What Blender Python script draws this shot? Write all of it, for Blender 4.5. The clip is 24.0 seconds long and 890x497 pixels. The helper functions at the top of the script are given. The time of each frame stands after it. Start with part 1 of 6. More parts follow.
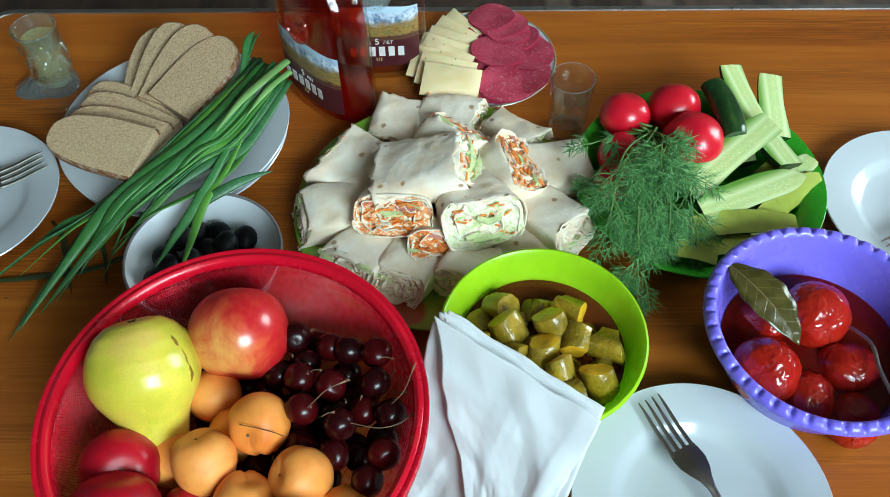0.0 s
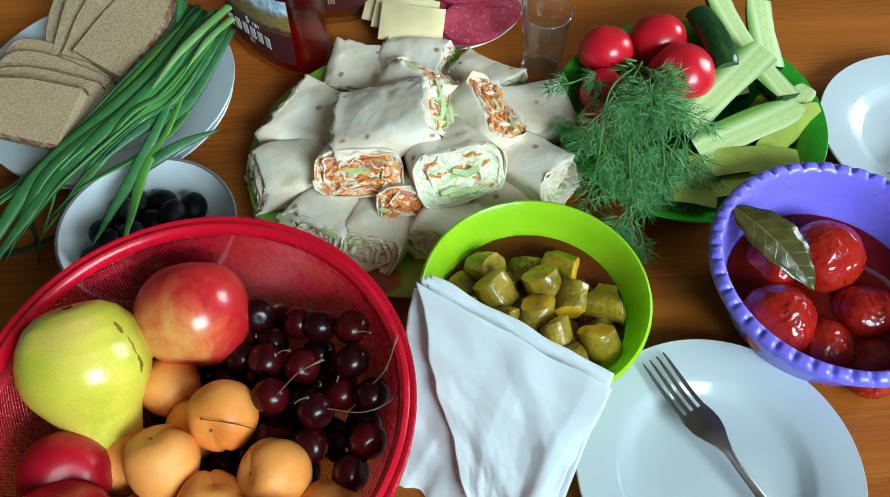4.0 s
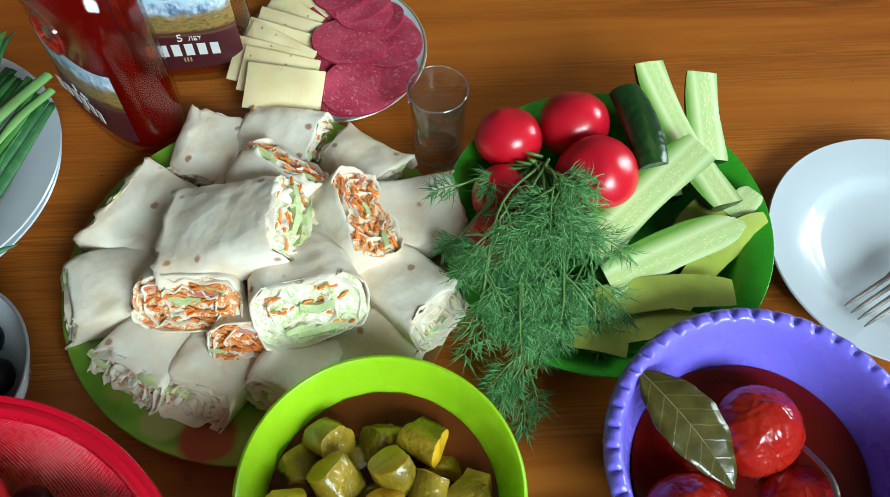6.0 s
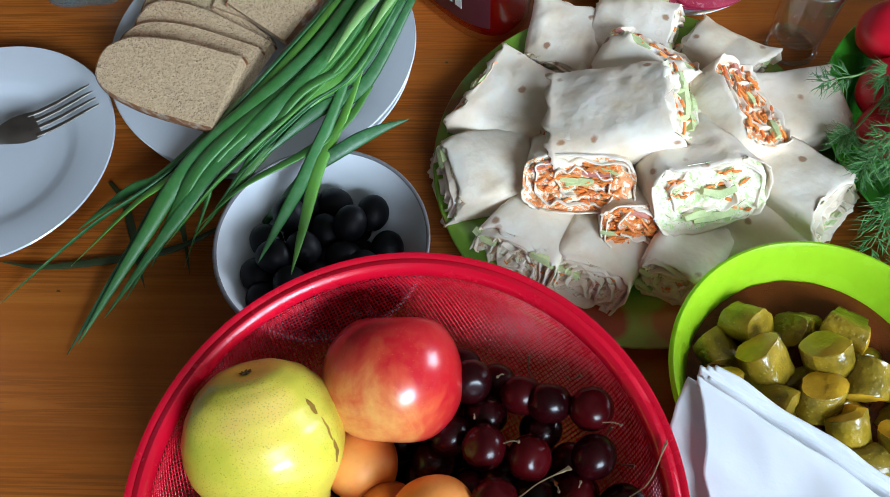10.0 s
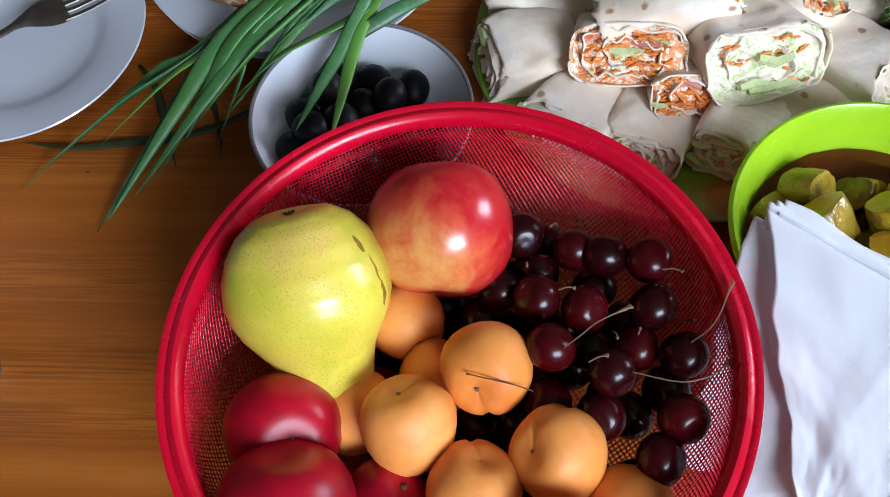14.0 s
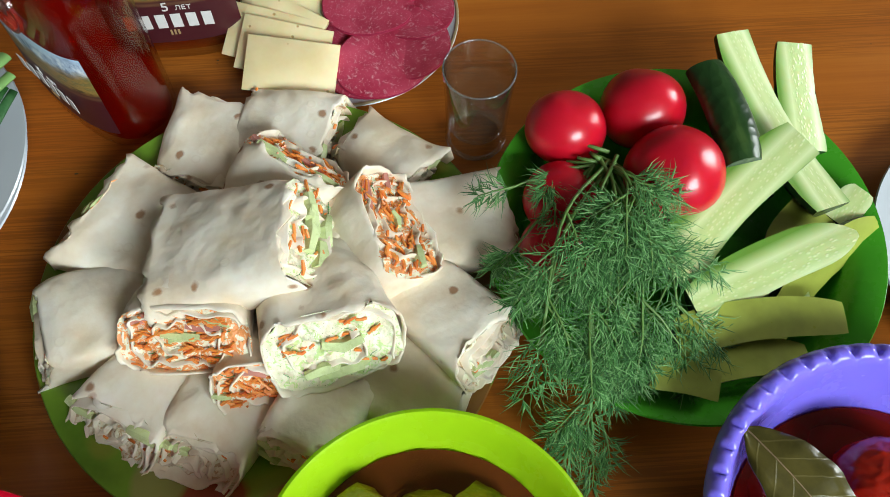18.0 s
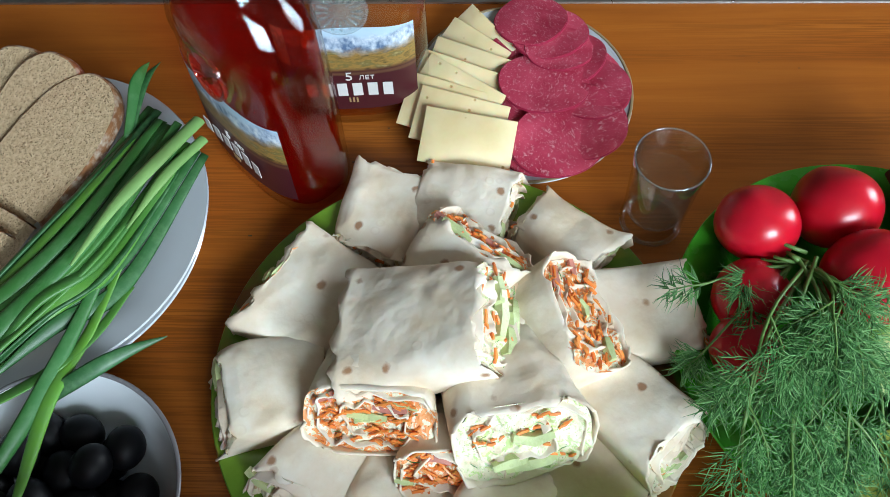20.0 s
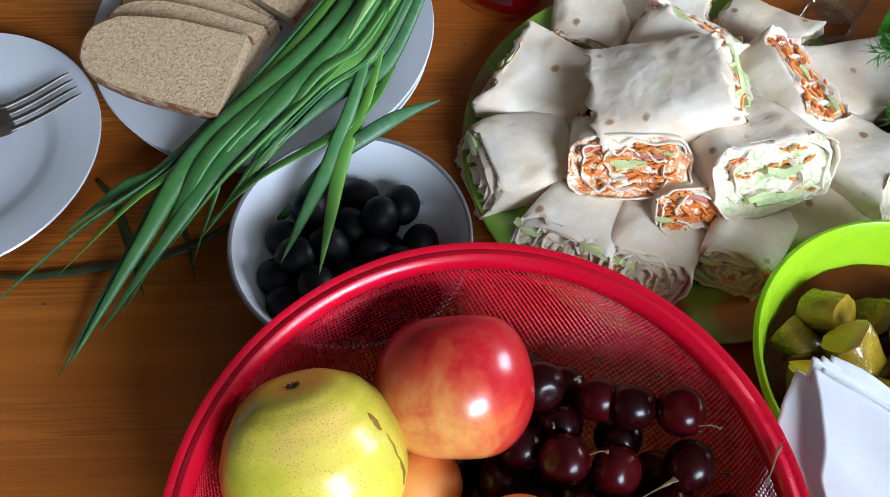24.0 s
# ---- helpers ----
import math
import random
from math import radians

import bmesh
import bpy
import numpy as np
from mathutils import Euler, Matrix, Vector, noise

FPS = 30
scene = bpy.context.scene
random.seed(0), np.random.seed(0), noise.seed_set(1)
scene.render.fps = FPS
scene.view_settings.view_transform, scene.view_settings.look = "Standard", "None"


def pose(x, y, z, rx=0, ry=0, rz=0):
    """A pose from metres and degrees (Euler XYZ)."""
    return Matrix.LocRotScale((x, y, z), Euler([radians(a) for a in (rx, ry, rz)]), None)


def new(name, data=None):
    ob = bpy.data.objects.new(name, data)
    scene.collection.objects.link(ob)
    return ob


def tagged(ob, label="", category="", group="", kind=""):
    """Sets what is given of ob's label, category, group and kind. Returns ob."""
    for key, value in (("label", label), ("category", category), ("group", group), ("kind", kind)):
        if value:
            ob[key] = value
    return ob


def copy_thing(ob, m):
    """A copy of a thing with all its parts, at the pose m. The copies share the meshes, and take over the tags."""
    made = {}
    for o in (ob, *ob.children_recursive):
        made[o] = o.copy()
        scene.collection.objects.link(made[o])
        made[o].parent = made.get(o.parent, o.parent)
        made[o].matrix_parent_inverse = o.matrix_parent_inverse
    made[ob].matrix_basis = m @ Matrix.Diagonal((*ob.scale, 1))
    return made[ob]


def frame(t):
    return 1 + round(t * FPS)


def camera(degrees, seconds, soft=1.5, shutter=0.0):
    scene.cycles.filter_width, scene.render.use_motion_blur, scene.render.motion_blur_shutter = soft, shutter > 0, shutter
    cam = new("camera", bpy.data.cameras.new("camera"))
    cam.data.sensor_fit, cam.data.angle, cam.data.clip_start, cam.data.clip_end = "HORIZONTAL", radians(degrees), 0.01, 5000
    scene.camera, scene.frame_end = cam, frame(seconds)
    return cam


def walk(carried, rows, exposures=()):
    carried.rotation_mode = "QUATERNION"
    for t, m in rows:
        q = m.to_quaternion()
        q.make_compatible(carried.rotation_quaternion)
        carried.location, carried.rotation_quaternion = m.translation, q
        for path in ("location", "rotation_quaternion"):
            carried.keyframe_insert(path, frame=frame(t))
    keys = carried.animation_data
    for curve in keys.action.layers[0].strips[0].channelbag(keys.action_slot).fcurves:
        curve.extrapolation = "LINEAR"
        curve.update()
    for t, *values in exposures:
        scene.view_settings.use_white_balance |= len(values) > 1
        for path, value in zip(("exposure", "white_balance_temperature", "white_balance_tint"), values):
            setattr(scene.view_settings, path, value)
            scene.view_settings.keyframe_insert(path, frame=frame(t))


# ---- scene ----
cam = camera(54.45, 24.0, soft=0.3)
ROWS = [
    (0.0, 0.0026, -0.0027, 0.6651, 36.11, 0.68, 0.35),
    (0.5, 0.0006, 0.0003, 0.6568, 36.02, 0.70, 0.29),
    (1.0, -0.0065, 0.0090, 0.6425, 35.70, 0.88, 0.23),
    (1.5, -0.0106, 0.0145, 0.6268, 34.48, 0.60, -0.39),
    (3.5, -0.0312, 0.0061, 0.6262, 33.93, 0.09, -3.60),
    (4.0, -0.0134, 0.0385, 0.6022, 33.59, 0.09, -3.86),
    (4.5, 0.0296, 0.0958, 0.5886, 33.34, -0.31, -4.28),
    (5.0, 0.0714, 0.1437, 0.5800, 32.30, -0.46, -4.30),
    (5.5, 0.0964, 0.1879, 0.5697, 31.48, -0.94, -4.36),
    (6.0, 0.0989, 0.2226, 0.5617, 29.89, -0.29, -3.04),
    (6.5, 0.1060, 0.2387, 0.5498, 28.02, 0.14, -0.82),
    (7.0, 0.1244, 0.2659, 0.5218, 26.15, 0.27, 0.40),
    (7.5, 0.1248, 0.2850, 0.5094, 25.48, 0.26, 1.45),
    (8.0, 0.0903, 0.2808, 0.5012, 24.91, 0.44, 2.55),
    (8.5, 0.0467, 0.2564, 0.5041, 24.83, 1.42, 2.88),
    (9.0, 0.0031, 0.2258, 0.5204, 24.81, 2.68, 1.50),
    (9.5, -0.0515, 0.2012, 0.5284, 26.62, 2.42, 1.08),
    (10.0, -0.1142, 0.1884, 0.5366, 26.98, 2.46, 1.44),
    (10.5, -0.1482, 0.1971, 0.5348, 27.76, 2.78, 2.36),
    (12.5, -0.1333, 0.1837, 0.5132, 28.07, 2.83, 2.05),
    (13.0, -0.1380, 0.1512, 0.5048, 27.61, 2.88, 2.02),
    (13.5, -0.1388, 0.1336, 0.4961, 27.24, 3.02, 2.05),
    (14.0, -0.1351, 0.1258, 0.4825, 27.02, 2.99, 2.00),
    (14.5, -0.1355, 0.1249, 0.4775, 26.56, 2.51, 1.50),
    (15.0, -0.1283, 0.1296, 0.4774, 26.18, 1.81, 0.61),
    (15.5, -0.1081, 0.1316, 0.4743, 26.18, 1.25, -0.68),
    (16.0, -0.0710, 0.1340, 0.4692, 25.99, 0.50, -2.82),
    (16.5, 0.0045, 0.1719, 0.4682, 26.00, 0.35, -4.20),
    (17.0, 0.0607, 0.2203, 0.4652, 26.19, -0.26, -5.18),
    (17.5, 0.0787, 0.2581, 0.4725, 26.18, -0.36, -5.50),
    (18.0, 0.0735, 0.3125, 0.4921, 26.21, -0.30, -3.79),
    (18.5, 0.0751, 0.3490, 0.4971, 27.52, 0.24, -2.07),
    (20.5, -0.0463, 0.3412, 0.5042, 28.42, 0.93, 1.66),
    (21.0, -0.0839, 0.3323, 0.5135, 28.72, 0.92, 2.53),
    (21.5, -0.1147, 0.3196, 0.5136, 29.58, 1.62, 3.40),
    (22.0, -0.1468, 0.3068, 0.5119, 30.01, 1.84, 3.85),
    (22.5, -0.1648, 0.2943, 0.4991, 29.98, 2.12, 3.89),
    (23.0, -0.1711, 0.2588, 0.4893, 30.18, 1.97, 3.55),
    (23.5, -0.1760, 0.2136, 0.4831, 29.56, 0.98, 0.57),
    (24.0, -0.1755, 0.2031, 0.4822, 27.87, -0.13, -1.82),
]
EXPOSURES = ((0.0, -0.27, 6000, -1), (1.0, -0.27, 5950, -1), (4.0, -0.33, 5900, -3), (5.0, -0.37, 5500, -10), (6.0, -0.23, 6100, 0), (7.0, -0.27, 6100, 2), (8.0, -0.26, 5900, 7), (9.0, -0.11, 5850, 6), (10.0, -0.08, 5800, 13), (13.0, -0.21, 5900, 17), (14.0, -0.23, 5950, 23), (15.0, -0.38, 6050, 14), (16.0, -0.41, 6000, -1), (17.0, -0.23, 6100, -11), (18.0, -0.33, 6700, 9), (21.0, -0.05, 5950, 11), (22.0, 0.02, 5950, 13), (23.0, 0.04, 6050, 14), (24.0, -0.10, 5950, 19))
walk(cam, [(t, pose(*row)) for t, *row in ROWS], EXPOSURES)

# ---- light ----
world = bpy.data.worlds.new("world")
scene.world = world
world.use_nodes = True
wn = world.node_tree
sky = wn.nodes.new("ShaderNodeTexSky")
sky.sky_type, sky.sun_disc, sky.sun_elevation, sky.sun_rotation = "NISHITA", False, radians(35), radians(150)
wn.links.new(sky.outputs[0], wn.nodes["Background"].inputs[0])
wn.nodes["Background"].inputs[1].default_value = 0.12


def area_lamp(name, m, sx, sy, watts, colour):
    data = bpy.data.lights.new(name, "AREA")
    data.shape, data.size, data.size_y, data.energy, data.color = "RECTANGLE", sx, sy, watts, colour
    ob = new(name, data)
    ob.matrix_world = m
    return ob


# daylight in the south window, then an added east fill brightening the table's right side
area_lamp("window_daylight", pose(1.52, -2.02, 1.88, 72, 0, 20), 1.7, 1.3, 242, (0.785, 0.93, 1.0))
area_lamp("far_window_daylight", pose(2.72, 1.35, 0.85, 90, 0, 90), 0.9, 1.1, 66, (0.90, 0.97, 1.0))


# ---- materials ----
class Mat:
    """A node material with a Principled shader and short ways to add procedural texture."""

    def __init__(self, name, colour=(0.5, 0.5, 0.5), rough=0.5, **inputs):
        self.m = bpy.data.materials.new(name)
        self.m.use_nodes = True
        self.t = self.m.node_tree
        self.b = self.t.nodes["Principled BSDF"]
        self.b.inputs["Base Color"].default_value = (*colour, 1)
        self.b.inputs["Roughness"].default_value = rough
        for key, value in inputs.items():
            self.b.inputs[key.replace("_", " ")].default_value = value

    def node(self, kind, **values):
        n = self.t.nodes.new(kind)
        for key, value in values.items():
            n.inputs[key.replace("_", " ")].default_value = value
        return n

    def link(self, a, b):
        self.t.links.new(a, b)

    def coords(self, scale=(1, 1, 1), kind="Object", rotation=(0, 0, 0), shift=False):
        c, p = self.node("ShaderNodeTexCoord"), self.node("ShaderNodeMapping")
        p.inputs["Scale"].default_value = scale
        p.inputs["Rotation"].default_value = rotation
        self.link(c.outputs[kind], p.inputs["Vector"])
        if shift:
            o, v = self.node("ShaderNodeObjectInfo"), self.node("ShaderNodeVectorMath")
            v.operation = "SCALE"
            v.inputs[0].default_value = (7.3, 3.1, 5.7)
            self.link(o.outputs["Random"], v.inputs["Scale"])
            self.link(v.outputs[0], p.inputs["Location"])
        return p.outputs[0]

    def noise(self, scale, vector=None, detail=4, rough=0.55, distortion=0.0):
        n = self.node("ShaderNodeTexNoise", Scale=scale, Detail=detail, Roughness=rough, Distortion=distortion)
        if vector is not None:
            self.link(vector, n.inputs["Vector"])
        return n.outputs["Fac"]

    def voronoi(self, scale, vector=None, feature="F1", out="Distance", randomness=1.0):
        n = self.node("ShaderNodeTexVoronoi", Scale=scale, Randomness=randomness)
        n.feature = feature
        if vector is not None:
            self.link(vector, n.inputs["Vector"])
        return n.outputs[out]

    def ramp(self, fac, *stops):
        n = self.node("ShaderNodeValToRGB")
        e = n.color_ramp.elements
        while len(e) < len(stops):
            e.new(0.5)
        for el, (pos, col) in zip(e, stops):
            el.position, el.color = pos, (*col, 1) if not isinstance(col, (int, float)) else (col, col, col, 1)
        self.link(fac, n.inputs["Fac"])
        return n.outputs["Color"]

    def mix(self, fac, a, b, blend="MIX"):
        n = self.node("ShaderNodeMix")
        n.data_type, n.blend_type = "RGBA", blend
        for value, socket in ((fac, n.inputs[0]), (a, n.inputs[6]), (b, n.inputs[7])):
            if isinstance(value, bpy.types.NodeSocket):
                self.link(value, socket)
            elif isinstance(value, tuple):
                socket.default_value = (*value, 1)
            else:
                socket.default_value = value
        return n.outputs[2]

    def math(self, op, a, b=0.0):
        n = self.node("ShaderNodeMath")
        n.operation = op
        for value, socket in ((a, n.inputs[0]), (b, n.inputs[1])):
            if isinstance(value, bpy.types.NodeSocket):
                self.link(value, socket)
            else:
                socket.default_value = value
        return n.outputs[0]

    def axis(self, vector, which):
        n = self.node("ShaderNodeSeparateXYZ")
        self.link(vector, n.inputs[0])
        return n.outputs[which]

    def random(self):
        return self.node("ShaderNodeObjectInfo").outputs["Random"]

    def colour(self, socket):
        self.link(socket, self.b.inputs["Base Color"])
        return self

    def rough(self, socket):
        self.link(socket, self.b.inputs["Roughness"])
        return self

    def translucent(self, share, colour):
        """Lets a share of the light soak through a thin wall or leaf."""
        through_it, mixed = self.node("ShaderNodeBsdfTranslucent"), self.node("ShaderNodeMixShader")
        through_it.inputs[0].default_value = (*colour, 1)
        mixed.inputs[0].default_value = share
        self.link(self.b.outputs[0], mixed.inputs[1])
        self.link(through_it.outputs[0], mixed.inputs[2])
        self.link(mixed.outputs[0], self.t.nodes["Material Output"].inputs["Surface"])
        return self

    def bump(self, socket, strength=0.3, distance=0.001):
        n = self.node("ShaderNodeBump", Strength=strength, Distance=distance)
        self.link(socket, n.inputs["Height"])
        old = self.b.inputs["Normal"].links
        if old:
            self.link(old[0].from_socket, n.inputs["Normal"])
        self.link(n.outputs[0], self.b.inputs["Normal"])
        return self


def wood_table():
    k = Mat("varnished_wood", rough=0.36, Coat_Weight=0.12, Coat_Roughness=0.14, Specular_IOR_Level=0.25)
    v = k.coords((0.9, 13, 13))
    rings = k.noise(3.2, v, 5, 0.6, 0.6)
    fine = k.noise(26, k.coords((0.5, 22, 10)), 3, 0.6)
    big = k.noise(2.2, k.coords((0.6, 1.6, 1)), 2)
    a = k.ramp(rings, (0.30, (0.260, 0.060, 0.006)), (0.5, (0.345, 0.090, 0.009)), (0.68, (0.420, 0.126, 0.015)))
    band = k.ramp(k.noise(7, k.coords((0.15, 3.2, 1)), 2), (0.42, 0.12), (0.58, 1.0))
    b = k.mix(k.math("MULTIPLY", k.ramp(fine, (0.46, 0.0), (0.54, 0.75)), band), a, (0.150, 0.038, 0.005))
    c = k.mix(k.ramp(big, (0.35, 0.0), (0.7, 0.4)), b, (0.435, 0.142, 0.020))
    k.colour(c).rough(k.ramp(k.noise(9, k.coords()), (0.3, 0.30), (0.7, 0.44)))
    return k.bump(fine, 0.12, 0.0004).m


def plain(name, colour, rough, grain=60, bump=0.05, spread=0.12, soak=0.0, **inputs):
    """A moulded or glazed surface with slight blotches and scuffed gloss."""
    k = Mat(name, colour, rough, **inputs)
    v = k.coords()
    dark = tuple(x * (1 - spread) for x in colour)
    k.colour(k.mix(k.ramp(k.noise(grain / 3, v), (0.35, 0.0), (0.65, 1.0)), dark, colour))
    k.rough(k.ramp(k.noise(grain, v, 5), (0.3, max(0.02, rough - 0.07)), (0.7, rough + 0.08)))
    if soak:
        k.translucent(soak, colour)
    return k.bump(k.noise(grain * 1.5, v, 3), bump, 0.0005).m


def bread_crumb():
    """Dense rye crumb with many small pores and a few larger ones."""
    k = Mat("rye_bread_crumb", rough=0.9)
    v = k.coords(shift=True)
    pores, pores_big = k.voronoi(680, v), k.voronoi(380, v)
    base = k.ramp(k.noise(420, v, 6, 0.7), (0.34, (0.46, 0.310, 0.165)), (0.64, (0.67, 0.490, 0.295)))
    small = k.math("MAXIMUM", k.ramp(pores, (0.14, 0.0), (0.38, 1.0)), k.ramp(k.noise(260, v, 3), (0.34, 1.0), (0.56, 0.3)))
    large = k.math("MAXIMUM", k.ramp(pores_big, (0.10, 0.0), (0.26, 1.0)), k.ramp(k.noise(120, v, 2), (0.44, 1.0), (0.56, 0.1)))
    holes = k.math("MINIMUM", small, large)
    k.colour(k.mix(holes, (0.26, 0.165, 0.080), base))
    return k.bump(holes, 0.8, 0.0014).bump(k.noise(420, v, 6, 0.7), 0.8, 0.0016).m


def bread_crust():
    k = Mat("floured_bread_crust", rough=0.85)
    v = k.coords(shift=True)
    base = k.ramp(k.noise(60, v, 5), (0.35, (0.17, 0.060, 0.018)), (0.65, (0.32, 0.14, 0.05)))
    flour = k.ramp(k.noise(170, v, 6), (0.48, 0.0), (0.68, 0.6))
    k.colour(k.mix(flour, base, (0.66, 0.58, 0.46)))
    return k.bump(k.noise(220, v, 5), 0.6, 0.001).m


def lavash():
    """Pale flatbread: mealy white ground, small brown baked spots, blister rings and faint tan patches."""
    k = Mat("baked_lavash", rough=0.68, Subsurface_Weight=0.06, Subsurface_Scale=0.003)
    v = k.coords(shift=True)
    base = k.ramp(k.noise(40, v, 6, 0.6), (0.28, (0.78, 0.62, 0.43)), (0.5, (0.88, 0.765, 0.61)), (0.70, (0.94, 0.86, 0.74)))
    base = k.mix(k.ramp(k.noise(15, v, 3), (0.50, 0.0), (0.70, 0.5)), base, (0.66, 0.45, 0.28))
    ragged = k.math("ADD", k.voronoi(46, v), k.math("MULTIPLY", k.math("SUBTRACT", k.noise(180, v, 3), 0.5), 0.16))
    chosen = k.ramp(k.noise(37, v, 2), (0.36, 0.0), (0.41, 1.0))
    spots = k.math("MULTIPLY", k.ramp(ragged, (0.095, 1.0), (0.165, 0.0)), chosen)
    rings = k.math("MULTIPLY", k.ramp(k.voronoi(70, v), (0.14, 0.0), (0.18, 1.0), (0.21, 1.0), (0.25, 0.0)), k.ramp(k.noise(31, v, 1), (0.50, 0.0), (0.58, 1.0)))
    k.translucent(0.06, (0.95, 0.68, 0.42))
    c = k.mix(k.math("MULTIPLY", rings, 0.14), base, (0.62, 0.46, 0.30))
    k.colour(k.mix(k.math("MULTIPLY", spots, 0.85), c, (0.36, 0.155, 0.055)))
    return k.bump(k.noise(36, v, 3), 0.55, 0.004).bump(k.noise(130, v, 4), 0.3, 0.0014).bump(rings, 0.15, 0.0004).bump(k.noise(420, v, 4), 0.25, 0.0004).m


def filling(name, amount, colour):
    k = Mat(name, rough=0.42, Subsurface_Weight=0.12, Subsurface_Scale=0.003)
    v = k.coords(shift=True)
    cream = k.ramp(k.noise(160, v, 5), (0.3, (0.74, 0.65, 0.44)), (0.7, (0.92, 0.88, 0.70)))
    bits = k.ramp(k.noise(190, v, 3, 0.6, 1.5), (0.5 - amount, 1.0), (0.58 - amount, 0.0))
    herbs = k.ramp(k.voronoi(420, v), (0.10, 1.0), (0.16, 0.0))
    c = k.mix(bits, cream, colour)
    k.colour(k.mix(k.math("MULTIPLY", herbs, 0.7), c, (0.07, 0.13, 0.02)))
    return k.bump(k.noise(240, v, 5), 0.8, 0.002).m


def cheese():
    k = Mat("yellow_cheese", rough=0.45, Subsurface_Weight=0.25, Subsurface_Scale=0.004)
    v = k.coords(shift=True)
    eyes = k.ramp(k.voronoi(95, v), (0.06, 0.0), (0.13, 1.0))
    base = k.ramp(k.noise(40, v), (0.3, (0.74, 0.58, 0.30)), (0.7, (0.83, 0.69, 0.42)))
    k.colour(k.mix(eyes, (0.50, 0.33, 0.12), base))
    return k.bump(eyes, 0.35, 0.001).m


def salami():
    k = Mat("salami", rough=0.38)
    v = k.coords(shift=True)
    fat = k.ramp(k.voronoi(700, v), (0.05, 1.0), (0.24, 0.0))
    fat2 = k.ramp(k.noise(520, k.coords((1, 0.55, 1), shift=True), 4, 0.6, 0.8), (0.56, 0.0), (0.68, 1.0))
    meat = k.ramp(k.noise(60, v, 4), (0.3, (0.36, 0.018, 0.050)), (0.7, (0.54, 0.065, 0.115)))
    k.colour(k.mix(k.math("MULTIPLY", k.math("MAXIMUM", fat, fat2), 0.48), meat, (0.74, 0.44, 0.46)))
    return k.bump(fat2, 0.25, 0.0006).m


def tomato(name, a, b, rough, wrinkle=0.08):
    k = Mat(name, rough=rough, Subsurface_Weight=0.35, Subsurface_Scale=0.006, Coat_Weight=0.15, Coat_Roughness=0.12)
    v = k.coords(shift=True)
    k.colour(k.ramp(k.noise(32, v, 4), (0.3, a), (0.7, b)))
    return k.bump(k.noise(60, v, 2, 0.5, 0.5), wrinkle, 0.001 + wrinkle * 0.004).m


def cucumber_flesh():
    k = Mat("cucumber_flesh", rough=0.28, Subsurface_Weight=0.2, Subsurface_Scale=0.004)
    v = k.coords()
    across = k.math("ABSOLUTE", k.axis(v, 1))
    along = k.coords((260, 560, 260))
    seeds = k.ramp(k.voronoi(1.0, along), (0.18, 1.0), (0.42, 0.0))
    core = k.ramp(across, (0.0, 1.0), (0.0052, 1.0), (0.0072, 0.0))
    base = k.ramp(across, (0.0, (0.52, 0.60, 0.25)), (0.006, (0.44, 0.54, 0.20)), (0.0078, (0.62, 0.69, 0.36)), (0.0110, (0.55, 0.65, 0.27)), (0.0126, (0.13, 0.27, 0.035)))
    k.colour(k.mix(k.math("MULTIPLY", k.math("MULTIPLY", seeds, core), 0.55), base, (0.72, 0.72, 0.42)))
    return k.bump(k.math("MULTIPLY", seeds, core), 0.22, 0.0006).bump(k.noise(300, v), 0.08, 0.0003).m


def cucumber_skin():
    k = Mat("dark_cucumber_skin", rough=0.28)
    v = k.coords((1, 1, 1), shift=True)
    k.colour(k.ramp(k.noise(70, k.coords((0.25, 1, 1)), 4), (0.3, (0.006, 0.024, 0.007)), (0.62, (0.018, 0.055, 0.012)), (0.85, (0.07, 0.13, 0.03))))
    return k.bump(k.voronoi(190, v), 0.35, 0.0012).m


def pickle(name, dark, light, rough, warts):
    """Soured cucumber: blotched olive to ochre, pale seeds or warts and a wet sparkle."""
    k = Mat(name, rough=rough, Coat_Weight=0.35, Coat_Roughness=0.10)
    v = k.coords(shift=True)
    dots = k.ramp(k.voronoi(330, v), (0.08, 1.0), (0.24, 0.0))
    base = k.ramp(k.noise(48, v, 5, 0.6), (0.3, dark), (0.7, light))
    k.colour(k.mix(k.math("MULTIPLY", dots, 0.15 + 0.25 * warts), base, (0.56, 0.46, 0.16)))
    return k.bump(k.noise(110, v, 4), 0.4 + 0.4 * warts, 0.0018).bump(k.ramp(k.voronoi(260, v), (0.0, 1.0), (0.5, 0.0)), 0.3 + 0.25 * warts, 0.0007).m


def onion_leaf():
    k = Mat("green_onion_leaf", rough=0.44)
    v = k.coords(shift=True)
    r = k.random()
    a = k.ramp(r, (0.0, (0.009, 0.045, 0.014)), (0.5, (0.030, 0.132, 0.028)), (1.0, (0.125, 0.32, 0.034)))
    b = k.mix(k.ramp(k.noise(26, v, 4), (0.4, 0.0), (0.75, 0.5)), a, (0.06, 0.20, 0.07))
    bloom = k.ramp(k.noise(420, k.coords((0.35, 0.35, 0.35), shift=True), 4, 0.7), (0.45, 0.0), (0.7, 0.35))
    k.colour(k.mix(bloom, b, (0.13, 0.27, 0.11)))
    return k.bump(k.noise(160, k.coords((0.4, 0.4, 1)), 3), 0.15, 0.0006).m


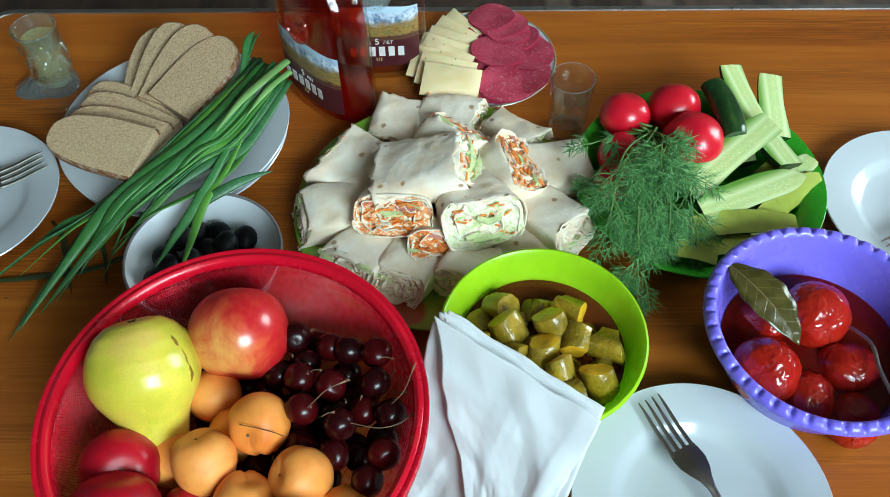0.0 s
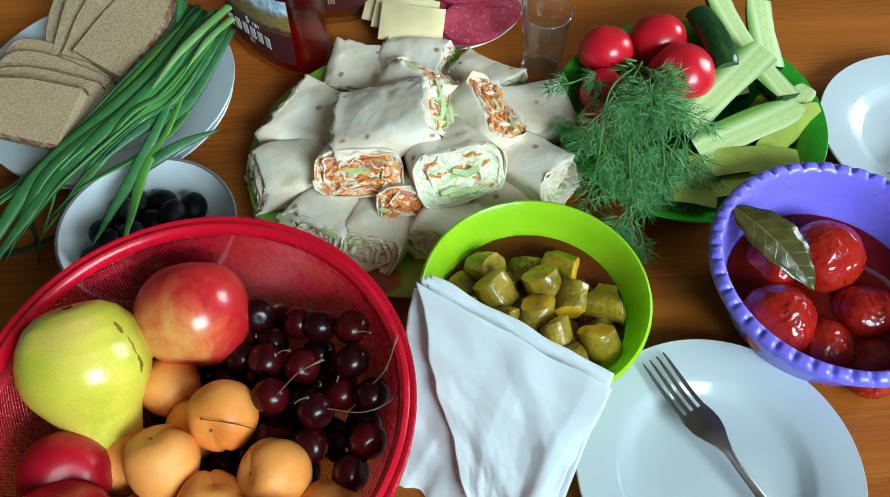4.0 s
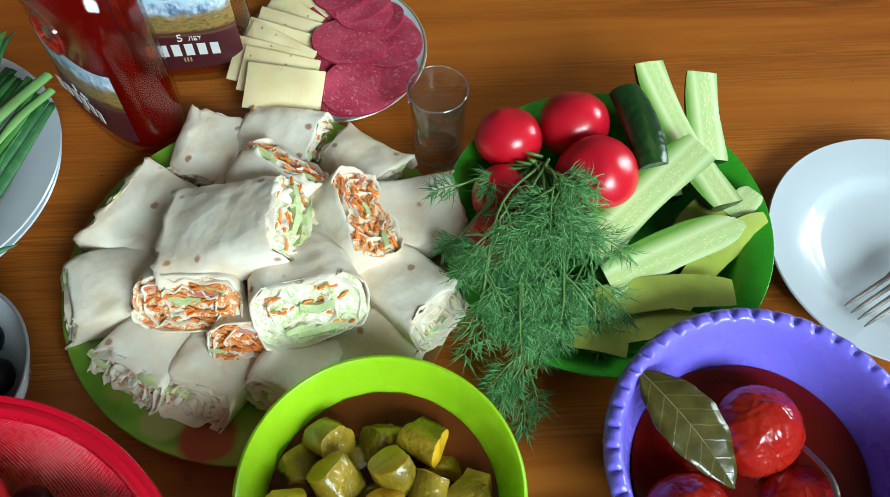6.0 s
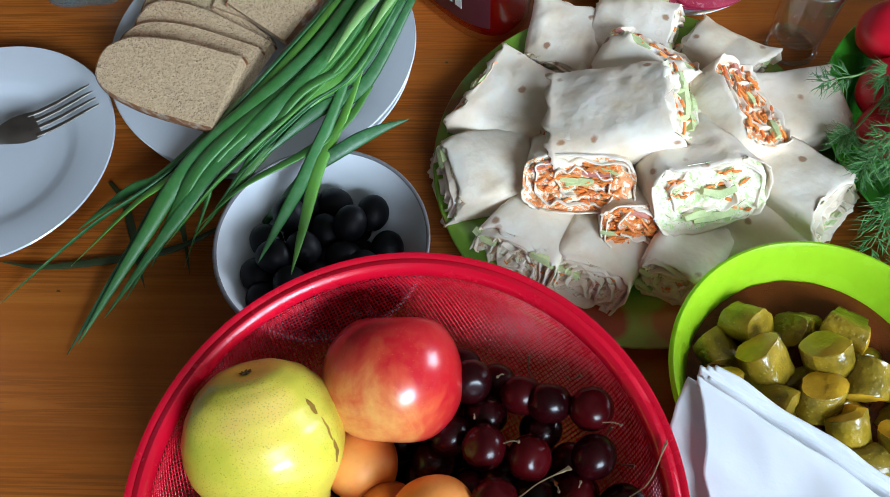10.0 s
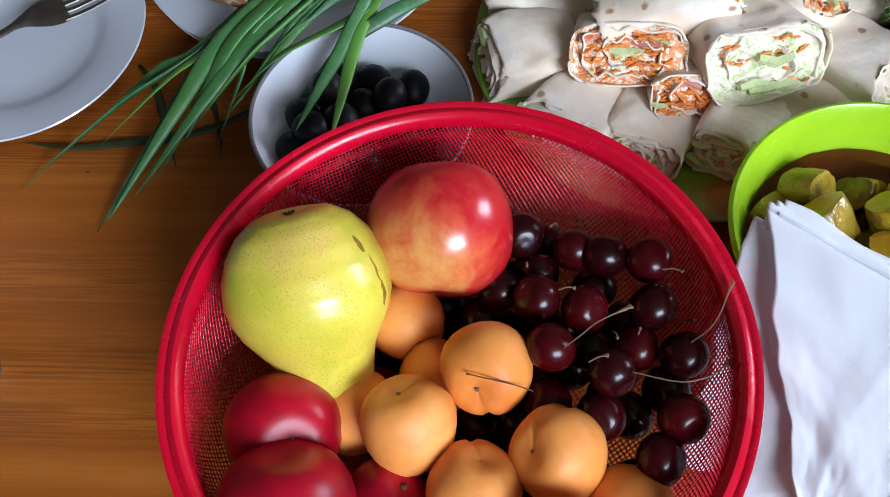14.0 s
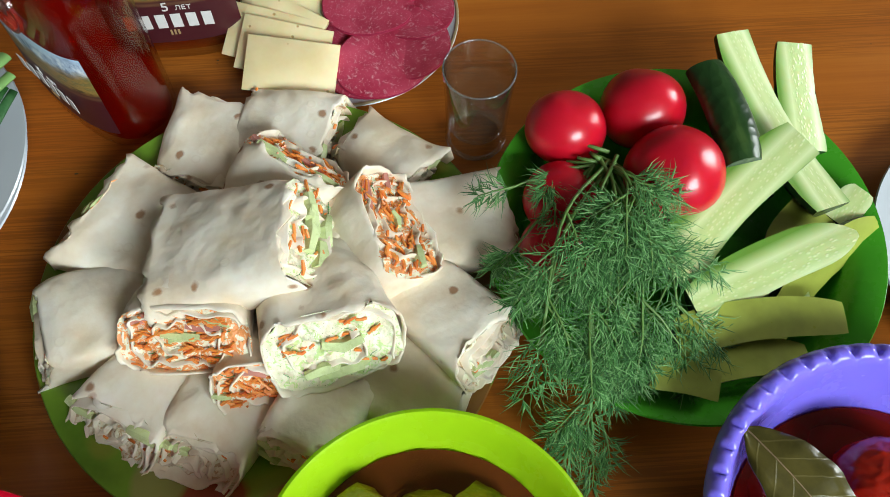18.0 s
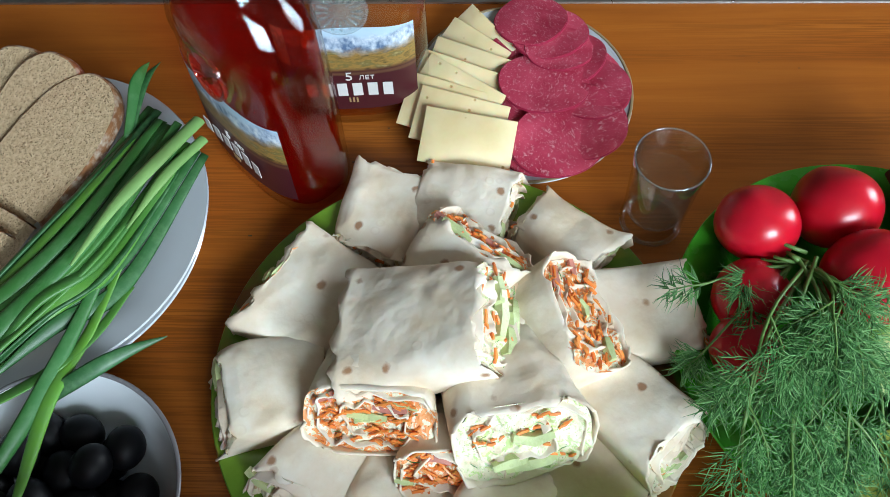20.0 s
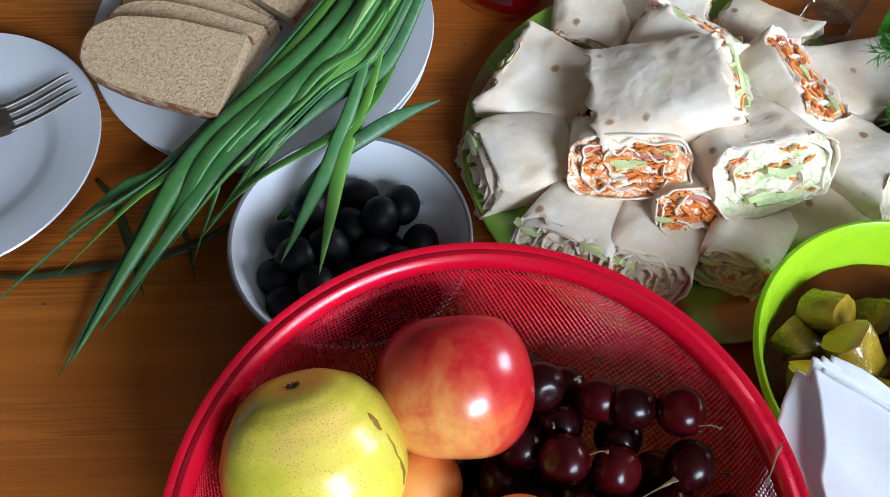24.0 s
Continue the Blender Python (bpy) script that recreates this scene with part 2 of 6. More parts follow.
def pear_skin():
    k = Mat("speckled_pear_skin", rough=0.34, Coat_Weight=0.22, Coat_Roughness=0.12, Subsurface_Weight=0.1, Subsurface_Scale=0.004)
    v = k.coords()
    base = k.ramp(k.noise(26, v, 4), (0.3, (0.54, 0.52, 0.035)), (0.5, (0.74, 0.61, 0.065)), (0.70, (0.82, 0.57, 0.12)))
    specks = k.math("MULTIPLY", k.ramp(k.voronoi(560, v), (0.12, 1.0), (0.25, 0.0)), k.ramp(k.noise(60, v, 3), (0.38, 0.2), (0.56, 1.0)))
    scab = k.math("MULTIPLY", k.ramp(k.noise(38, v, 5), (0.72, 0.0), (0.76, 1.0)), 0.6)
    c = k.mix(k.math("MULTIPLY", k.math("MAXIMUM", specks, k.math("MULTIPLY", k.ramp(k.voronoi(800, v), (0.16, 1.0), (0.34, 0.0)), k.ramp(k.noise(50, v, 3), (0.4, 0.1), (0.6, 0.7)))), 0.62), base, (0.17, 0.19, 0.012))
    k.colour(k.mix(scab, c, (0.13, 0.07, 0.02)))
    return k.bump(k.noise(45, v, 4), 0.3, 0.003).bump(k.noise(300, v, 3), 0.1, 0.0004).m


def apple_skin():
    """Yellow cheek towards one side, streaked and washed over with red round it."""
    k = Mat("blushed_apple_skin", rough=0.28, Coat_Weight=0.28, Coat_Roughness=0.09)
    v = k.coords()
    cheek = Matrix.Rotation(radians(72), 3, "X") @ Vector((-0.42, -0.80, 0.42))
    facing = k.math("ADD", k.math("MULTIPLY", k.axis(v, 0), cheek.x / 0.038), k.math("ADD", k.math("MULTIPLY", k.axis(v, 1), cheek.y / 0.038), k.math("MULTIPLY", k.axis(v, 2), cheek.z / 0.038)))
    patch = k.math("MULTIPLY", k.math("SUBTRACT", k.noise(30, v, 5, 0.6, 0.6), 0.5), 1.0)
    streak = k.math("MULTIPLY", k.math("SUBTRACT", k.noise(75, k.coords((1, 1, 0.22)), 4), 0.5), 0.5)
    blush = k.math("ADD", k.math("MULTIPLY", facing, -0.62), k.math("ADD", k.math("ADD", patch, streak), 1.10))
    base = k.ramp(blush, (0.18, (0.76, 0.44, 0.11)), (0.42, (0.74, 0.30, 0.075)), (0.66, (0.62, 0.075, 0.030)), (0.88, (0.50, 0.009, 0.016)))
    fine = k.ramp(k.noise(210, v, 5, 0.65), (0.46, 0.0), (0.66, 0.28))
    base = k.mix(fine, base, (0.56, 0.09, 0.03))
    freckles = k.math("MULTIPLY", k.ramp(k.voronoi(420, v), (0.06, 1.0), (0.15, 0.0)), 0.22)
    k.colour(k.mix(freckles, base, (0.78, 0.42, 0.14)))
    return k.bump(k.noise(55, v), 0.05, 0.001).m


def apricot_skin():
    k = Mat("downy_apricot_skin", rough=0.55, Subsurface_Weight=0.15, Subsurface_Scale=0.004)
    v = k.coords(shift=True)
    base = k.ramp(k.noise(21, v, 4), (0.3, (0.70, 0.155, 0.018)), (0.5, (0.86, 0.285, 0.042)), (0.7, (0.88, 0.370, 0.080)))
    base = k.mix(k.ramp(k.random(), (0.0, 0.0), (1.0, 0.35)), base, (0.84, 0.42, 0.11))
    base = k.mix(k.ramp(k.noise(130, v, 5, 0.65), (0.48, 0.0), (0.70, 0.25)), base, (0.58, 0.14, 0.03))
    freckles = k.math("MULTIPLY", k.ramp(k.voronoi(210, v), (0.05, 1.0), (0.10, 0.0)), k.ramp(k.noise(45, v, 2), (0.5, 0.0), (0.6, 0.6)))
    k.colour(k.mix(freckles, base, (0.22, 0.06, 0.015)))
    return k.bump(k.noise(240, v, 4), 0.12, 0.0006).m


def nectarine_skin():
    k = Mat("dark_red_nectarine_skin", rough=0.34, Specular_IOR_Level=0.35)
    v = k.coords(shift=True)
    k.colour(k.ramp(k.noise(38, v, 5), (0.3, (0.20, 0.002, 0.012)), (0.6, (0.42, 0.003, 0.014)), (0.8, (0.50, 0.008, 0.016))))
    return k.bump(k.noise(150, v), 0.06, 0.0006).m


def cherry_skin():
    k = Mat("black_cherry_skin", rough=0.24, Specular_IOR_Level=0.3)
    v = k.coords(shift=True)
    dark = k.ramp(k.noise(60, v), (0.3, (0.008, 0.0007, 0.0012)), (0.7, (0.024, 0.0012, 0.002)))
    k.colour(k.mix(k.ramp(k.random(), (0.5, 0.0), (1.0, 0.8)), dark, (0.070, 0.0018, 0.003)))
    return k.m


def fabric():
    k = Mat("striped_brown_upholstery", rough=0.95)
    v = k.coords()
    stripes = k.noise(9, k.coords((1.0, 0.1, 0.1)), 3)
    c = k.ramp(stripes, (0.35, (0.022, 0.013, 0.010)), (0.5, (0.085, 0.052, 0.035)), (0.58, (0.035, 0.022, 0.016)), (0.66, (0.14, 0.10, 0.075)))
    k.colour(k.mix(k.ramp(k.noise(40, v, 5), (0.4, 0.0), (0.7, 0.4)), c, (0.05, 0.03, 0.022)))
    return k.bump(k.noise(600, v), 0.5, 0.001).m


def bottle_label():
    """Maroon lower field, an ochre valley above it and a snowy blue mountain on top."""
    k = Mat("printed_bottle_label", rough=0.42)
    v = k.coords()
    z = k.math("ADD", k.axis(v, 2), k.math("MULTIPLY", k.math("SUBTRACT", k.noise(60, v, 5, 0.6), 0.5), 0.020))
    field = k.ramp(k.noise(230, k.coords((0.4, 0.4, 1)), 5, 0.65), (0.3, (0.07, 0.055, 0.02)), (0.48, (0.34, 0.20, 0.05)), (0.6, (0.16, 0.13, 0.04)), (0.72, (0.42, 0.33, 0.16)))
    hill = k.ramp(k.noise(150, k.coords((1, 1, 0.6)), 6, 0.65), (0.35, (0.10, 0.17, 0.30)), (0.5, (0.42, 0.52, 0.66)), (0.62, (0.74, 0.79, 0.84)))
    c = k.mix(k.ramp(k.axis(v, 2), (0.0608, 0.0), (0.0614, 1.0)), (0.060, 0.010, 0.014), field)
    c = k.mix(k.ramp(z, (0.0775, 0.0), (0.0795, 1.0)), c, hill)
    c = k.mix(k.ramp(z, (0.0915, 0.0), (0.0930, 1.0)), c, (0.50, 0.66, 0.80))
    flat = k.axis(v, 2)
    line = k.math("MULTIPLY", k.ramp(flat, (0.0555, 0.0), (0.0558, 1.0)), k.ramp(flat, (0.0570, 1.0), (0.0573, 0.0)))
    k.colour(k.mix(k.math("MULTIPLY", line, 0.7), c, (0.40, 0.26, 0.10)))
    return k.m


def plate_print():
    k = Mat("green_plate_with_faded_fruit_print", rough=0.3, Coat_Weight=0.3, Coat_Roughness=0.12)
    v = k.coords()
    n1, n2 = k.noise(14, v, 2), k.noise(11, k.coords((1, 1, 1), rotation=(0, 0, 1.2)), 2)
    base = k.ramp(k.noise(30, v, 4), (0.35, (0.115, 0.25, 0.016)), (0.65, (0.205, 0.37, 0.032)))
    c = k.mix(k.ramp(n1, (0.58, 0.0), (0.61, 0.7)), base, (0.30, 0.035, 0.025))
    c = k.mix(k.ramp(n2, (0.58, 0.0), (0.61, 0.6)), c, (0.38, 0.32, 0.05))
    # fruit printed near the front rim
    for x, y, wide, tone in ((-0.030, -0.119, 0.025, (0.40, 0.022, 0.020)), (-0.060, -0.106, 0.021, (0.36, 0.33, 0.10)), (0.020, -0.122, 0.022, (0.42, 0.10, 0.03))):
        d = k.math("SQRT", k.math("ADD", k.math("POWER", k.math("ADD", k.axis(v, 0), -x), 2.0), k.math("POWER", k.math("ADD", k.axis(v, 1), -y), 2.0)))
        d = k.math("ADD", d, k.math("MULTIPLY", k.noise(60, v, 3), 0.008))
        c = k.mix(k.ramp(k.math("DIVIDE", d, wide), (0.80, 0.85), (1.15, 0.0)), c, tone)
    k.colour(c)
    return k.m


def enamel_flowers():
    k = Mat("white_enamel_with_blue_flowers", rough=0.2, Coat_Weight=0.4, Coat_Roughness=0.06)
    v = k.coords()
    leaves = k.ramp(k.noise(130, v, 4, 0.65, 1.6), (0.47, 0.0), (0.52, 1.0))
    spots = k.math("MULTIPLY", leaves, k.ramp(k.noise(38, v, 2), (0.40, 0.0), (0.47, 1.0)))
    k.colour(k.mix(spots, (0.74, 0.77, 0.80), (0.04, 0.13, 0.42)))
    return k.m


def napkin_paper():
    k = Mat("white_paper_napkin", (0.90, 0.91, 0.92), 0.85)
    v = k.coords()
    k.colour(k.mix(k.ramp(k.noise(30, v), (0.3, 0.0), (0.7, 1.0)), (0.84, 0.85, 0.87), (0.90, 0.91, 0.92)))
    k.translucent(0.26, (0.90, 0.91, 0.93))
    return k.bump(k.voronoi(700, v), 0.12, 0.0004).bump(k.noise(90, v, 5), 0.25, 0.0015).m


def leaf_bay():
    """Glossy dry leaf with slanting side veins; local x runs along the midrib."""
    k = Mat("olive_bay_leaf", rough=0.27, Coat_Weight=0.2, Coat_Roughness=0.12)
    v = k.coords()
    slant = k.math("SUBTRACT", k.axis(v, 0), k.math("MULTIPLY", k.math("ABSOLUTE", k.axis(v, 1)), 0.75))
    wobble = k.math("MULTIPLY", k.noise(60, v, 2), 0.004)
    step = k.math("FRACT", k.math("MULTIPLY", k.math("ADD", slant, wobble), 92.0))
    veins = k.ramp(step, (0.0, 1.0), (0.07, 0.0), (0.93, 0.0), (1.0, 1.0))
    base = k.ramp(k.noise(70, v, 4), (0.3, (0.042, 0.036, 0.007)), (0.7, (0.095, 0.076, 0.015)))
    k.colour(k.mix(k.math("MULTIPLY", veins, 0.4), base, (0.20, 0.16, 0.05)))
    return k.bump(veins, 0.25, 0.0005).bump(k.noise(120, v, 3), 0.25, 0.0012).m


WOOD = wood_table()
STEEL = plain("brushed_steel", (0.34, 0.305, 0.27), 0.38, 120, 0.03, Metallic=1.0)
TRIM = plain("aluminium_trim", (0.62, 0.62, 0.62), 0.32, 90, 0.05, Metallic=1.0)
CERAMIC = plain("white_glazed_ceramic", (0.55, 0.575, 0.605), 0.16, 30, 0.01, 0.04, Coat_Weight=0.3, Coat_Roughness=0.06)
GILT = plain("worn_rim_line", (0.30, 0.22, 0.12), 0.35, 60)
STEELRIM = plain("dark_enamel_edge", (0.20, 0.19, 0.20), 0.3, 60)
ENAMEL = plain("white_enamel", (0.86, 0.90, 0.94), 0.16, 30, 0.02, 0.06, Coat_Weight=0.3, Coat_Roughness=0.06)
FLOWERS = enamel_flowers()
RED_PLASTIC = plain("red_plastic", (0.62, 0.003, 0.022), 0.24, 60, 0.04)
RED_MESH = plain("red_nylon_mesh", (0.66, 0.010, 0.030), 0.28, 200, 0.0, Specular_IOR_Level=0.45)
LIME_PLASTIC = plain("lime_green_plastic", (0.52, 0.84, 0.018), 0.26, 45, 0.04, 0.08, 0.38)
GREEN_PLASTIC = plain("bright_green_plastic", (0.075, 0.44, 0.025), 0.28, 45, 0.04, 0.1, 0.2)
PURPLE_PLASTIC = plain("purple_plastic", (0.225, 0.17, 0.84), 0.26, 45, 0.04, 0.1, Subsurface_Weight=0.08, Subsurface_Scale=0.004)
PRINT = plate_print()
CRUMB, CRUST, LAVASH = bread_crumb(), bread_crust(), lavash()
FILL_CARROT = filling("carrot_filling", 0.03, (0.84, 0.32, 0.10))
FILL_CUCUMBER = filling("cucumber_cream_filling", 0.10, (0.56, 0.68, 0.28))
FILL_CREAM = filling("cream_herb_filling", 0.08, (0.62, 0.44, 0.24))
CARROT = plain("grated_carrot", (0.95, 0.30, 0.065), 0.34, 200, 0.2, 0.25, Subsurface_Weight=0.3, Subsurface_Scale=0.003)
GREEN_BITS = plain("cucumber_pieces", (0.66, 0.74, 0.36), 0.28, 200, 0.15, 0.3)
HAM = plain("ham_pieces", (0.68, 0.28, 0.22), 0.4, 200, 0.15, 0.3)
CHEESE, SALAMI = cheese(), salami()
SALAMI_SKIN = plain("salami_rind", (0.34, 0.018, 0.055), 0.35, 90)
TOMATO = tomato("fresh_red_tomato", (0.50, 0.004, 0.016), (0.64, 0.008, 0.028), 0.28)
TOMATO_PICKLED = tomato("pickled_red_tomato", (0.32, 0.006, 0.004), (0.45, 0.022, 0.008), 0.17, 0.75)
FLESH, SKIN = cucumber_flesh(), cucumber_skin()
PEEL = plain("yellow_green_cucumber_peel", (0.40, 0.45, 0.07), 0.32, 80, 0.15, 0.35)
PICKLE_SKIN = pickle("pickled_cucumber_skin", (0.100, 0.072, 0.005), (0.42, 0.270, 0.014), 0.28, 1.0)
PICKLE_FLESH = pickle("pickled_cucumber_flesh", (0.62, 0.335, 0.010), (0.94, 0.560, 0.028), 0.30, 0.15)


def dill_leaf():
    k = Mat("dill_fronds", rough=0.5)
    r = k.node("ShaderNodeNewGeometry").outputs["Random Per Island"]
    k.colour(k.ramp(r, (0.0, (0.032, 0.130, 0.030)), (0.5, (0.095, 0.290, 0.070)), (1.0, (0.28, 0.54, 0.20))))
    k.translucent(0.06, (0.12, 0.36, 0.06))
    return k.m


DILL = dill_leaf()
DILL_STEM = plain("dill_stems", (0.14, 0.27, 0.06), 0.45, 150, 0.0, 0.3)
ONION = onion_leaf()
ONION_DARK = plain("wilted_onion_leaf", (0.034, 0.046, 0.012), 0.45, 90, 0.1, 0.4)
ONION_CUT = plain("pale_onion_stalk", (0.24, 0.44, 0.13), 0.4, 80, 0.05, 0.3)
PEAR, APPLE, APRICOT, NECTARINE, CHERRY = pear_skin(), apple_skin(), apricot_skin(), nectarine_skin(), cherry_skin()
SCAR = plain("corky_brown_scar", (0.36, 0.20, 0.03), 0.85, 300, 0.2, 0.45, Specular_IOR_Level=0.1)
STALK = plain("dry_brown_stalk", (0.12, 0.065, 0.022), 0.7, 200, 0.2, 0.4)
STALK_GREEN = plain("cherry_stalk", (0.24, 0.15, 0.075), 0.6, 200, 0.2, 0.4)
OLIVE = plain("black_olive", (0.0045, 0.0045, 0.006), 0.48, 90, 0.08, 0.3, Specular_IOR_Level=0.22)
BAY = leaf_bay()
NAPKIN = napkin_paper()
def clear(name, tint, body=0.0, body_colour=(1, 1, 1), gloss=1.0, shine_rough=0.02):
    """Thin clear glass or a drink: tinted see-through, a cloudy share, and a gloss that grows towards the edges."""
    k = Mat(name, body_colour, 0.5)
    see, shine, f = k.node("ShaderNodeBsdfTransparent"), k.node("ShaderNodeBsdfGlossy", Roughness=shine_rough), k.node("ShaderNodeLayerWeight", Blend=0.5)
    see.inputs[0].default_value = (*tint, 1)
    cloud = k.node("ShaderNodeBsdfDiffuse")
    cloud.inputs[0].default_value = (*body_colour, 1)
    a, b = k.node("ShaderNodeMixShader"), k.node("ShaderNodeMixShader")
    a.inputs[0].default_value = body
    k.link(see.outputs[0], a.inputs[1])
    k.link(cloud.outputs[0], a.inputs[2])
    k.link(k.math("ADD", k.math("MULTIPLY", k.math("POWER", f.outputs["Facing"], 4.5), 0.85 * gloss), 0.04 * gloss), b.inputs[0])
    k.link(a.outputs[0], b.inputs[1])
    k.link(shine.outputs[0], b.inputs[2])
    k.link(b.outputs[0], k.t.nodes["Material Output"].inputs["Surface"])
    return k.m


GLASS = clear("clear_glass", (0.97, 0.985, 0.98), 0.0, (0.8, 0.85, 0.85), 1.0, 0.04)
CAST = clear("cast_glass", (0.955, 0.985, 0.975), 0.020, (0.80, 0.92, 0.88), 3.2, 0.03)
THIN_GLASS = clear("thin_drinking_glass", (0.985, 0.992, 0.988), 0.006, (0.80, 0.90, 0.86), 2.4, 0.02)
LIP = clear("fire_polished_glass_lip", (0.93, 0.96, 0.95), 0.06, (0.85, 0.92, 0.90), 2.5, 0.05)
FOOT_GLASS = clear("thick_fluted_glass", (0.90, 0.97, 0.96), 0.12, (0.72, 0.90, 0.90), 4.5, 0.06)
PRESSED = clear("pressed_glass", (0.93, 0.97, 0.97), 0.10, (0.80, 0.88, 0.90), 2.5, 0.05)
RED_SEAL = clear("moulded_glass_over_cognac", (0.95, 0.50, 0.35), 0.16, (0.80, 0.05, 0.03), 2.0, 0.05)
BOTTLE_GLASS = clear("bottle_glass", (0.97, 0.96, 0.95))
COGNAC = clear("amber_cognac", (0.84, 0.14, 0.04), 0.045, (0.50, 0.022, 0.009), 0.7)
COGNAC_THIN = clear("shallow_amber_cognac", (0.92, 0.55, 0.22), 0.04, (0.5, 0.2, 0.04), 1.0)
VODKA = clear("clear_drink", (0.99, 0.96, 0.88), 0.015, (0.8, 0.72, 0.5), 1.6)
LEMON_DRINK = clear("pale_lemon_drink", (0.96, 0.975, 0.84), 0.15, (0.70, 0.74, 0.46), 0.6)
BRINE = clear("dark_red_brine", (0.78, 0.13, 0.06), 0.36, (0.25, 0.010, 0.006), 0.6)
PICKLE_BRINE = clear("brown_brine", (0.60, 0.22, 0.05), 0.55, (0.20, 0.050, 0.010), 0.6)
WATER_BOTTLE = clear("blue_plastic_bottle", (0.62, 0.80, 0.95), 0.10, (0.25, 0.50, 0.80), 1.2, 0.06)
LABEL = bottle_label()
WHITE_INK = plain("white_ink", (0.75, 0.73, 0.70), 0.5)
GOLD_INK = plain("gold_ink", (0.45, 0.30, 0.14), 0.4)
# unseen walls and ceiling, coloured dark to hold back bounced fill light
WALL = plain("unseen_dark_wall", (0.082, 0.067, 0.050), 0.9, 12, 0.1)
CEILING = plain("unseen_dark_ceiling", (0.18, 0.15, 0.118), 0.9, 12, 0.1)
FLOOR = plain("brown_floor", (0.12, 0.065, 0.035), 0.5, 12, 0.1, 0.3)
FRAME = plain("white_window_frame", (0.78, 0.78, 0.77), 0.35, 40)
FABRIC = fabric()

# ---- mesh tools ----
rng = random.Random(11)


class Mesh:
    """Gathers points and faces of one part."""

    def __init__(self):
        self.v, self.f = [], []

    def add(self, verts, faces):
        n = len(self.v)
        self.v += [tuple(p) for p in verts]
        self.f += [tuple(i + n for i in face) for face in faces]
        return self

    def grid(self, rows, loop=False, cap=False):
        """Joins rows of points, all of one length, into a skin; loop closes each row, cap closes both ends."""
        n, w = len(self.v), len(rows[0])
        self.v += [tuple(p) for row in rows for p in row]
        for i in range(len(rows) - 1):
            for j in range(w if loop else w - 1):
                a, b = n + i * w + j, n + i * w + (j + 1) % w
                self.f.append((a, b, b + w, a + w))
        if cap:
            self.f.append(tuple(range(n + w - 1, n - 1, -1)))
            self.f.append(tuple(range(n + (len(rows) - 1) * w, n + len(rows) * w)))
        return self

    def lathe(self, profile, steps=64, wobble=None):
        """Turns (radius, height) points about z; wobble(radius, height, angle) may shift them."""
        rows = []
        for r, z in profile:
            row = []
            for i in range(steps):
                a = 2 * math.pi * i / steps
                rr, zz = wobble(r, z, a) if wobble else (r, z)
                row.append((rr * math.cos(a), rr * math.sin(a), zz))
            rows.append(row)
        return self.grid(rows, True)

    def tube(self, points, radii, sides=6, flat=1.0, cap=True, twist=0.0, roll=0.0):
        """A round or flattened tube along points."""
        pts = [Vector(p) for p in points]
        rows, up = [], Vector((0, 0, 1))
        for i, p in enumerate(pts):
            d = (pts[min(i + 1, len(pts) - 1)] - pts[max(i - 1, 0)]).normalized()
            side = d.cross(up)
            side = side.normalized() if side.length > 1e-4 else Vector((1, 0, 0))
            top = side.cross(d)
            if twist or roll:
                q = Matrix.Rotation(roll + twist * i / len(pts), 3, d)
                side, top = q @ side, q @ top
            r = radii[i] if isinstance(radii, (list, tuple)) else radii
            rows.append([p + side * (r * math.cos(2 * math.pi * k / sides)) + top * (r * flat * math.sin(2 * math.pi * k / sides)) for k in range(sides)])
        return self.grid(rows, True, cap)

    def box(self, x0, x1, y0, y1, z0, z1, bevel=0.0):
        b = bevel
        if not b:
            c = [(x, y, z) for z in (z0, z1) for y in (y0, y1) for x in (x0, x1)]
            return self.add(c, [(0, 2, 3, 1), (4, 5, 7, 6), (0, 1, 5, 4), (2, 6, 7, 3), (0, 4, 6, 2), (1, 3, 7, 5)])

        def ring(inset, z):
            p, q = inset + b, inset
            return [(x0 + p, y0 + q, z), (x1 - p, y0 + q, z), (x1 - q, y0 + p, z), (x1 - q, y1 - p, z), (x1 - p, y1 - q, z), (x0 + p, y1 - q, z), (x0 + q, y1 - p, z), (x0 + q, y0 + p, z)]

        return self.grid([ring(b, z0), ring(0, z0 + b), ring(0, z1 - b), ring(b, z1)], True, True)

    def data(self, name, sharp=40, closed=False):
        me = bpy.data.meshes.new(name)
        me.from_pydata(self.v, [], self.f)
        me.update()
        if closed:
            b = bmesh.new()
            b.from_mesh(me)
            bmesh.ops.remove_doubles(b, verts=b.verts, dist=1e-6)
            bmesh.ops.recalc_face_normals(b, faces=b.faces)
            b.to_mesh(me)
            b.free()
        me.shade_smooth()
        if sharp:
            me.set_sharp_from_angle(angle=radians(sharp))
        return me


def part(name, mesh, material, parent=None, label="", m=None, sharp=40, closed=False):
    """Links a mesh as one object, under a thing or a part where one is given."""
    ob = new(name, mesh.data(name, sharp, closed) if isinstance(mesh, Mesh) else mesh)
    if material:
        ob.data.materials.clear()
        ob.data.materials.append(material)
    if parent:
        ob.parent = parent
    if m is not None:
        ob.matrix_basis = m
    return tagged(ob, label)


def thing(name, m, label, category, group="", kind=""):
    """An Empty at the base of a thing made of parts."""
    ob = new(name)
    ob.empty_display_size = 0.02
    ob.matrix_basis = m
    return tagged(ob, label, category, group, kind)


def wave(p, scale, seed=0.0):
    return noise.noise(Vector((p[0] * scale + seed, p[1] * scale - seed * 0.7, p[2] * scale + seed * 1.3)))


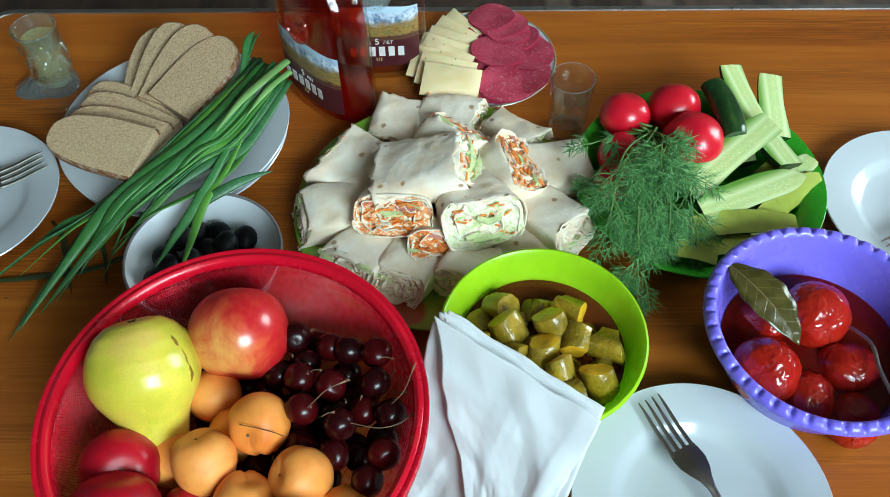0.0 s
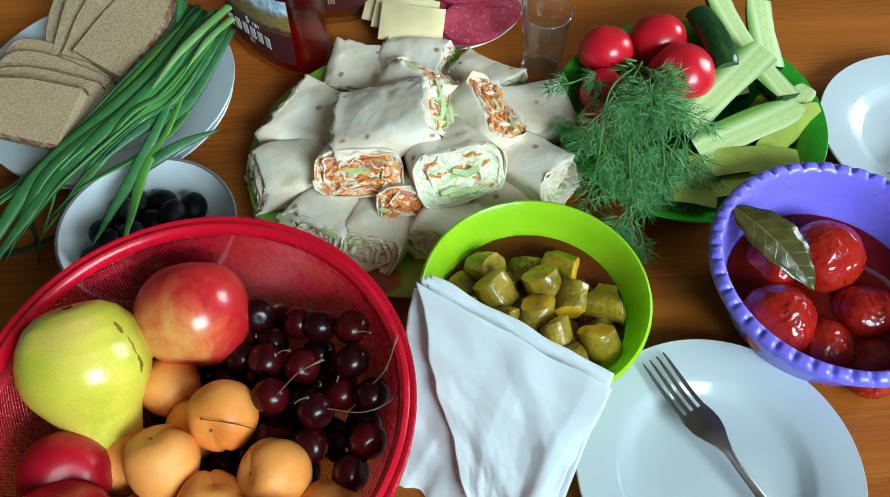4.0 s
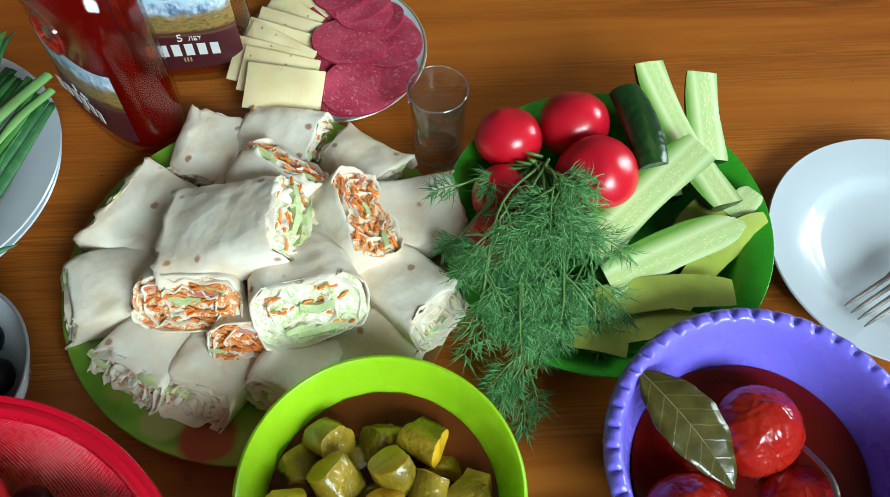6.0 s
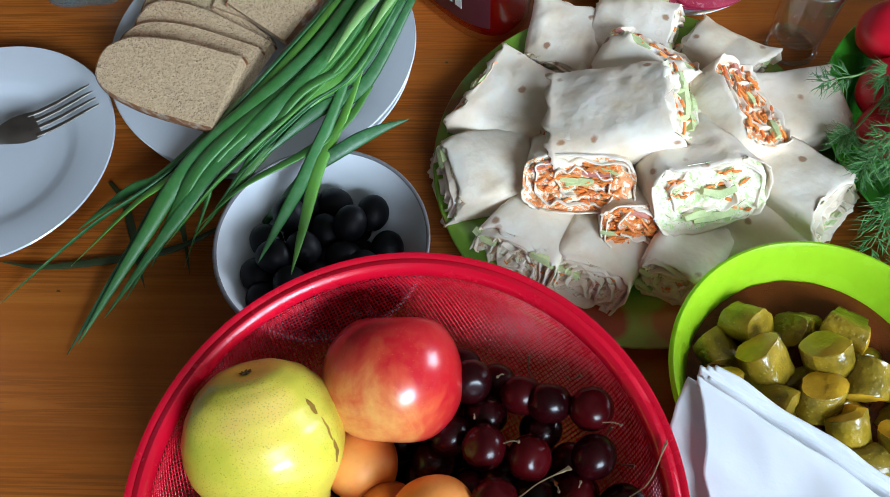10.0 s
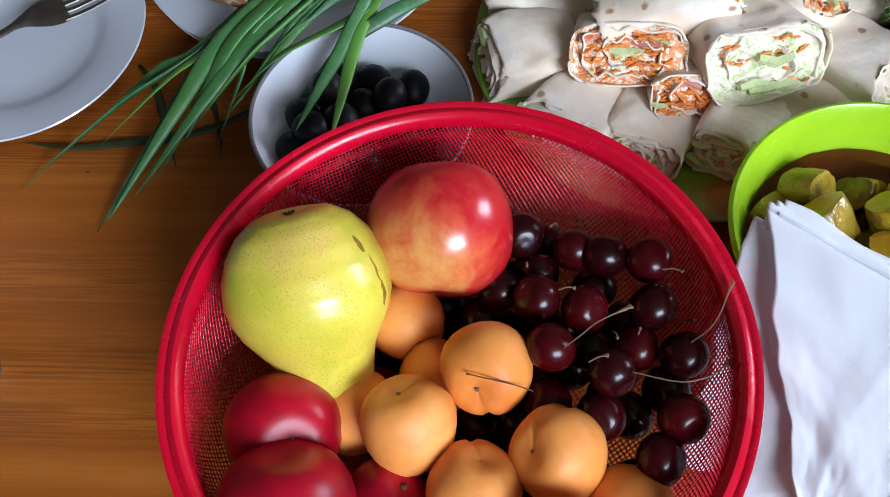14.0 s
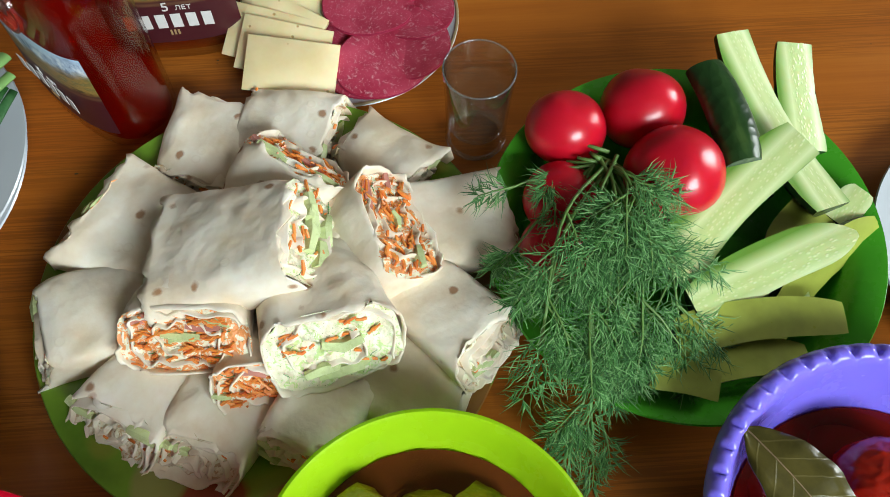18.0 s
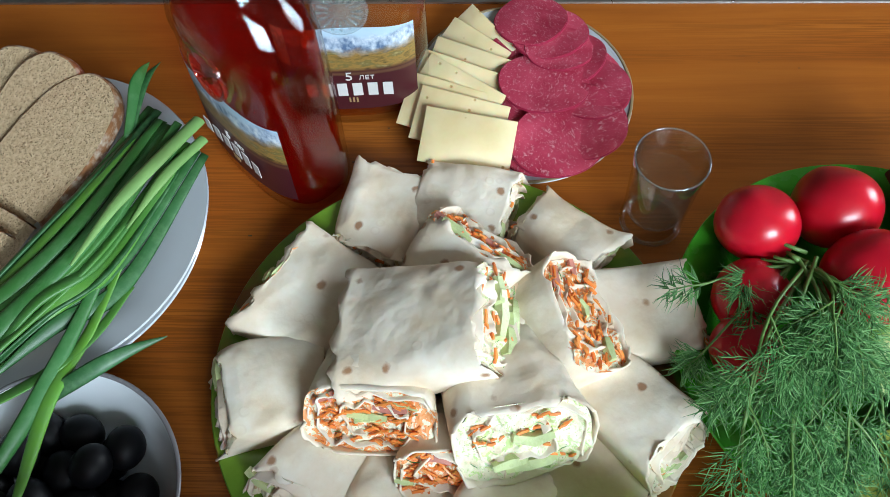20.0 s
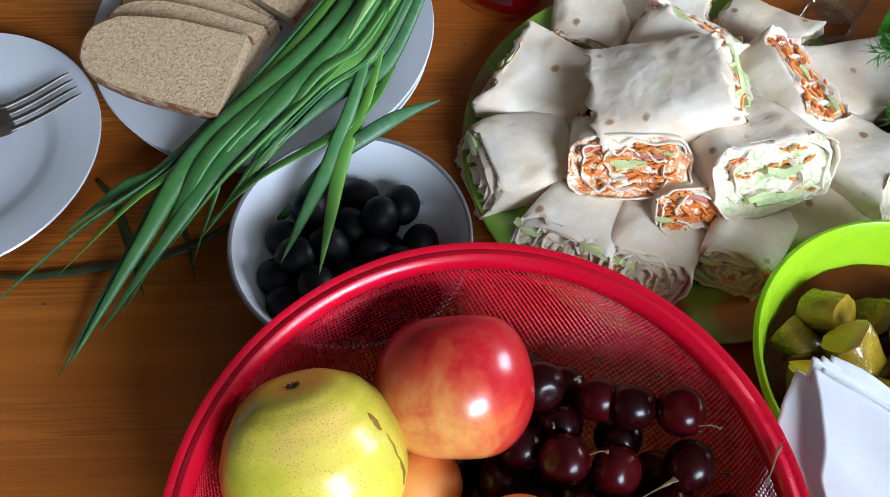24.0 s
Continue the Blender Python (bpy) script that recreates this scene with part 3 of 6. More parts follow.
def ball(rx, ry, rz, seg=32, rings=20, bumps=0.0, scale=30, seed=0.0, dent=0.0, crease=0.0):
    """A fruit body: an ellipsoid with slow bumps, a dent at the top and a crease down one side."""
    rows = []
    for i in range(rings + 1):
        t = math.pi * i / rings
        row = []
        for j in range(seg):
            a = 2 * math.pi * j / seg
            p = Vector((math.sin(t) * math.cos(a), math.sin(t) * math.sin(a), math.cos(t)))
            k = 1 + bumps * wave(p, scale * 0.03, seed) - crease * math.exp(-((a if a < math.pi else a - 2 * math.pi) / 0.16) ** 2) * math.sin(t)
            down = dent * (math.exp(-(t / 0.42) ** 2) + 0.5 * math.exp(-((math.pi - t) / 0.35) ** 2))
            row.append((p.x * rx * k, p.y * ry * k, p.z * rz * k - down * (1 if p.z > 0 else -1)))
        rows.append(row)
    return Mesh().grid(rows, True, True)


def spline(points, count):
    """Evenly many points on a smooth curve through the given ones."""
    p = [Vector(q) for q in points]
    p = [2 * p[0] - p[1]] + p + [2 * p[-1] - p[-2]]
    out = []
    for i in range(count):
        s = i / (count - 1) * (len(p) - 3)
        k = min(int(s), len(p) - 4)
        t = s - k
        a, b, c, d = p[k:k + 4]
        out.append(0.5 * ((2 * b) + (c - a) * t + (2 * a - 5 * b + 4 * c - d) * t * t + (3 * b - a - 3 * c + d) * t ** 3))
    return out


# ---- room ----
X0, X1, Y0, Y1, Z0, Z1 = -1.9, 2.75, -2.0, 2.6, -0.75, 2.65


def wall(name, m, width, height, hole=None):
    """A wall 0.12 thick in local x-z; hole: x0, x1, z0, z1."""
    k = Mesh()
    if hole:
        a, b, c, d = hole
        for q in ((0, a, 0, height), (b, width, 0, height), (a, b, 0, c), (a, b, d, height)):
            k.box(q[0], q[1], 0, 0.12, q[2], q[3])
    else:
        k.box(0, width, 0, 0.12, 0, height)
    return tagged(part(name, k, WALL, m=m), "unseen room wall, coloured dark to cut bounced light", "wall", kind="structure")


def window(name, m, w, h):
    k = thing(name, m, "unseen white framed room window with a daylight lamp before it", "window", kind="structure")
    f = Mesh().box(0, w, 0, 0.06, 0, 0.05, 0.006).box(0, w, 0, 0.06, h - 0.05, h, 0.006).box(0, 0.05, 0, 0.06, 0.05, h - 0.05, 0.006).box(w - 0.05, w, 0, 0.06, 0.05, h - 0.05, 0.006)
    part("window_frame", f, FRAME, k)
    part("mullion", Mesh().box(w / 2 - 0.03, w / 2 + 0.03, 0.003, 0.057, 0.05, h - 0.05, 0.006), FRAME, k)
    for x in (0.05, w / 2 + 0.03):
        p = part("pane", Mesh().box(x, x + w / 2 - 0.08, 0.026, 0.032, 0.05, h - 0.05), GLASS, k)
        p.visible_shadow = False
    return k


tagged(part("floor", Mesh().box(X0 - 0.12, X1 + 0.12, Y0 - 0.12, Y1 + 0.12, Z0 - 0.1, Z0), FLOOR), "brown painted board floor", "floor", kind="structure")
tagged(part("ceiling", Mesh().box(X0 - 0.12, X1 + 0.12, Y0 - 0.12, Y1 + 0.12, Z1, Z1 + 0.1), CEILING), "unseen ceiling, coloured dark to cut bounced light", "ceiling", kind="structure")
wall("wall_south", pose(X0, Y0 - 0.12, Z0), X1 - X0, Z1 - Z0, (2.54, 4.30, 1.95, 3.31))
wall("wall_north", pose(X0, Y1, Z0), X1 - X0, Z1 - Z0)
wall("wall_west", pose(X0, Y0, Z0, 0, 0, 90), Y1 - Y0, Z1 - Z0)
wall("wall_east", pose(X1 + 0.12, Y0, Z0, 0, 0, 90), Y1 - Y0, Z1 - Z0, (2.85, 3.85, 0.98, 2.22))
window("window_1", pose(X0 + 2.54, Y0 - 0.115, Z0 + 1.95), 1.76, 1.36)
# unseen window, added to go with the east fill lamp
window("window_2", pose(X1 + 0.115, Y0 + 2.85, Z0 + 0.98, 0, 0, 90), 1.0, 1.24)

# ---- bench behind the table ----
bench = thing("sofa_bench", pose(0, 1.32, Z0), "upholstered bench in striped brown fabric behind the table", "bench")
part("seat", Mesh().box(-1.3, 1.3, -0.38, 0.2, 0.16, 0.46, 0.05), FABRIC, bench)
part("backrest", Mesh().box(-1.3, 1.3, 0.2, 0.42, 0.16, 0.9, 0.05), FABRIC, bench)
for x in (-1.2, 1.2):
    for y in (-0.3, 0.3):
        part("leg", Mesh().box(x - 0.03, x + 0.03, y - 0.03, y + 0.03, 0, 0.162, 0.004), WOOD, bench)

# ---- table ----
TX0, TX1, TY0, TY1 = -0.556, 0.552, 0.13, 0.838


def slab(x0, x1, y0, y1, z0, z1, r, steps=8, edge=0.002):
    """A flat board with rounded corners and a softened edge."""
    def ring(inset, z):
        out = []
        for cx, cy, a0 in ((x1 - r, y1 - r, 0), (x0 + r, y1 - r, 90), (x0 + r, y0 + r, 180), (x1 - r, y0 + r, 270)):
            for i in range(steps + 1):
                a = radians(a0 + 90 * i / steps)
                out.append((cx + (r - inset) * math.cos(a), cy + (r - inset) * math.sin(a), z))
        return out
    return Mesh().grid([ring(edge, z0), ring(0, z0 + edge), ring(0, z1 - edge), ring(edge, z1)], True, True)


table = thing("dining_table", pose(0, 0, Z0), "varnished orange-brown wooden table with metal edge strip", "table")
part("tabletop", slab(TX0 + 0.003, TX1 - 0.003, TY0 + 0.003, TY1 - 0.003, 0.722, 0.75, 0.03), WOOD, table)
trim = []
for r_in, z in ((0.0, 0.7225), (-0.004, 0.7245), (-0.0045, 0.736), (-0.004, 0.7505), (-0.0015, 0.7525), (0.004, 0.7518), (0.0045, 0.7502)):
    ring = []
    for cx, cy, a0 in ((TX1 - 0.033, TY1 - 0.033, 0), (TX0 + 0.033, TY1 - 0.033, 90), (TX0 + 0.033, TY0 + 0.033, 180), (TX1 - 0.033, TY0 + 0.033, 270)):
        for i in range(9):
            a = radians(a0 + 11.25 * i)
            ring.append((cx + (0.0302 - r_in) * math.cos(a), cy + (0.0302 - r_in) * math.sin(a), z))
    trim.append(ring)
part("edge_strip", Mesh().grid(trim, True), TRIM, table, "thin bright metal edge strip")
for y in (TY0 + 0.07, TY1 - 0.09):
    part("apron", Mesh().box(TX0 + 0.08, TX1 - 0.08, y, y + 0.02, 0.63, 0.721, 0.003), WOOD, table)
for x in (TX0 + 0.09, TX1 - 0.09):
    for y in (TY0 + 0.08, TY1 - 0.08):
        part("leg", Mesh().tube([(x, y, 0), (x, y, 0.05), (x, y, 0.7), (x, y, 0.7215)], [0.02, 0.022, 0.026, 0.026], 16), WOOD, table)
crumbs = Mesh()
for _ in range(60):
    x, y, s = rng.uniform(-0.5, 0.5), rng.uniform(0.24, 0.8), rng.uniform(0.0004, 0.0009)
    crumbs.box(x, x + s * rng.uniform(1, 3), y, y + s, 0.0003, s)
tagged(part("crumbs", crumbs, STALK), "tiny dark crumbs scattered on the table", "crumbs", kind="stuff")


drop = Mesh().lathe([(0.0003, 0.0012), (0.0016, 0.0011), (0.0028, 0.0006), (0.0034, 0.0001), (0.0003, 0.0001)], 20)
tagged(part("water_drop", drop, GLASS, m=pose(-0.056, 0.383, 0.0004), sharp=0), "small clear water drop on the wooden table", "drop")


# ---- plates and forks ----
def plate_mesh(r, h, well, thick=0.003):
    """A plate with a flat well, a curved shoulder and a wide sloping rim."""
    top = [(0.0005, 0.0055), (well * 0.6, 0.0054), (well * 0.9, 0.0062), (well, 0.0085), (well * 1.08, h * 0.62), (well * 1.16, h * 0.74), (r * 0.9, h * 0.9), (r * 0.985, h * 0.985), (r, h)]
    low = [(r + 0.0008, h - 0.001), (r - 0.001, h - 0.0025), (r * 0.9, h * 0.9 - thick), (well * 1.16, h * 0.74 - thick), (well * 1.06, h * 0.45 - thick * 0.6), (well * 0.96, 0.002), (well * 0.92, 0.0004), (well * 0.88, 0.0004), (well * 0.85, 0.002), (0.0005, 0.002)]
    return Mesh().lathe(top + low, 96)


def plate(x, y, r, h, label, well=None, rim=None, name="plate", z=0.0, material=None):
    k = thing(name, pose(x, y, z), label, "plate")
    part("dish", plate_mesh(r, h, well or r * 0.62), material or CERAMIC, k)
    if rim:
        ring = [(r - 0.0004 + 0.0011 * math.cos(a), h + 0.0002 + 0.0007 * math.sin(a)) for a in [2 * math.pi * i / 8 for i in range(9)]]
        part("rim_line", Mesh().lathe(ring, 96), rim, k)
    return k


def fork(m, label):
    """A steel fork along +x, tines first at x = 0."""
    k = thing("fork", m, label, "fork")

    def zz(x):
        return 0.0075 * math.exp(-((x - 0.0) / 0.022) ** 2) * 0.6 + 0.006 * math.exp(-((x - 0.075) / 0.02) ** 2)

    for i in range(4):
        y = (i - 1.5) * 0.0062
        pts = [(x, y * (1 - 0.02 * x / 0.05), zz(x) + 0.001) for x in (0.0, 0.006, 0.016, 0.028, 0.040, 0.05)]
        part("tine", Mesh().tube(pts, [0.0006, 0.0011, 0.0015, 0.0017, 0.0018, 0.0019], 8, 0.6), STEEL, k)
    rows = []
    for x, w in ((0.046, 0.0112), (0.052, 0.0122), (0.060, 0.0120), (0.068, 0.0095), (0.076, 0.0055), (0.084, 0.0034), (0.1, 0.0029), (0.125, 0.0036), (0.15, 0.0052), (0.172, 0.0068), (0.184, 0.0072), (0.190, 0.0055), (0.193, 0.002)):
        t = 0.0011 if x < 0.09 else 0.0014
        z = zz(x) + 0.001
        rows.append([(x, -w, z), (x, -w * 0.6, z + t * 0.8), (x, 0, z + t), (x, w * 0.6, z + t * 0.8), (x, w, z), (x, 0, z - t)])
    part("handle", Mesh().grid(rows, True, True), STEEL, k, sharp=60)
    return k


plate(0.1885, 0.230, 0.0985, 0.022, "empty white ceramic dinner plate with a fork on it")
plate(0.4502, 0.520, 0.0955, 0.020, "empty white deep plate at the table edge", 0.058)
plate(-0.4842, 0.534, 0.0950, 0.018, "empty white ceramic plate with a fork on it")
fork(Matrix.Translation((0.1575, 0.3125, 0.0215)) @ pose(0, 0, 0, 0, 1.2, -62.5), "polished steel fork resting across a white plate")
fork(Matrix.Translation((-0.4100, 0.5790, 0.0175)) @ pose(0, 0, 0, -9, 0, 212), "steel fork resting across a white plate")
fork(Matrix.Translation((0.3960, 0.4630, 0.0195)) @ pose(0, 0, 0, 0, 0, 30), "steel fork resting across a deep white plate")

# ---- fruit sieve ----
SV = Vector((-0.1551, 0.2654, 0.0))


def sieve_depth(r):
    """Height of the mesh bowl at a distance from its axis."""
    u = min(r / 0.130, 1.0)
    return 0.008 + 0.094 * (1 - math.sqrt(max(0.0, 1 - u ** 2.6)) ** 1.0)


sieve = thing("fruit_sieve", pose(*SV), "round red plastic sieve with fine mesh holding fruit", "sieve")
rim = [(0.1275, 0.101), (0.1270, 0.105), (0.1285, 0.1085), (0.1310, 0.1098), (0.1335, 0.1092), (0.1345, 0.1083), (0.1362, 0.1093), (0.1380, 0.1090), (0.1386, 0.1065), (0.1382, 0.0985), (0.1370, 0.0965), (0.1345, 0.0965), (0.1335, 0.0985), (0.1300, 0.0985), (0.1275, 0.101)]
part("rim", Mesh().lathe(rim, 128), RED_PLASTIC, sieve, "glossy red plastic rim")
foot = [(0.046, 0.0), (0.050, 0.0), (0.051, 0.004), (0.050, 0.0125), (0.046, 0.0125), (0.0455, 0.004), (0.046, 0.0)]
part("base_ring", Mesh().lathe(foot, 64), RED_PLASTIC, sieve)
wires = Mesh()
STEP, TURN = 0.0026, radians(28)
# the flat net drawn into the bowl: distance along the wall from its middle against the radius
arc = [0.0]
for i in range(1, 131):
    arc.append(arc[-1] + math.hypot(0.001, sieve_depth(i * 0.001) - sieve_depth((i - 1) * 0.001)))


def drawn(u, v, lift):
    s = math.hypot(u, v)
    k = min(int(np.searchsorted(arc, s)), 130)
    r = 0.001 * (k - 1 + (s - arc[k - 1]) / (arc[k] - arc[k - 1])) if k else 0.0
    a = math.atan2(v, u) + TURN
    return r * math.cos(a), r * math.sin(a), sieve_depth(r) + lift


half = int(arc[-1] / STEP)
for i in range(-half, half + 1):
    c = i * STEP
    w = math.sqrt(max(0.0, arc[-1] ** 2 - c * c)) - 0.0004
    if w < 0.008:
        continue
    n = max(6, int(w / 0.0042))
    for turn in (0, 1):
        pts = []
        for j in range(n + 1):
            q = -w + 2 * w * j / n
            pts.append(drawn(c, q, 0.0002) if turn else drawn(q, c, -0.0002))
        wires.tube(pts, 0.00043, 4, cap=False)
part("mesh_bowl", wires, RED_MESH, sieve, "fine woven red mesh", sharp=0)

# pear on its side, its blossom end tipped up
PROFILE = ((0.0, 0.002), (0.02, 0.0110), (0.06, 0.0198), (0.13, 0.0290), (0.21, 0.0354), (0.31, 0.0402), (0.41, 0.0420), (0.50, 0.0410), (0.58, 0.0376), (0.66, 0.0322), (0.74, 0.0266), (0.83, 0.0238), (0.91, 0.0218), (0.96, 0.0170), (1.0, 0.004))
PEAR_LONG = 0.107


def pear_skin_point(t, q, proud=0.0):
    """A point of the pear's skin: t from blossom end to neck, q the angle round it."""
    k = max(j for j in range(len(PROFILE) - 1) if PROFILE[j][0] <= t + 1e-9)
    (a, ra), (b, rb) = PROFILE[k], PROFILE[k + 1]
    r = ra + (rb - ra) * (t - a) / (b - a)
    dent = 0.0080 * math.exp(-(r / 0.015) ** 2) if t < 0.12 else 0.0
    r = r * (1 + (0.05 + 0.10 * (1 - min(1.0, t / 0.35))) * wave((math.cos(q), math.sin(q), t * 2), 1.1, 4)) + proud
    return r * math.cos(q), r * math.sin(q), PEAR_LONG * t + dent


rows = [[pear_skin_point(i / 48, 2 * math.pi * j / 48) for j in range(48)] for i in range(49)]
axis = Vector((0.019, -0.071, -0.063)).normalized()
pear = thing("pear", Matrix.Translation((-0.2385, 0.3340, 0.1250)) @ axis.to_track_quat("Z", "Y").to_matrix().to_4x4(), "large yellow-green speckled pear in the red sieve", "pear")
part("body", Mesh().grid(rows, True, True), PEAR, pear, sharp=0)
calyx = Mesh()
for i in range(7):
    a = i * 0.9
    calyx.tube([(0.0006 * math.cos(a), 0.0006 * math.sin(a), 0.0078), (0.0020 * math.cos(a), 0.0020 * math.sin(a), 0.0070), (0.0032 * math.cos(a + 0.3), 0.0032 * math.sin(a + 0.3), 0.0066)], [0.0008, 0.0006, 0.0003], 5)
part("calyx", calyx, STALK, pear, "dried brown blossom end")
to_pear = pear.matrix_basis.inverted().to_3x3()
side = to_pear @ Vector((0.90, -0.10, 0.42))
ang = math.atan2(side.y, side.x)
for t0, t1, wide, shift in ((0.20, 0.28, 0.040, 0.0), (0.30, 0.42, 0.016, -0.03), (0.42, 0.54, 0.034, -0.06)):
    rows = []
    for i in range(13):
        u = i / 12
        w = wide * math.sin(math.pi * u) ** 0.6 * (1 + 0.5 * wave((u * 4, t0, 0), 1.3, 2)) + 0.004
        rows.append([pear_skin_point(t0 + (t1 - t0) * u, ang + shift + w * g + 0.03 * wave((u * 3, 0, t0), 1.0, 7), 0.0004 * (1 - abs(g)) + 0.00005) for g in (-1, -0.5, 0, 0.5, 1)])
    part("scar", Mesh().grid(rows), SCAR, pear, "rough brown scar on the skin", sharp=0)

apple = thing("apple", Matrix.Translation((-0.1655, 0.3385, 0.0880)) @ pose(0, 0, 0, -72, 4, 0), "red and yellow blushed apple in the red sieve", "apple")
part("body", ball(0.0380, 0.0385, 0.0385, 40, 26, 0.06, 30, 3.0, 0.010), APPLE, apple, sharp=0)
part("stalk", Mesh().tube([(0, 0, 0.021), (0.001, 0, 0.026), (0.002, 0.001, 0.031)], [0.0012, 0.001, 0.0012], 6), STALK, apple)


def apricot(x, y, z, r, turn):
    k = thing("apricot", Matrix.Translation((x, y, z)) @ (turn if isinstance(turn, Matrix) else pose(0, 0, 0, *turn)), "ripe orange apricot in the red sieve", "apricot", "apricots in the sieve")
    part("body", ball(r, r * 0.96, r * 1.04, 28, 18, 0.07, 34, x * 90, 0.0055, 0.13), APRICOT, k, sharp=0)
    part("stalk_end", Mesh().tube([(0, 0, r * 1.04 - 0.0070), (0.0001, 0, r * 1.04 - 0.0053), (0.0002, 0, r * 1.04 - 0.0051)], [0.0014, 0.0011, 0.0004], 7), STALK_GREEN, k)
    return k


# the one in the middle shows its stalk hollow, with the cleft running down from it
to_hollow = Vector((-0.23, -0.78, 0.58)).normalized()
across = to_hollow.cross(Vector((0.25, -0.55, -0.75))).normalized()
apricot(-0.1407, 0.2637, 0.0850, 0.0230, Matrix((across.cross(to_hollow), across, to_hollow)).transposed().to_4x4())
twig = thing("cherry_stalk", pose(0, 0, 0), "thin dry cherry stalk lying across an apricot", "stalk", "loose cherry stalks")
part("stem", Mesh().tube(spline([(-0.1495, 0.2540, 0.1045), (-0.1430, 0.2520, 0.1058), (-0.1370, 0.2510, 0.1050), (-0.1270, 0.2500, 0.1010), (-0.1190, 0.2490, 0.0960)], 12), [0.0007] + [0.00032] * 11, 5), STALK, twig)
for row in ((-0.1773, 0.2374, 0.0800, 0.0237, (-30, 10, 40)), (-0.1066, 0.2241, 0.0800, 0.0233, (-40, -20, 80)), (-0.1458, 0.2074, 0.0740, 0.0233, (20, 30, 110)), (-0.0740, 0.2010, 0.0700, 0.0215, (40, 30, 10)), (-0.1841, 0.2985, 0.0600, 0.0215, (80, 10, 30)), (-0.1670, 0.2690, 0.0530, 0.0205, (10, 50, 70)), (-0.2070, 0.2497, 0.0570, 0.0220, (50, 10, 160)), (-0.1240, 0.1800, 0.0620, 0.0225, (15, 10, 60)), (-0.1000, 0.1760, 0.0950, 0.0225, (30, 60, 20))):
    apricot(*row)


def nectarine(x, y, z, r, turn):
    k = thing("nectarine", Matrix.Translation((x, y, z)) @ pose(0, 0, 0, *turn), "dark red smooth nectarine in the red sieve", "nectarine", "nectarines in the sieve")
    part("body", ball(r, r * 0.97, r * 0.95, 32, 20, 0.04, 30, x * 70, 0.005, 0.03), NECTARINE, k, sharp=0)
    part("stalk_scar", Mesh().tube([(0, 0, r * 0.70), (0, 0, r * 0.78), (0.0004, 0, r * 0.80)], [0.0022, 0.0018, 0.0006], 8), STALK, k)
    return k


for row in ((-0.2383, 0.2348, 0.0740, 0.0290, (30, 20, 10)), (-0.2300, 0.1955, 0.0860, 0.0330, (-20, 40, 60)), (-0.1873, 0.2030, 0.0640, 0.0215, (40, 0, 120)), (-0.1710, 0.1690, 0.0760, 0.0260, (10, 10, 30))):
    nectarine(*row)

# cherries: the top layer, then the pile below
first_cherry = thing("cherry", pose(0, 0, -0.3), "dark glossy red cherry without stalk in the sieve", "cherry", "cherries in the sieve")
part("body", ball(0.0125, 0.0120, 0.0115, 24, 16, 0.03, 30, 5.0, 0.0016, 0.03), CHERRY, first_cherry, sharp=0)
TOP = ((-0.1236, 0.3385, 0.080), (-0.0956, 0.3329, 0.075), (-0.0808, 0.3272, 0.080), (-0.0587, 0.3233, 0.083), (-0.1154, 0.3236, 0.068), (-0.1162, 0.302, 0.082), (-0.0921, 0.297, 0.080), (-0.0589, 0.2976, 0.083), (-0.1101, 0.2728, 0.090), (-0.0811, 0.2605, 0.090), (-0.0672, 0.2796, 0.073), (-0.0459, 0.2726, 0.083), (-0.0491, 0.2405, 0.085), (-0.0862, 0.2433, 0.077), (-0.111, 0.2507, 0.073), (-0.060, 0.2225, 0.080), (-0.0700, 0.2150, 0.062), (-0.1347, 0.3119, 0.070), (-0.1440, 0.2999, 0.058), (-0.0888, 0.2812, 0.066))
spots = [Vector(p) for p in TOP]
taken = [(Vector((-0.1407, 0.2637, 0.085)), 0.0225), (Vector((-0.1066, 0.2241, 0.08)), 0.0233), (Vector((-0.166, 0.333, 0.088)), 0.037), (Vector((-0.1841, 0.2985, 0.06)), 0.0215), (Vector((-0.074, 0.201, 0.07)), 0.0215), (Vector((-0.167, 0.269, 0.053)), 0.0205)]
for z in (0.022, 0.040, 0.056, 0.066):
    for _ in range(1600):
        p = Vector((rng.uniform(-0.2, -0.028), rng.uniform(0.17, 0.37), z))
        if math.hypot(p.x - SV.x, p.y - SV.y) > 0.125 * math.sqrt(max(0, 1 - ((0.105 - z) / 0.1) ** 2)) - 0.012 or (z > 0.05 and p.x < -0.135):
            continue
        if all((p - q).length > 0.0212 for q in spots) and all((p - q).length > r + 0.010 for q, r in taken):
            spots.append(p)
cherries = []
for i, p in enumerate(spots):
    m = Matrix.Translation(p) @ pose(0, 0, 0, rng.uniform(-70, 70), rng.uniform(-40, 75), rng.uniform(0, 360))
    if i:
        cherries.append(copy_thing(first_cherry, m))
    else:
        first_cherry.matrix_basis = m
        cherries.append(first_cherry)


def stalk_mesh(points, knob=True):
    """A thin dry stalk, thickened to a rough knob where it left the twig."""
    line = spline(points, 16)
    mesh = Mesh().tube(line, [0.00034] * 13 + [0.0005, 0.0009, 0.0005], 5)
    if knob:
        for i in range(5):
            q = line[-1] + Vector((rng.uniform(-1, 1), rng.uniform(-1, 1), rng.uniform(-0.6, 0.6))) * 0.0009
            mesh.tube([line[-2], (line[-2] + q) / 2 + Vector((0, 0, 0.0003)), q], [0.0003, 0.0006, 0.0004], 5)
    return mesh


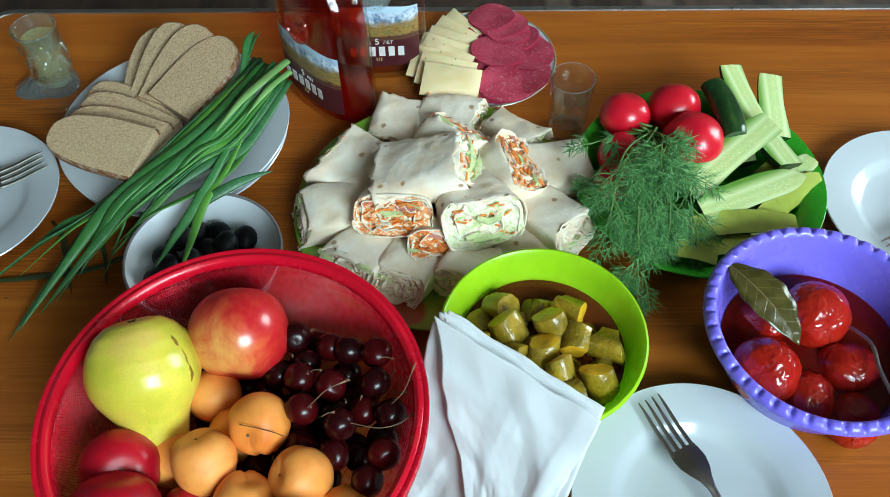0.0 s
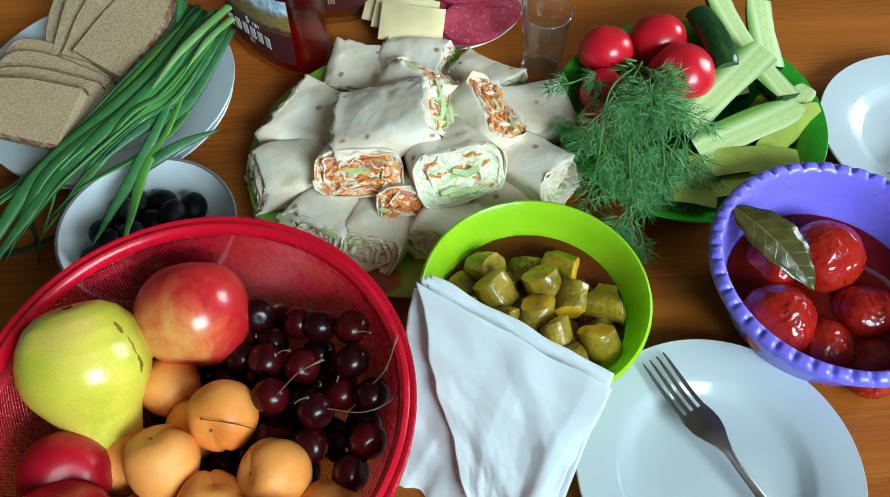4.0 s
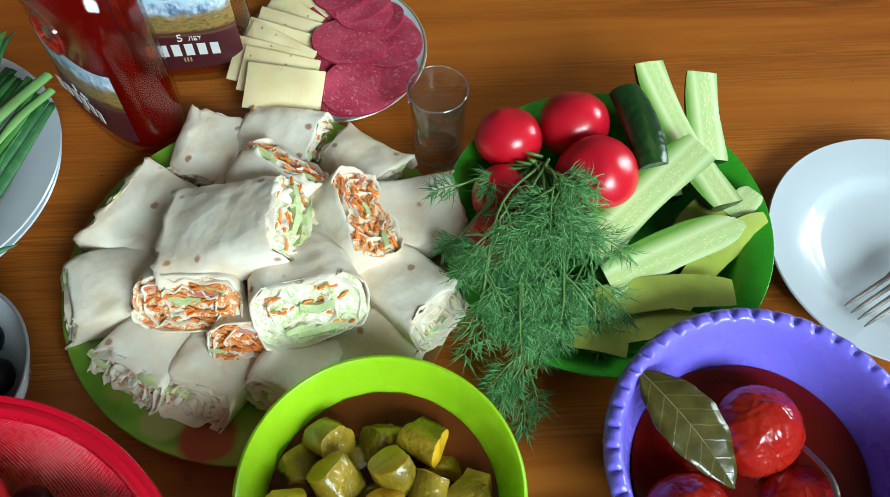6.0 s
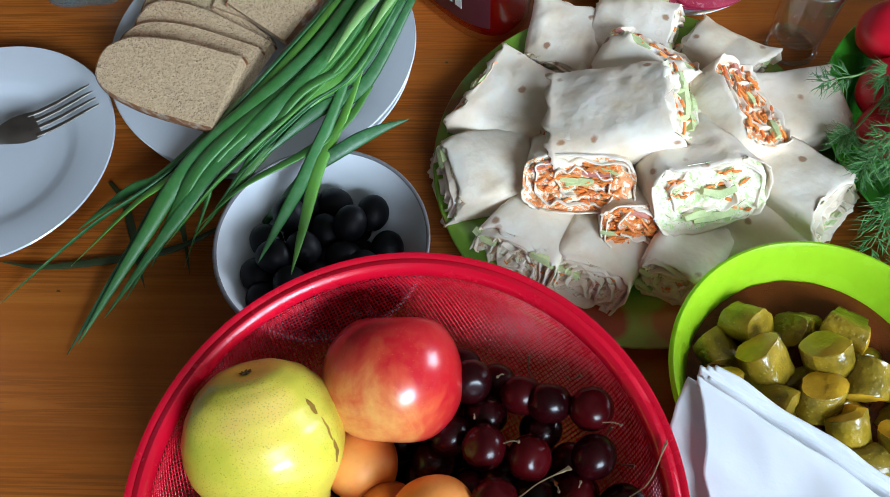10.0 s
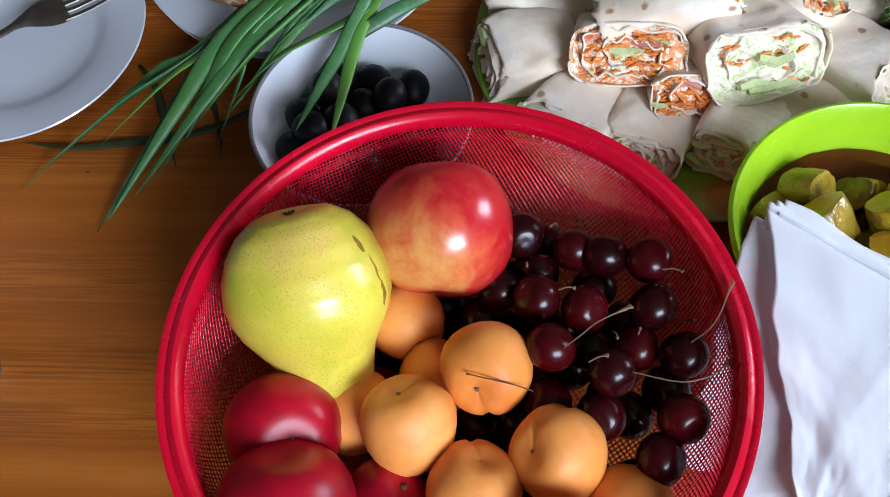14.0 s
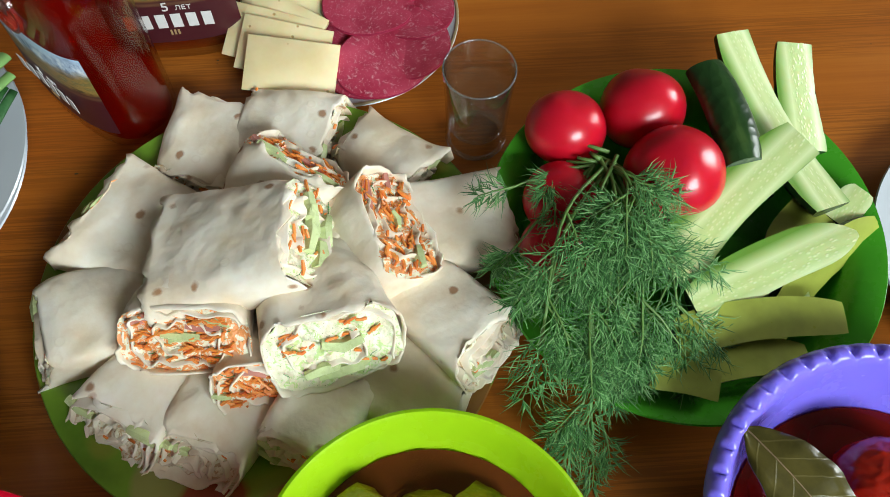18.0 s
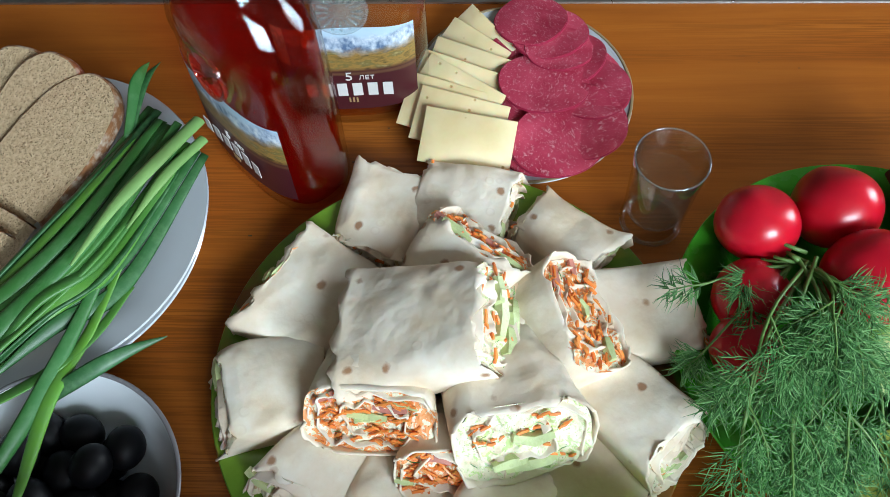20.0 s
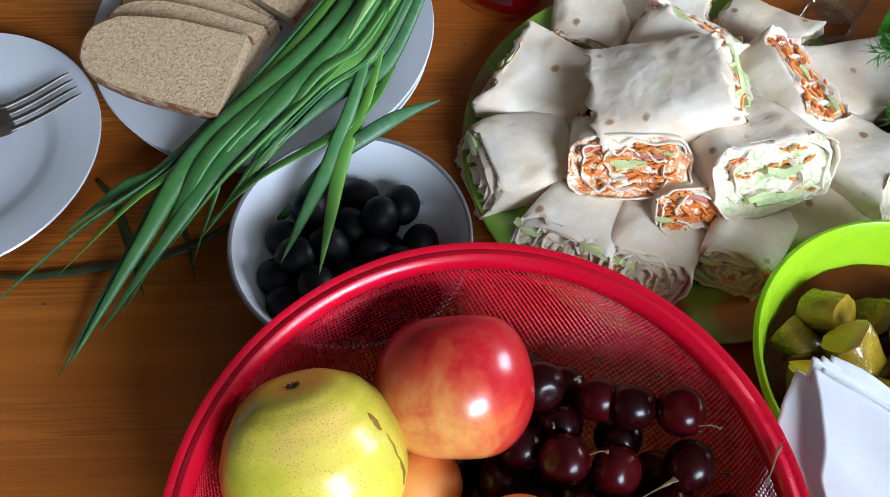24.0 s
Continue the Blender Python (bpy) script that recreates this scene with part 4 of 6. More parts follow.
# three cherries keep their stalks
for i, points in (
    (8, [(-0.1050, 0.2690, 0.0985), (-0.0970, 0.2730, 0.1060), (-0.0890, 0.2780, 0.1110), (-0.0740, 0.2850, 0.1125)]),
    (9, [(-0.0735, 0.2585, 0.0975), (-0.0530, 0.2530, 0.1010), (-0.0390, 0.2560, 0.1010), (-0.0285, 0.2640, 0.1000)]),
    (11, [(-0.0455, 0.2740, 0.0930), (-0.0350, 0.2810, 0.1040), (-0.0270, 0.2980, 0.1135)]),
):
    tagged(cherries[i], "dark glossy red cherry with a long dry stalk", "cherry", "cherries in the sieve")
    part("stalk", stalk_mesh(points), STALK_GREEN, cherries[i], m=cherries[i].matrix_basis.inverted())

# stalks left hanging on the mesh
for x, y, turn in ((-0.148, 0.372, 20), (-0.090, 0.362, -30), (-0.062, 0.346, 60), (-0.046, 0.318, -10), (-0.036, 0.296, 75), (-0.040, 0.246, 40), (-0.120, 0.366, 100)):
    z = sieve_depth(math.hypot(x - SV.x, y - SV.y)) + 0.0016
    k = thing("cherry_stalk", pose(x, y, z, 0, 0, turn), "thin dry cherry stalk caught on the red mesh", "stalk", "loose cherry stalks")
    slope = Vector((SV.x - x, SV.y - y, 0)).normalized() * 0.012
    d = Matrix.Rotation(-radians(turn), 3, "Z") @ slope
    part("stem", Mesh().tube(spline([(0, 0, 0.001), d * 0.6 + Vector((0.004, 0.001, -0.004)), d * 1.2 + Vector((0.012, 0.004, -0.009))], 8), [0.0010, 0.0007, 0.0004, 0.0004, 0.0004, 0.0004, 0.0004, 0.0003], 5), STALK_GREEN, k)

# dry stalk ends fallen among the cherries
for x, y, z, turn, long in ((-0.109, 0.337, 0.0925, 30, 0.004), (-0.121, 0.315, 0.0925, 110, 0.002), (-0.098, 0.302, 0.0945, 185, 0.008), (-0.078, 0.278, 0.0900, 120, 0.004), (-0.085, 0.265, 0.1010, 200, 0.009), (-0.045, 0.311, 0.0950, 170, 0.010), (-0.067, 0.283, 0.0900, 250, 0.003)):
    d = Vector((math.cos(radians(turn)), math.sin(radians(turn)), 0)) * long
    k = thing("cherry_stalk", pose(x, y, z), "short dry brown cherry stalk end", "stalk", "loose cherry stalks")
    part("stem", stalk_mesh([d + Vector((0, 0, -0.001)), d * 0.5 + Vector((0.0003, 0.0006, 0.0004)), (0, 0, 0)]), STALK_GREEN, k)

# ---- olive bowl ----
OB = (-0.221, 0.442)
olive_bowl = thing("olive_bowl", pose(*OB, 0) @ Matrix.Diagonal((1.03, 1.03, 1, 1)), "white enamel bowl with blue flowers full of black olives", "bowl")
outer = [(0.0005, 0.0), (0.034, 0.0), (0.038, 0.002), (0.052, 0.013), (0.061, 0.028), (0.0655, 0.043), (0.0672, 0.0482)]
inner = [(0.0672, 0.0482), (0.0660, 0.0478), (0.0640, 0.043), (0.0595, 0.0285), (0.0505, 0.0145), (0.036, 0.0038), (0.0005, 0.003)]
part("outer_wall", Mesh().lathe(outer, 80), FLOWERS, olive_bowl, "white enamel with blue flower print")
part("inner_wall", Mesh().lathe(inner, 80), ENAMEL, olive_bowl)
part("rim", Mesh().lathe([(0.0668 + 0.0013 * math.cos(a), 0.0484 + 0.0013 * math.sin(a)) for a in [2 * math.pi * i / 10 for i in range(11)]], 96), STEELRIM, olive_bowl, "dark worn metal rim")
olive = tagged(part("olive", ball(0.0112, 0.0112, 0.0130, 20, 14, 0.03, 30, 1.0, 0.0006), OLIVE, sharp=0), "black pitted olive in the enamel bowl", "olive", "olives in the bowl")
spots = []
for z, reach, gap in ((0.016, 0.036, 0.0215), (0.027, 0.047, 0.0205), (0.036, 0.048, 0.0215)):
    for _ in range(1500):
        a, r = rng.uniform(0, 6.283), reach * math.sqrt(rng.random())
        p = Vector((OB[0] + r * math.cos(a), OB[1] - 0.004 + r * math.sin(a), z + rng.uniform(-0.002, 0.002)))
        if all((p - q).length > gap * 0.90 for q in spots):
            spots.append(p)
for i, p in enumerate(spots):
    m = Matrix.Translation(p) @ pose(0, 0, 0, rng.uniform(50, 130), rng.uniform(-30, 30), rng.uniform(0, 360))
    if i:
        copy_thing(olive, m)
    else:
        olive.matrix_basis = m

# ---- pickle bowl ----
PB = (0.0713, 0.3488)


def ribbed(r, z, a):
    """Slanting flutes pressed into the bowl's wall."""
    k = max(0.0, 1 - abs(z - 0.04) / 0.03)
    return r + 0.0006 * k * math.sin(24 * a + z * 160), z


pickle_bowl = thing("pickle_bowl", pose(*PB, 0), "lime green plastic bowl of chopped pickled cucumbers", "bowl")
inner = [(0.0005, 0.004), (0.040, 0.0045), (0.050, 0.008), (0.061, 0.022), (0.0695, 0.040), (0.0755, 0.057), (0.0792, 0.0672), (0.0815, 0.0695), (0.0832, 0.0690)]
outer = [(0.0838, 0.0672), (0.0830, 0.0650), (0.0805, 0.0635), (0.0775, 0.055), (0.0712, 0.038), (0.063, 0.021), (0.052, 0.0055), (0.044, 0.0), (0.040, 0.0), (0.038, 0.002), (0.0005, 0.002)]
part("wall", Mesh().lathe(inner + outer, 272, ribbed), LIME_PLASTIC, pickle_bowl, sharp=60)
tagged(part("pickle_brine", Mesh().lathe([(0.0005, 0.0052), (0.039, 0.0055), (0.049, 0.009), (0.060, 0.0225), (0.0690, 0.0415), (0.0690, 0.042), (0.0005, 0.042)], 80), PICKLE_BRINE, m=pose(*PB, 0)), "brown brine in the lime green bowl", "brine")


def pickle_chunk(p, r, length, turn, dark):
    """A short thick slice of pickled cucumber with bumpy skin and two cut faces."""
    k = thing("pickle_chunk", Matrix.Translation(p) @ turn, "chopped olive-green pickled cucumber chunk", "pickle", "pickle chunks in the bowl")
    seed, rows, slant, flat = rng.uniform(0, 50), [], rng.uniform(-0.45, 0.45), rng.uniform(0.55, 1.1)
    for z, s in ((-0.5, 0.975), (-0.475, 1.0), (-0.2, 1.01), (0.1, 1.02), (0.475, 1.0), (0.5, 0.975)):
        row = []
        for i in range(22):
            a = 2 * math.pi * i / 22
            b = 1 + 0.10 * wave((math.cos(a), math.sin(a), z), 2.2, seed) + 0.06 * math.cos(2 * a + seed) + 0.03 * math.sin(3 * a + seed) + 0.05 * wave((math.cos(a), math.sin(a), z), 7.0, seed)
            b *= min(1.0, flat / max(0.2, math.cos(a - seed)))
            row.append((r * s * b * math.cos(a), r * s * b * math.sin(a), length * z + (slant if z > 0 else -slant * 0.5) * r * math.cos(a)))
        rows.append(row)
    part("skin", Mesh().grid(rows, True), PICKLE_SKIN, k, "bumpy olive-green skin")
    for z, ring in ((-0.5, rows[0]), (0.5, rows[-1])):
        inner = [(x * 0.55, y * 0.55, q + (0.0008 if z > 0 else -0.0008)) for x, y, q in ring]
        centre = [(0, 0, length * z)] * 22
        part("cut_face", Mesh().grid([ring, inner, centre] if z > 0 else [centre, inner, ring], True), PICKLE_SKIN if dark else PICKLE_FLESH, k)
    return k


# each: place, the way its upper cut face looks, and whether its cut faces take the darker skin colour
CHUNKS = (
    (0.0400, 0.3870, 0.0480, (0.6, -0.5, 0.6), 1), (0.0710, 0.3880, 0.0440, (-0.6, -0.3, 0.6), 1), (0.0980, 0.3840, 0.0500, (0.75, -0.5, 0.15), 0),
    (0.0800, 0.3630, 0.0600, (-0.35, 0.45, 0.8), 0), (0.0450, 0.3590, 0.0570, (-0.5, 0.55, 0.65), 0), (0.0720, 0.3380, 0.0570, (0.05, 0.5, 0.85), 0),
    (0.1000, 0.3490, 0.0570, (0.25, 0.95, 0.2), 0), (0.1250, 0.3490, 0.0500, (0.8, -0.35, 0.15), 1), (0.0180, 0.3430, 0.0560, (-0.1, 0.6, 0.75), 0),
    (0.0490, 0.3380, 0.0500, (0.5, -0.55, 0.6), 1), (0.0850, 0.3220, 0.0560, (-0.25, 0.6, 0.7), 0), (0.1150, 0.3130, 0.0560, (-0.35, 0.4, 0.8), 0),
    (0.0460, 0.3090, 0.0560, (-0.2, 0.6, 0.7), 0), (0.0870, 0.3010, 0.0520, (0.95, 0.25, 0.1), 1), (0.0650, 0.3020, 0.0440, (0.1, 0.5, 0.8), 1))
for x, y, z, way, dark in CHUNKS:
    turn = Vector(way).to_track_quat("Z", "Y").to_matrix().to_4x4() @ pose(0, 0, 0, 0, 0, rng.uniform(0, 360))
    pickle_chunk((x, y, z), rng.uniform(0.0118, 0.0136), rng.uniform(0.019, 0.024), turn, dark)
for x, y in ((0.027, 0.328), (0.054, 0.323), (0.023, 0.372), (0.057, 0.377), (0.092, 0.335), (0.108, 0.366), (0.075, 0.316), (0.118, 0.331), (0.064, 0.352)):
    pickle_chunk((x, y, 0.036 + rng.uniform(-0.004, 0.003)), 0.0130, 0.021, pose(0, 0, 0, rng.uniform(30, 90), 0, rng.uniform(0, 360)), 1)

# ---- purple bowl ----
UB = (0.2954, 0.3549)


def fluted(r, z, a):
    """Dents pressed all round the rolled rim."""
    k = math.exp(-((r - 0.0905) / 0.0035) ** 2) if z > 0.068 else 0.0
    dent = max(0.0, math.sin(44 * a)) ** 2
    return r - 0.0018 * k * dent, z - 0.0036 * k * dent


purple_bowl = thing("purple_bowl", pose(*UB, 0), "purple plastic bowl with notched rim and pickled tomatoes", "bowl")
inner = [(0.0005, 0.004), (0.052, 0.0045), (0.062, 0.009), (0.070, 0.024), (0.0765, 0.045), (0.0810, 0.062), (0.0838, 0.0725), (0.0860, 0.0770), (0.0885, 0.0788), (0.0912, 0.0784), (0.0935, 0.0768)]
outer = [(0.0952, 0.0745), (0.0958, 0.0718), (0.0945, 0.0695), (0.0900, 0.0685), (0.0858, 0.0660), (0.0830, 0.060), (0.0785, 0.044), (0.072, 0.023), (0.063, 0.006), (0.056, 0.0), (0.052, 0.0), (0.050, 0.002), (0.0005, 0.002)]
part("wall", Mesh().lathe(inner + outer, 352, fluted), PURPLE_PLASTIC, purple_bowl, sharp=70)
tagged(part("tomato_brine", Mesh().lathe([(0.0005, 0.0052), (0.0505, 0.0055), (0.061, 0.010), (0.069, 0.0245), (0.0722, 0.0355), (0.0722, 0.036), (0.0005, 0.036)], 80), BRINE, m=pose(*UB, 0)), "dark red brine in the purple bowl", "brine")
for x, y, z, r in ((0.3017, 0.3806, 0.044, 0.0285), (0.2509, 0.3299, 0.042, 0.0265), (0.3220, 0.3380, 0.028, 0.0255), (0.2870, 0.3120, 0.024, 0.0240), (0.2640, 0.3850, 0.027, 0.0220), (0.3180, 0.2960, 0.022, 0.0220)):
    k = thing("pickled_tomato", pose(x, y, z, rng.uniform(-50, 50), rng.uniform(-50, 50), rng.uniform(0, 360)), "wrinkled red pickled tomato in brine", "tomato", "pickled tomatoes in the bowl")
    slack = ball(r, r, r * 0.92, 96, 64, 0.05, 40, x * 80, 0.003)
    folded = []
    for px, py, pz in slack.v:
        q = Vector((px, py, pz)) / r
        bent = q + 0.35 * Vector((wave(q, 2.1, x * 50), wave(q, 2.1, x * 50 + 9), wave(q, 2.1, x * 50 + 21)))
        crease = 1 - abs(wave(bent, 3.6, y * 40)) * 2.4
        fine = 1 - abs(wave(bent, 8.0, y * 70)) * 2.4
        folded.append(tuple(q * r * (1 + 0.030 * max(0.0, crease) ** 2 + 0.012 * max(0.0, fine) ** 2)))
    slack.v = folded
    part("body", slack, TOMATO_PICKLED, k, sharp=0)
    for _ in range(5):
        a, q = rng.uniform(0, 6.28), rng.uniform(0.2, 1.0)
        pts = [Vector((math.sin(q + 0.12 * i) * math.cos(a + 0.05 * i), math.sin(q + 0.12 * i) * math.sin(a + 0.05 * i), math.cos(q + 0.12 * i) * 0.92)) * r * 1.003 for i in range(6)]
        part("wrinkle", Mesh().tube(pts, [0.0001, 0.0003, 0.0004, 0.0004, 0.0003, 0.0001], 5), TOMATO_PICKLED, k, sharp=0)


def leaf(m, length, width, material, label):
    rows = []
    for i in range(21):
        t = i / 20
        w = width * (math.sin(math.pi * t) ** 0.75) * (1 - 0.25 * t)
        rows.append([(length * t, w * s, 0.010 * math.sin(math.pi * t * 0.9) + 0.16 * abs(s) * w + 0.0012 * math.sin(t * 30) * s * s) for s in (-1, -0.66, -0.33, -0.06, 0, 0.06, 0.33, 0.66, 1)])
    k = thing("bay_leaf", m, label, "leaf")
    b = part("blade", Mesh().grid(rows), material, k, sharp=0)
    mod = b.modifiers.new("thick", "SOLIDIFY")
    mod.thickness = 0.0006
    part("midrib", Mesh().tube([(length * t, 0, 0.010 * math.sin(math.pi * t * 0.9) + 0.0003) for t in [i / 12 for i in range(13)]], [0.0007 - 0.0004 * i / 12 for i in range(13)], 6), STALK_GREEN, k)
    return k


LA, LB = Vector((0.2285, 0.4115, 0.0745)), Vector((0.2740, 0.3420, 0.0600))
leaf(Matrix.Translation(LA) @ (LB - LA).to_track_quat("X", "Z").to_matrix().to_4x4(), (LB - LA).length, 0.0215, BAY, "dry olive-green bay leaf lying on pickled tomatoes")
spoon = thing("spoon", pose(0, 0, 0), "steel spoon handle standing in the purple bowl", "spoon")
part("handle", Mesh().tube(spline([(0.312, 0.394, 0.018), (0.3256, 0.3744, 0.040), (0.3346, 0.3472, 0.056), (0.3330, 0.3203, 0.060), (0.3310, 0.2790, 0.074), (0.3300, 0.2500, 0.088)], 24), [0.0034] * 4 + [0.0020] * 8 + [0.0018] * 6 + [0.0026] * 6, 10, 0.45), STEEL, spoon)
part("scoop", ball(0.021, 0.030, 0.005, 24, 12), STEEL, spoon, m=pose(0.305, 0.398, 0.015, 8, 0, 30))

# ---- plate of wraps ----
WP = (-0.0125, 0.5228)
plate(*WP, 0.140, 0.017, "green printed plate piled with lavash wraps", 0.098, None, "wrap_plate", 0.0, PRINT)


def superellipse(a, w, h, power=3.4):
    c, s = math.cos(a), math.sin(a)
    return w * math.copysign(abs(c) ** (2 / power), c), h * math.copysign(abs(s) ** (2 / power), s)


def wrap(x, y, z, yaw, pitch, roll, length, width, height, stuffing, bits, label, slant, power, folds):
    """A cut piece of rolled lavash along local x: outer sheet, folded layers, stuffing and loose bits at both cut ends; slant: how far the cuts lean back."""
    seed = rng.uniform(0, 90)
    turn = pose(0, 0, 0, 0, 0, yaw) @ pose(0, 0, 0, 0, -pitch, 0) @ pose(0, 0, 0, roll, 0, 0)
    k = thing("lavash_wrap", Matrix.Translation((x, y, z)) @ turn, label, "wrap", "wraps on the green plate")
    w, h, l = width / 2, height / 2, length / 2
    n, rows = 64, []
    skew, taper, dome = rng.uniform(-0.16, 0.16), rng.uniform(-0.10, 0.10), rng.uniform(0.001, 0.0042)
    curl = [rng.uniform(-0.004, 0.005) for _ in range(4)]
    for i in range(27):
        s = -1 + 2 * i / 26
        row = []
        for j in range(n):
            a = 2 * math.pi * j / n
            py, pz = superellipse(a, w, h, power)
            bend = wave((math.cos(a), math.sin(a), s * 0.9), 1.3, seed + 3)
            py, pz = py * (1 + 0.03 * bend), pz * (1 + 0.09 * bend)
            q = Vector((s * l, py, pz))
            swell = 1 + 0.05 * wave(q, 24, seed) + 0.03 * s * s
            lift = 0.0030 * wave(q, 40, seed + 7) + 0.0007 * wave(q, 130, seed) + dome * (1 - s * s) * (1 if pz > 0 else 0)
            ragged = 0.0062 * wave((py * 110, pz * 110, s * 3), 1.0, seed) + 0.0024 * wave((py * 420, pz * 420, s), 1.0, seed) if abs(s) > 0.99 else 0.0
            corner = curl[(s > 0) * 2 + (py > 0)] * abs(s) ** 4 * min(1.0, abs(py) / w) ** 3 * (pz > -h * 0.2)
            row.append((s * l + ragged + skew * py - slant * pz + 0.9 * corner * s, py * (1 + taper * s) + 0.9 * corner * (1 if py > 0 else -1), pz * swell + lift + corner))
        rows.append(row)
    sheet = part("outer_sheet", Mesh().grid(rows, True), LAVASH, k, sharp=0)
    mod = sheet.modifiers.new("thick", "SOLIDIFY")
    mod.thickness, mod.offset = 0.0011, -1

    def ribbon(points, side):
        out = []
        for i, (py, pz) in enumerate(points):
            front = side * (l + 0.0006 + 0.0040 * wave((i * 0.11, pz * 60, seed), 1.0, side)) + skew * py - slant * pz
            back = side * (l - 0.014) + skew * py - slant * pz
            q, z = points[min(i + 1, len(points) - 1)], points[max(i - 1, 0)]
            along = Vector((q[0] - z[0], q[1] - z[1]))
            nx, nz = (-along.y, along.x) if along.length else (0.0, 1.0)
            k = 0.0006 / max(along.length, 1e-6)
            out.append([(back, py - nx * k, pz - nz * k), (front, py - nx * k, pz - nz * k), (front + side * 0.0004, py, pz), (front, py + nx * k, pz + nz * k), (back, py + nx * k, pz + nz * k)])
        return out

    for side in (-1, 1):
        f = 1 + taper * side
        turns, start = folds, rng.uniform(0, 6.283)
        points, count = [], int(60 * turns)
        for i in range(count):
            q = i / (count - 1)
            a = start + 2 * math.pi * turns * q
            rr = 0.93 - (0.93 - 0.93 / (turns + 1.3)) * q
            py, pz = superellipse(a, w * f * rr, h * rr, 2.4 + (power - 2.4) * rr)
            py += 0.0050 * wave((math.cos(a) * 1.5, math.sin(a) * 1.5, q * turns * 1.6), 1.0, seed)
            pz += (0.0075 * wave((py * 110, q * turns * 0.9, seed), 1.0) + 0.0012 * wave((py * 330, q * turns, seed), 1.0)) * min(1.0, 2.2 * (1 - rr) + 0.25)
            points.append((py, max(-h * 0.95, min(h * 0.95, pz))))
        part("rolled_layer", Mesh().grid(ribbon(points, side)), LAVASH, k, sharp=0)
        pad = Mesh()
        rows = []
        for i in range(13):
            t = i / 12
            row = []
            for j in range(56):
                py, pz = superellipse(2 * math.pi * j / 56, w * f * 0.985 * t, h * 0.985 * t, power)
                lump = 0.0048 * wave((py * 190, pz * 190, seed), 1.0, side) + 0.0018 * wave((py * 520, pz * 520, seed), 1.0, side)
                row.append((side * (l - 0.0030 + lump) + skew * py - slant * pz, py, pz))
            rows.append(row)
        pad.grid(rows if side < 0 else rows[::-1], True)
        part("stuffing", pad, stuffing, k, sharp=0)
    for name, material, count in bits:
        m = Mesh()
        for side in (-1, 1):
            for _ in range(count):
                py, pz = superellipse(rng.uniform(0, 6.283), w * 0.84, h * 0.80, power)
                q = math.sqrt(rng.random())
                py, pz = py * q, pz * q
                if name == "grated_carrot":
                    size, long = rng.uniform(0.0008, 0.0014), rng.uniform(0.0018, 0.0046)
                    pz = (round(pz / h * 2.4 + 0.5) - 0.5) / 2.4 * h + rng.uniform(-0.0022, 0.0022)
                    d = Vector((rng.uniform(-0.30, 0.30), 1, rng.uniform(-0.9, 0.9))).normalized()
                elif name == "dill_snippet":
                    size, long = rng.uniform(0.00022, 0.00036), rng.uniform(0.002, 0.0045)
                    d = Vector((rng.uniform(0.0, 0.4) * side, 1, rng.uniform(-1.2, 1.2))).normalized()
                elif name == "cucumber_stick":
                    size, long = rng.uniform(0.0040, 0.0056), rng.uniform(0.008, 0.015)
                    d = Vector((rng.uniform(-0.12, 0.12), 1, rng.uniform(-0.15, 0.15))).normalized()
                    py *= 0.5
                else:
                    size, long = rng.uniform(0.0026, 0.0040), rng.uniform(0.005, 0.011)
                    d = Vector((rng.uniform(-0.15, 0.15), 1, rng.uniform(-0.25, 0.25))).normalized()
                c = Vector((side * (l - 0.0026 + rng.uniform(-0.0006, 0.0032)) + skew * py - slant * pz, py, pz))
                bend = Vector((0, 0, rng.uniform(-1, 1))) * long * 0.35
                m.tube([c - d * long, c + bend, c + d * long], [size * 0.7, size, size * 0.7], 5, 0.8)
        tagged(part(name, m, material, k), kind="stuff")
    return k


RED_MIX = (("grated_carrot", CARROT, 105), ("chopped_ham", HAM, 2), ("diced_cucumber", GREEN_BITS, 3), ("dill_snippet", DILL, 7))
GREEN_MIX = (("grated_carrot", CARROT, 22), ("cucumber_stick", GREEN_BITS, 4), ("dill_snippet", DILL, 10))
PALE_MIX = (("grated_carrot", CARROT, 4), ("diced_cucumber", GREEN_BITS, 2))
WHITE_TOP = "cut lavash wrap, pale flatbread with brown baked spots"
CUT_RED = "cut lavash wrap showing orange grated carrot filling"
CUT_GREEN = "cut lavash wrap showing cucumber and cream filling"
CUT_LAYERS = "cut lavash wrap showing thin rolled layers at its end"
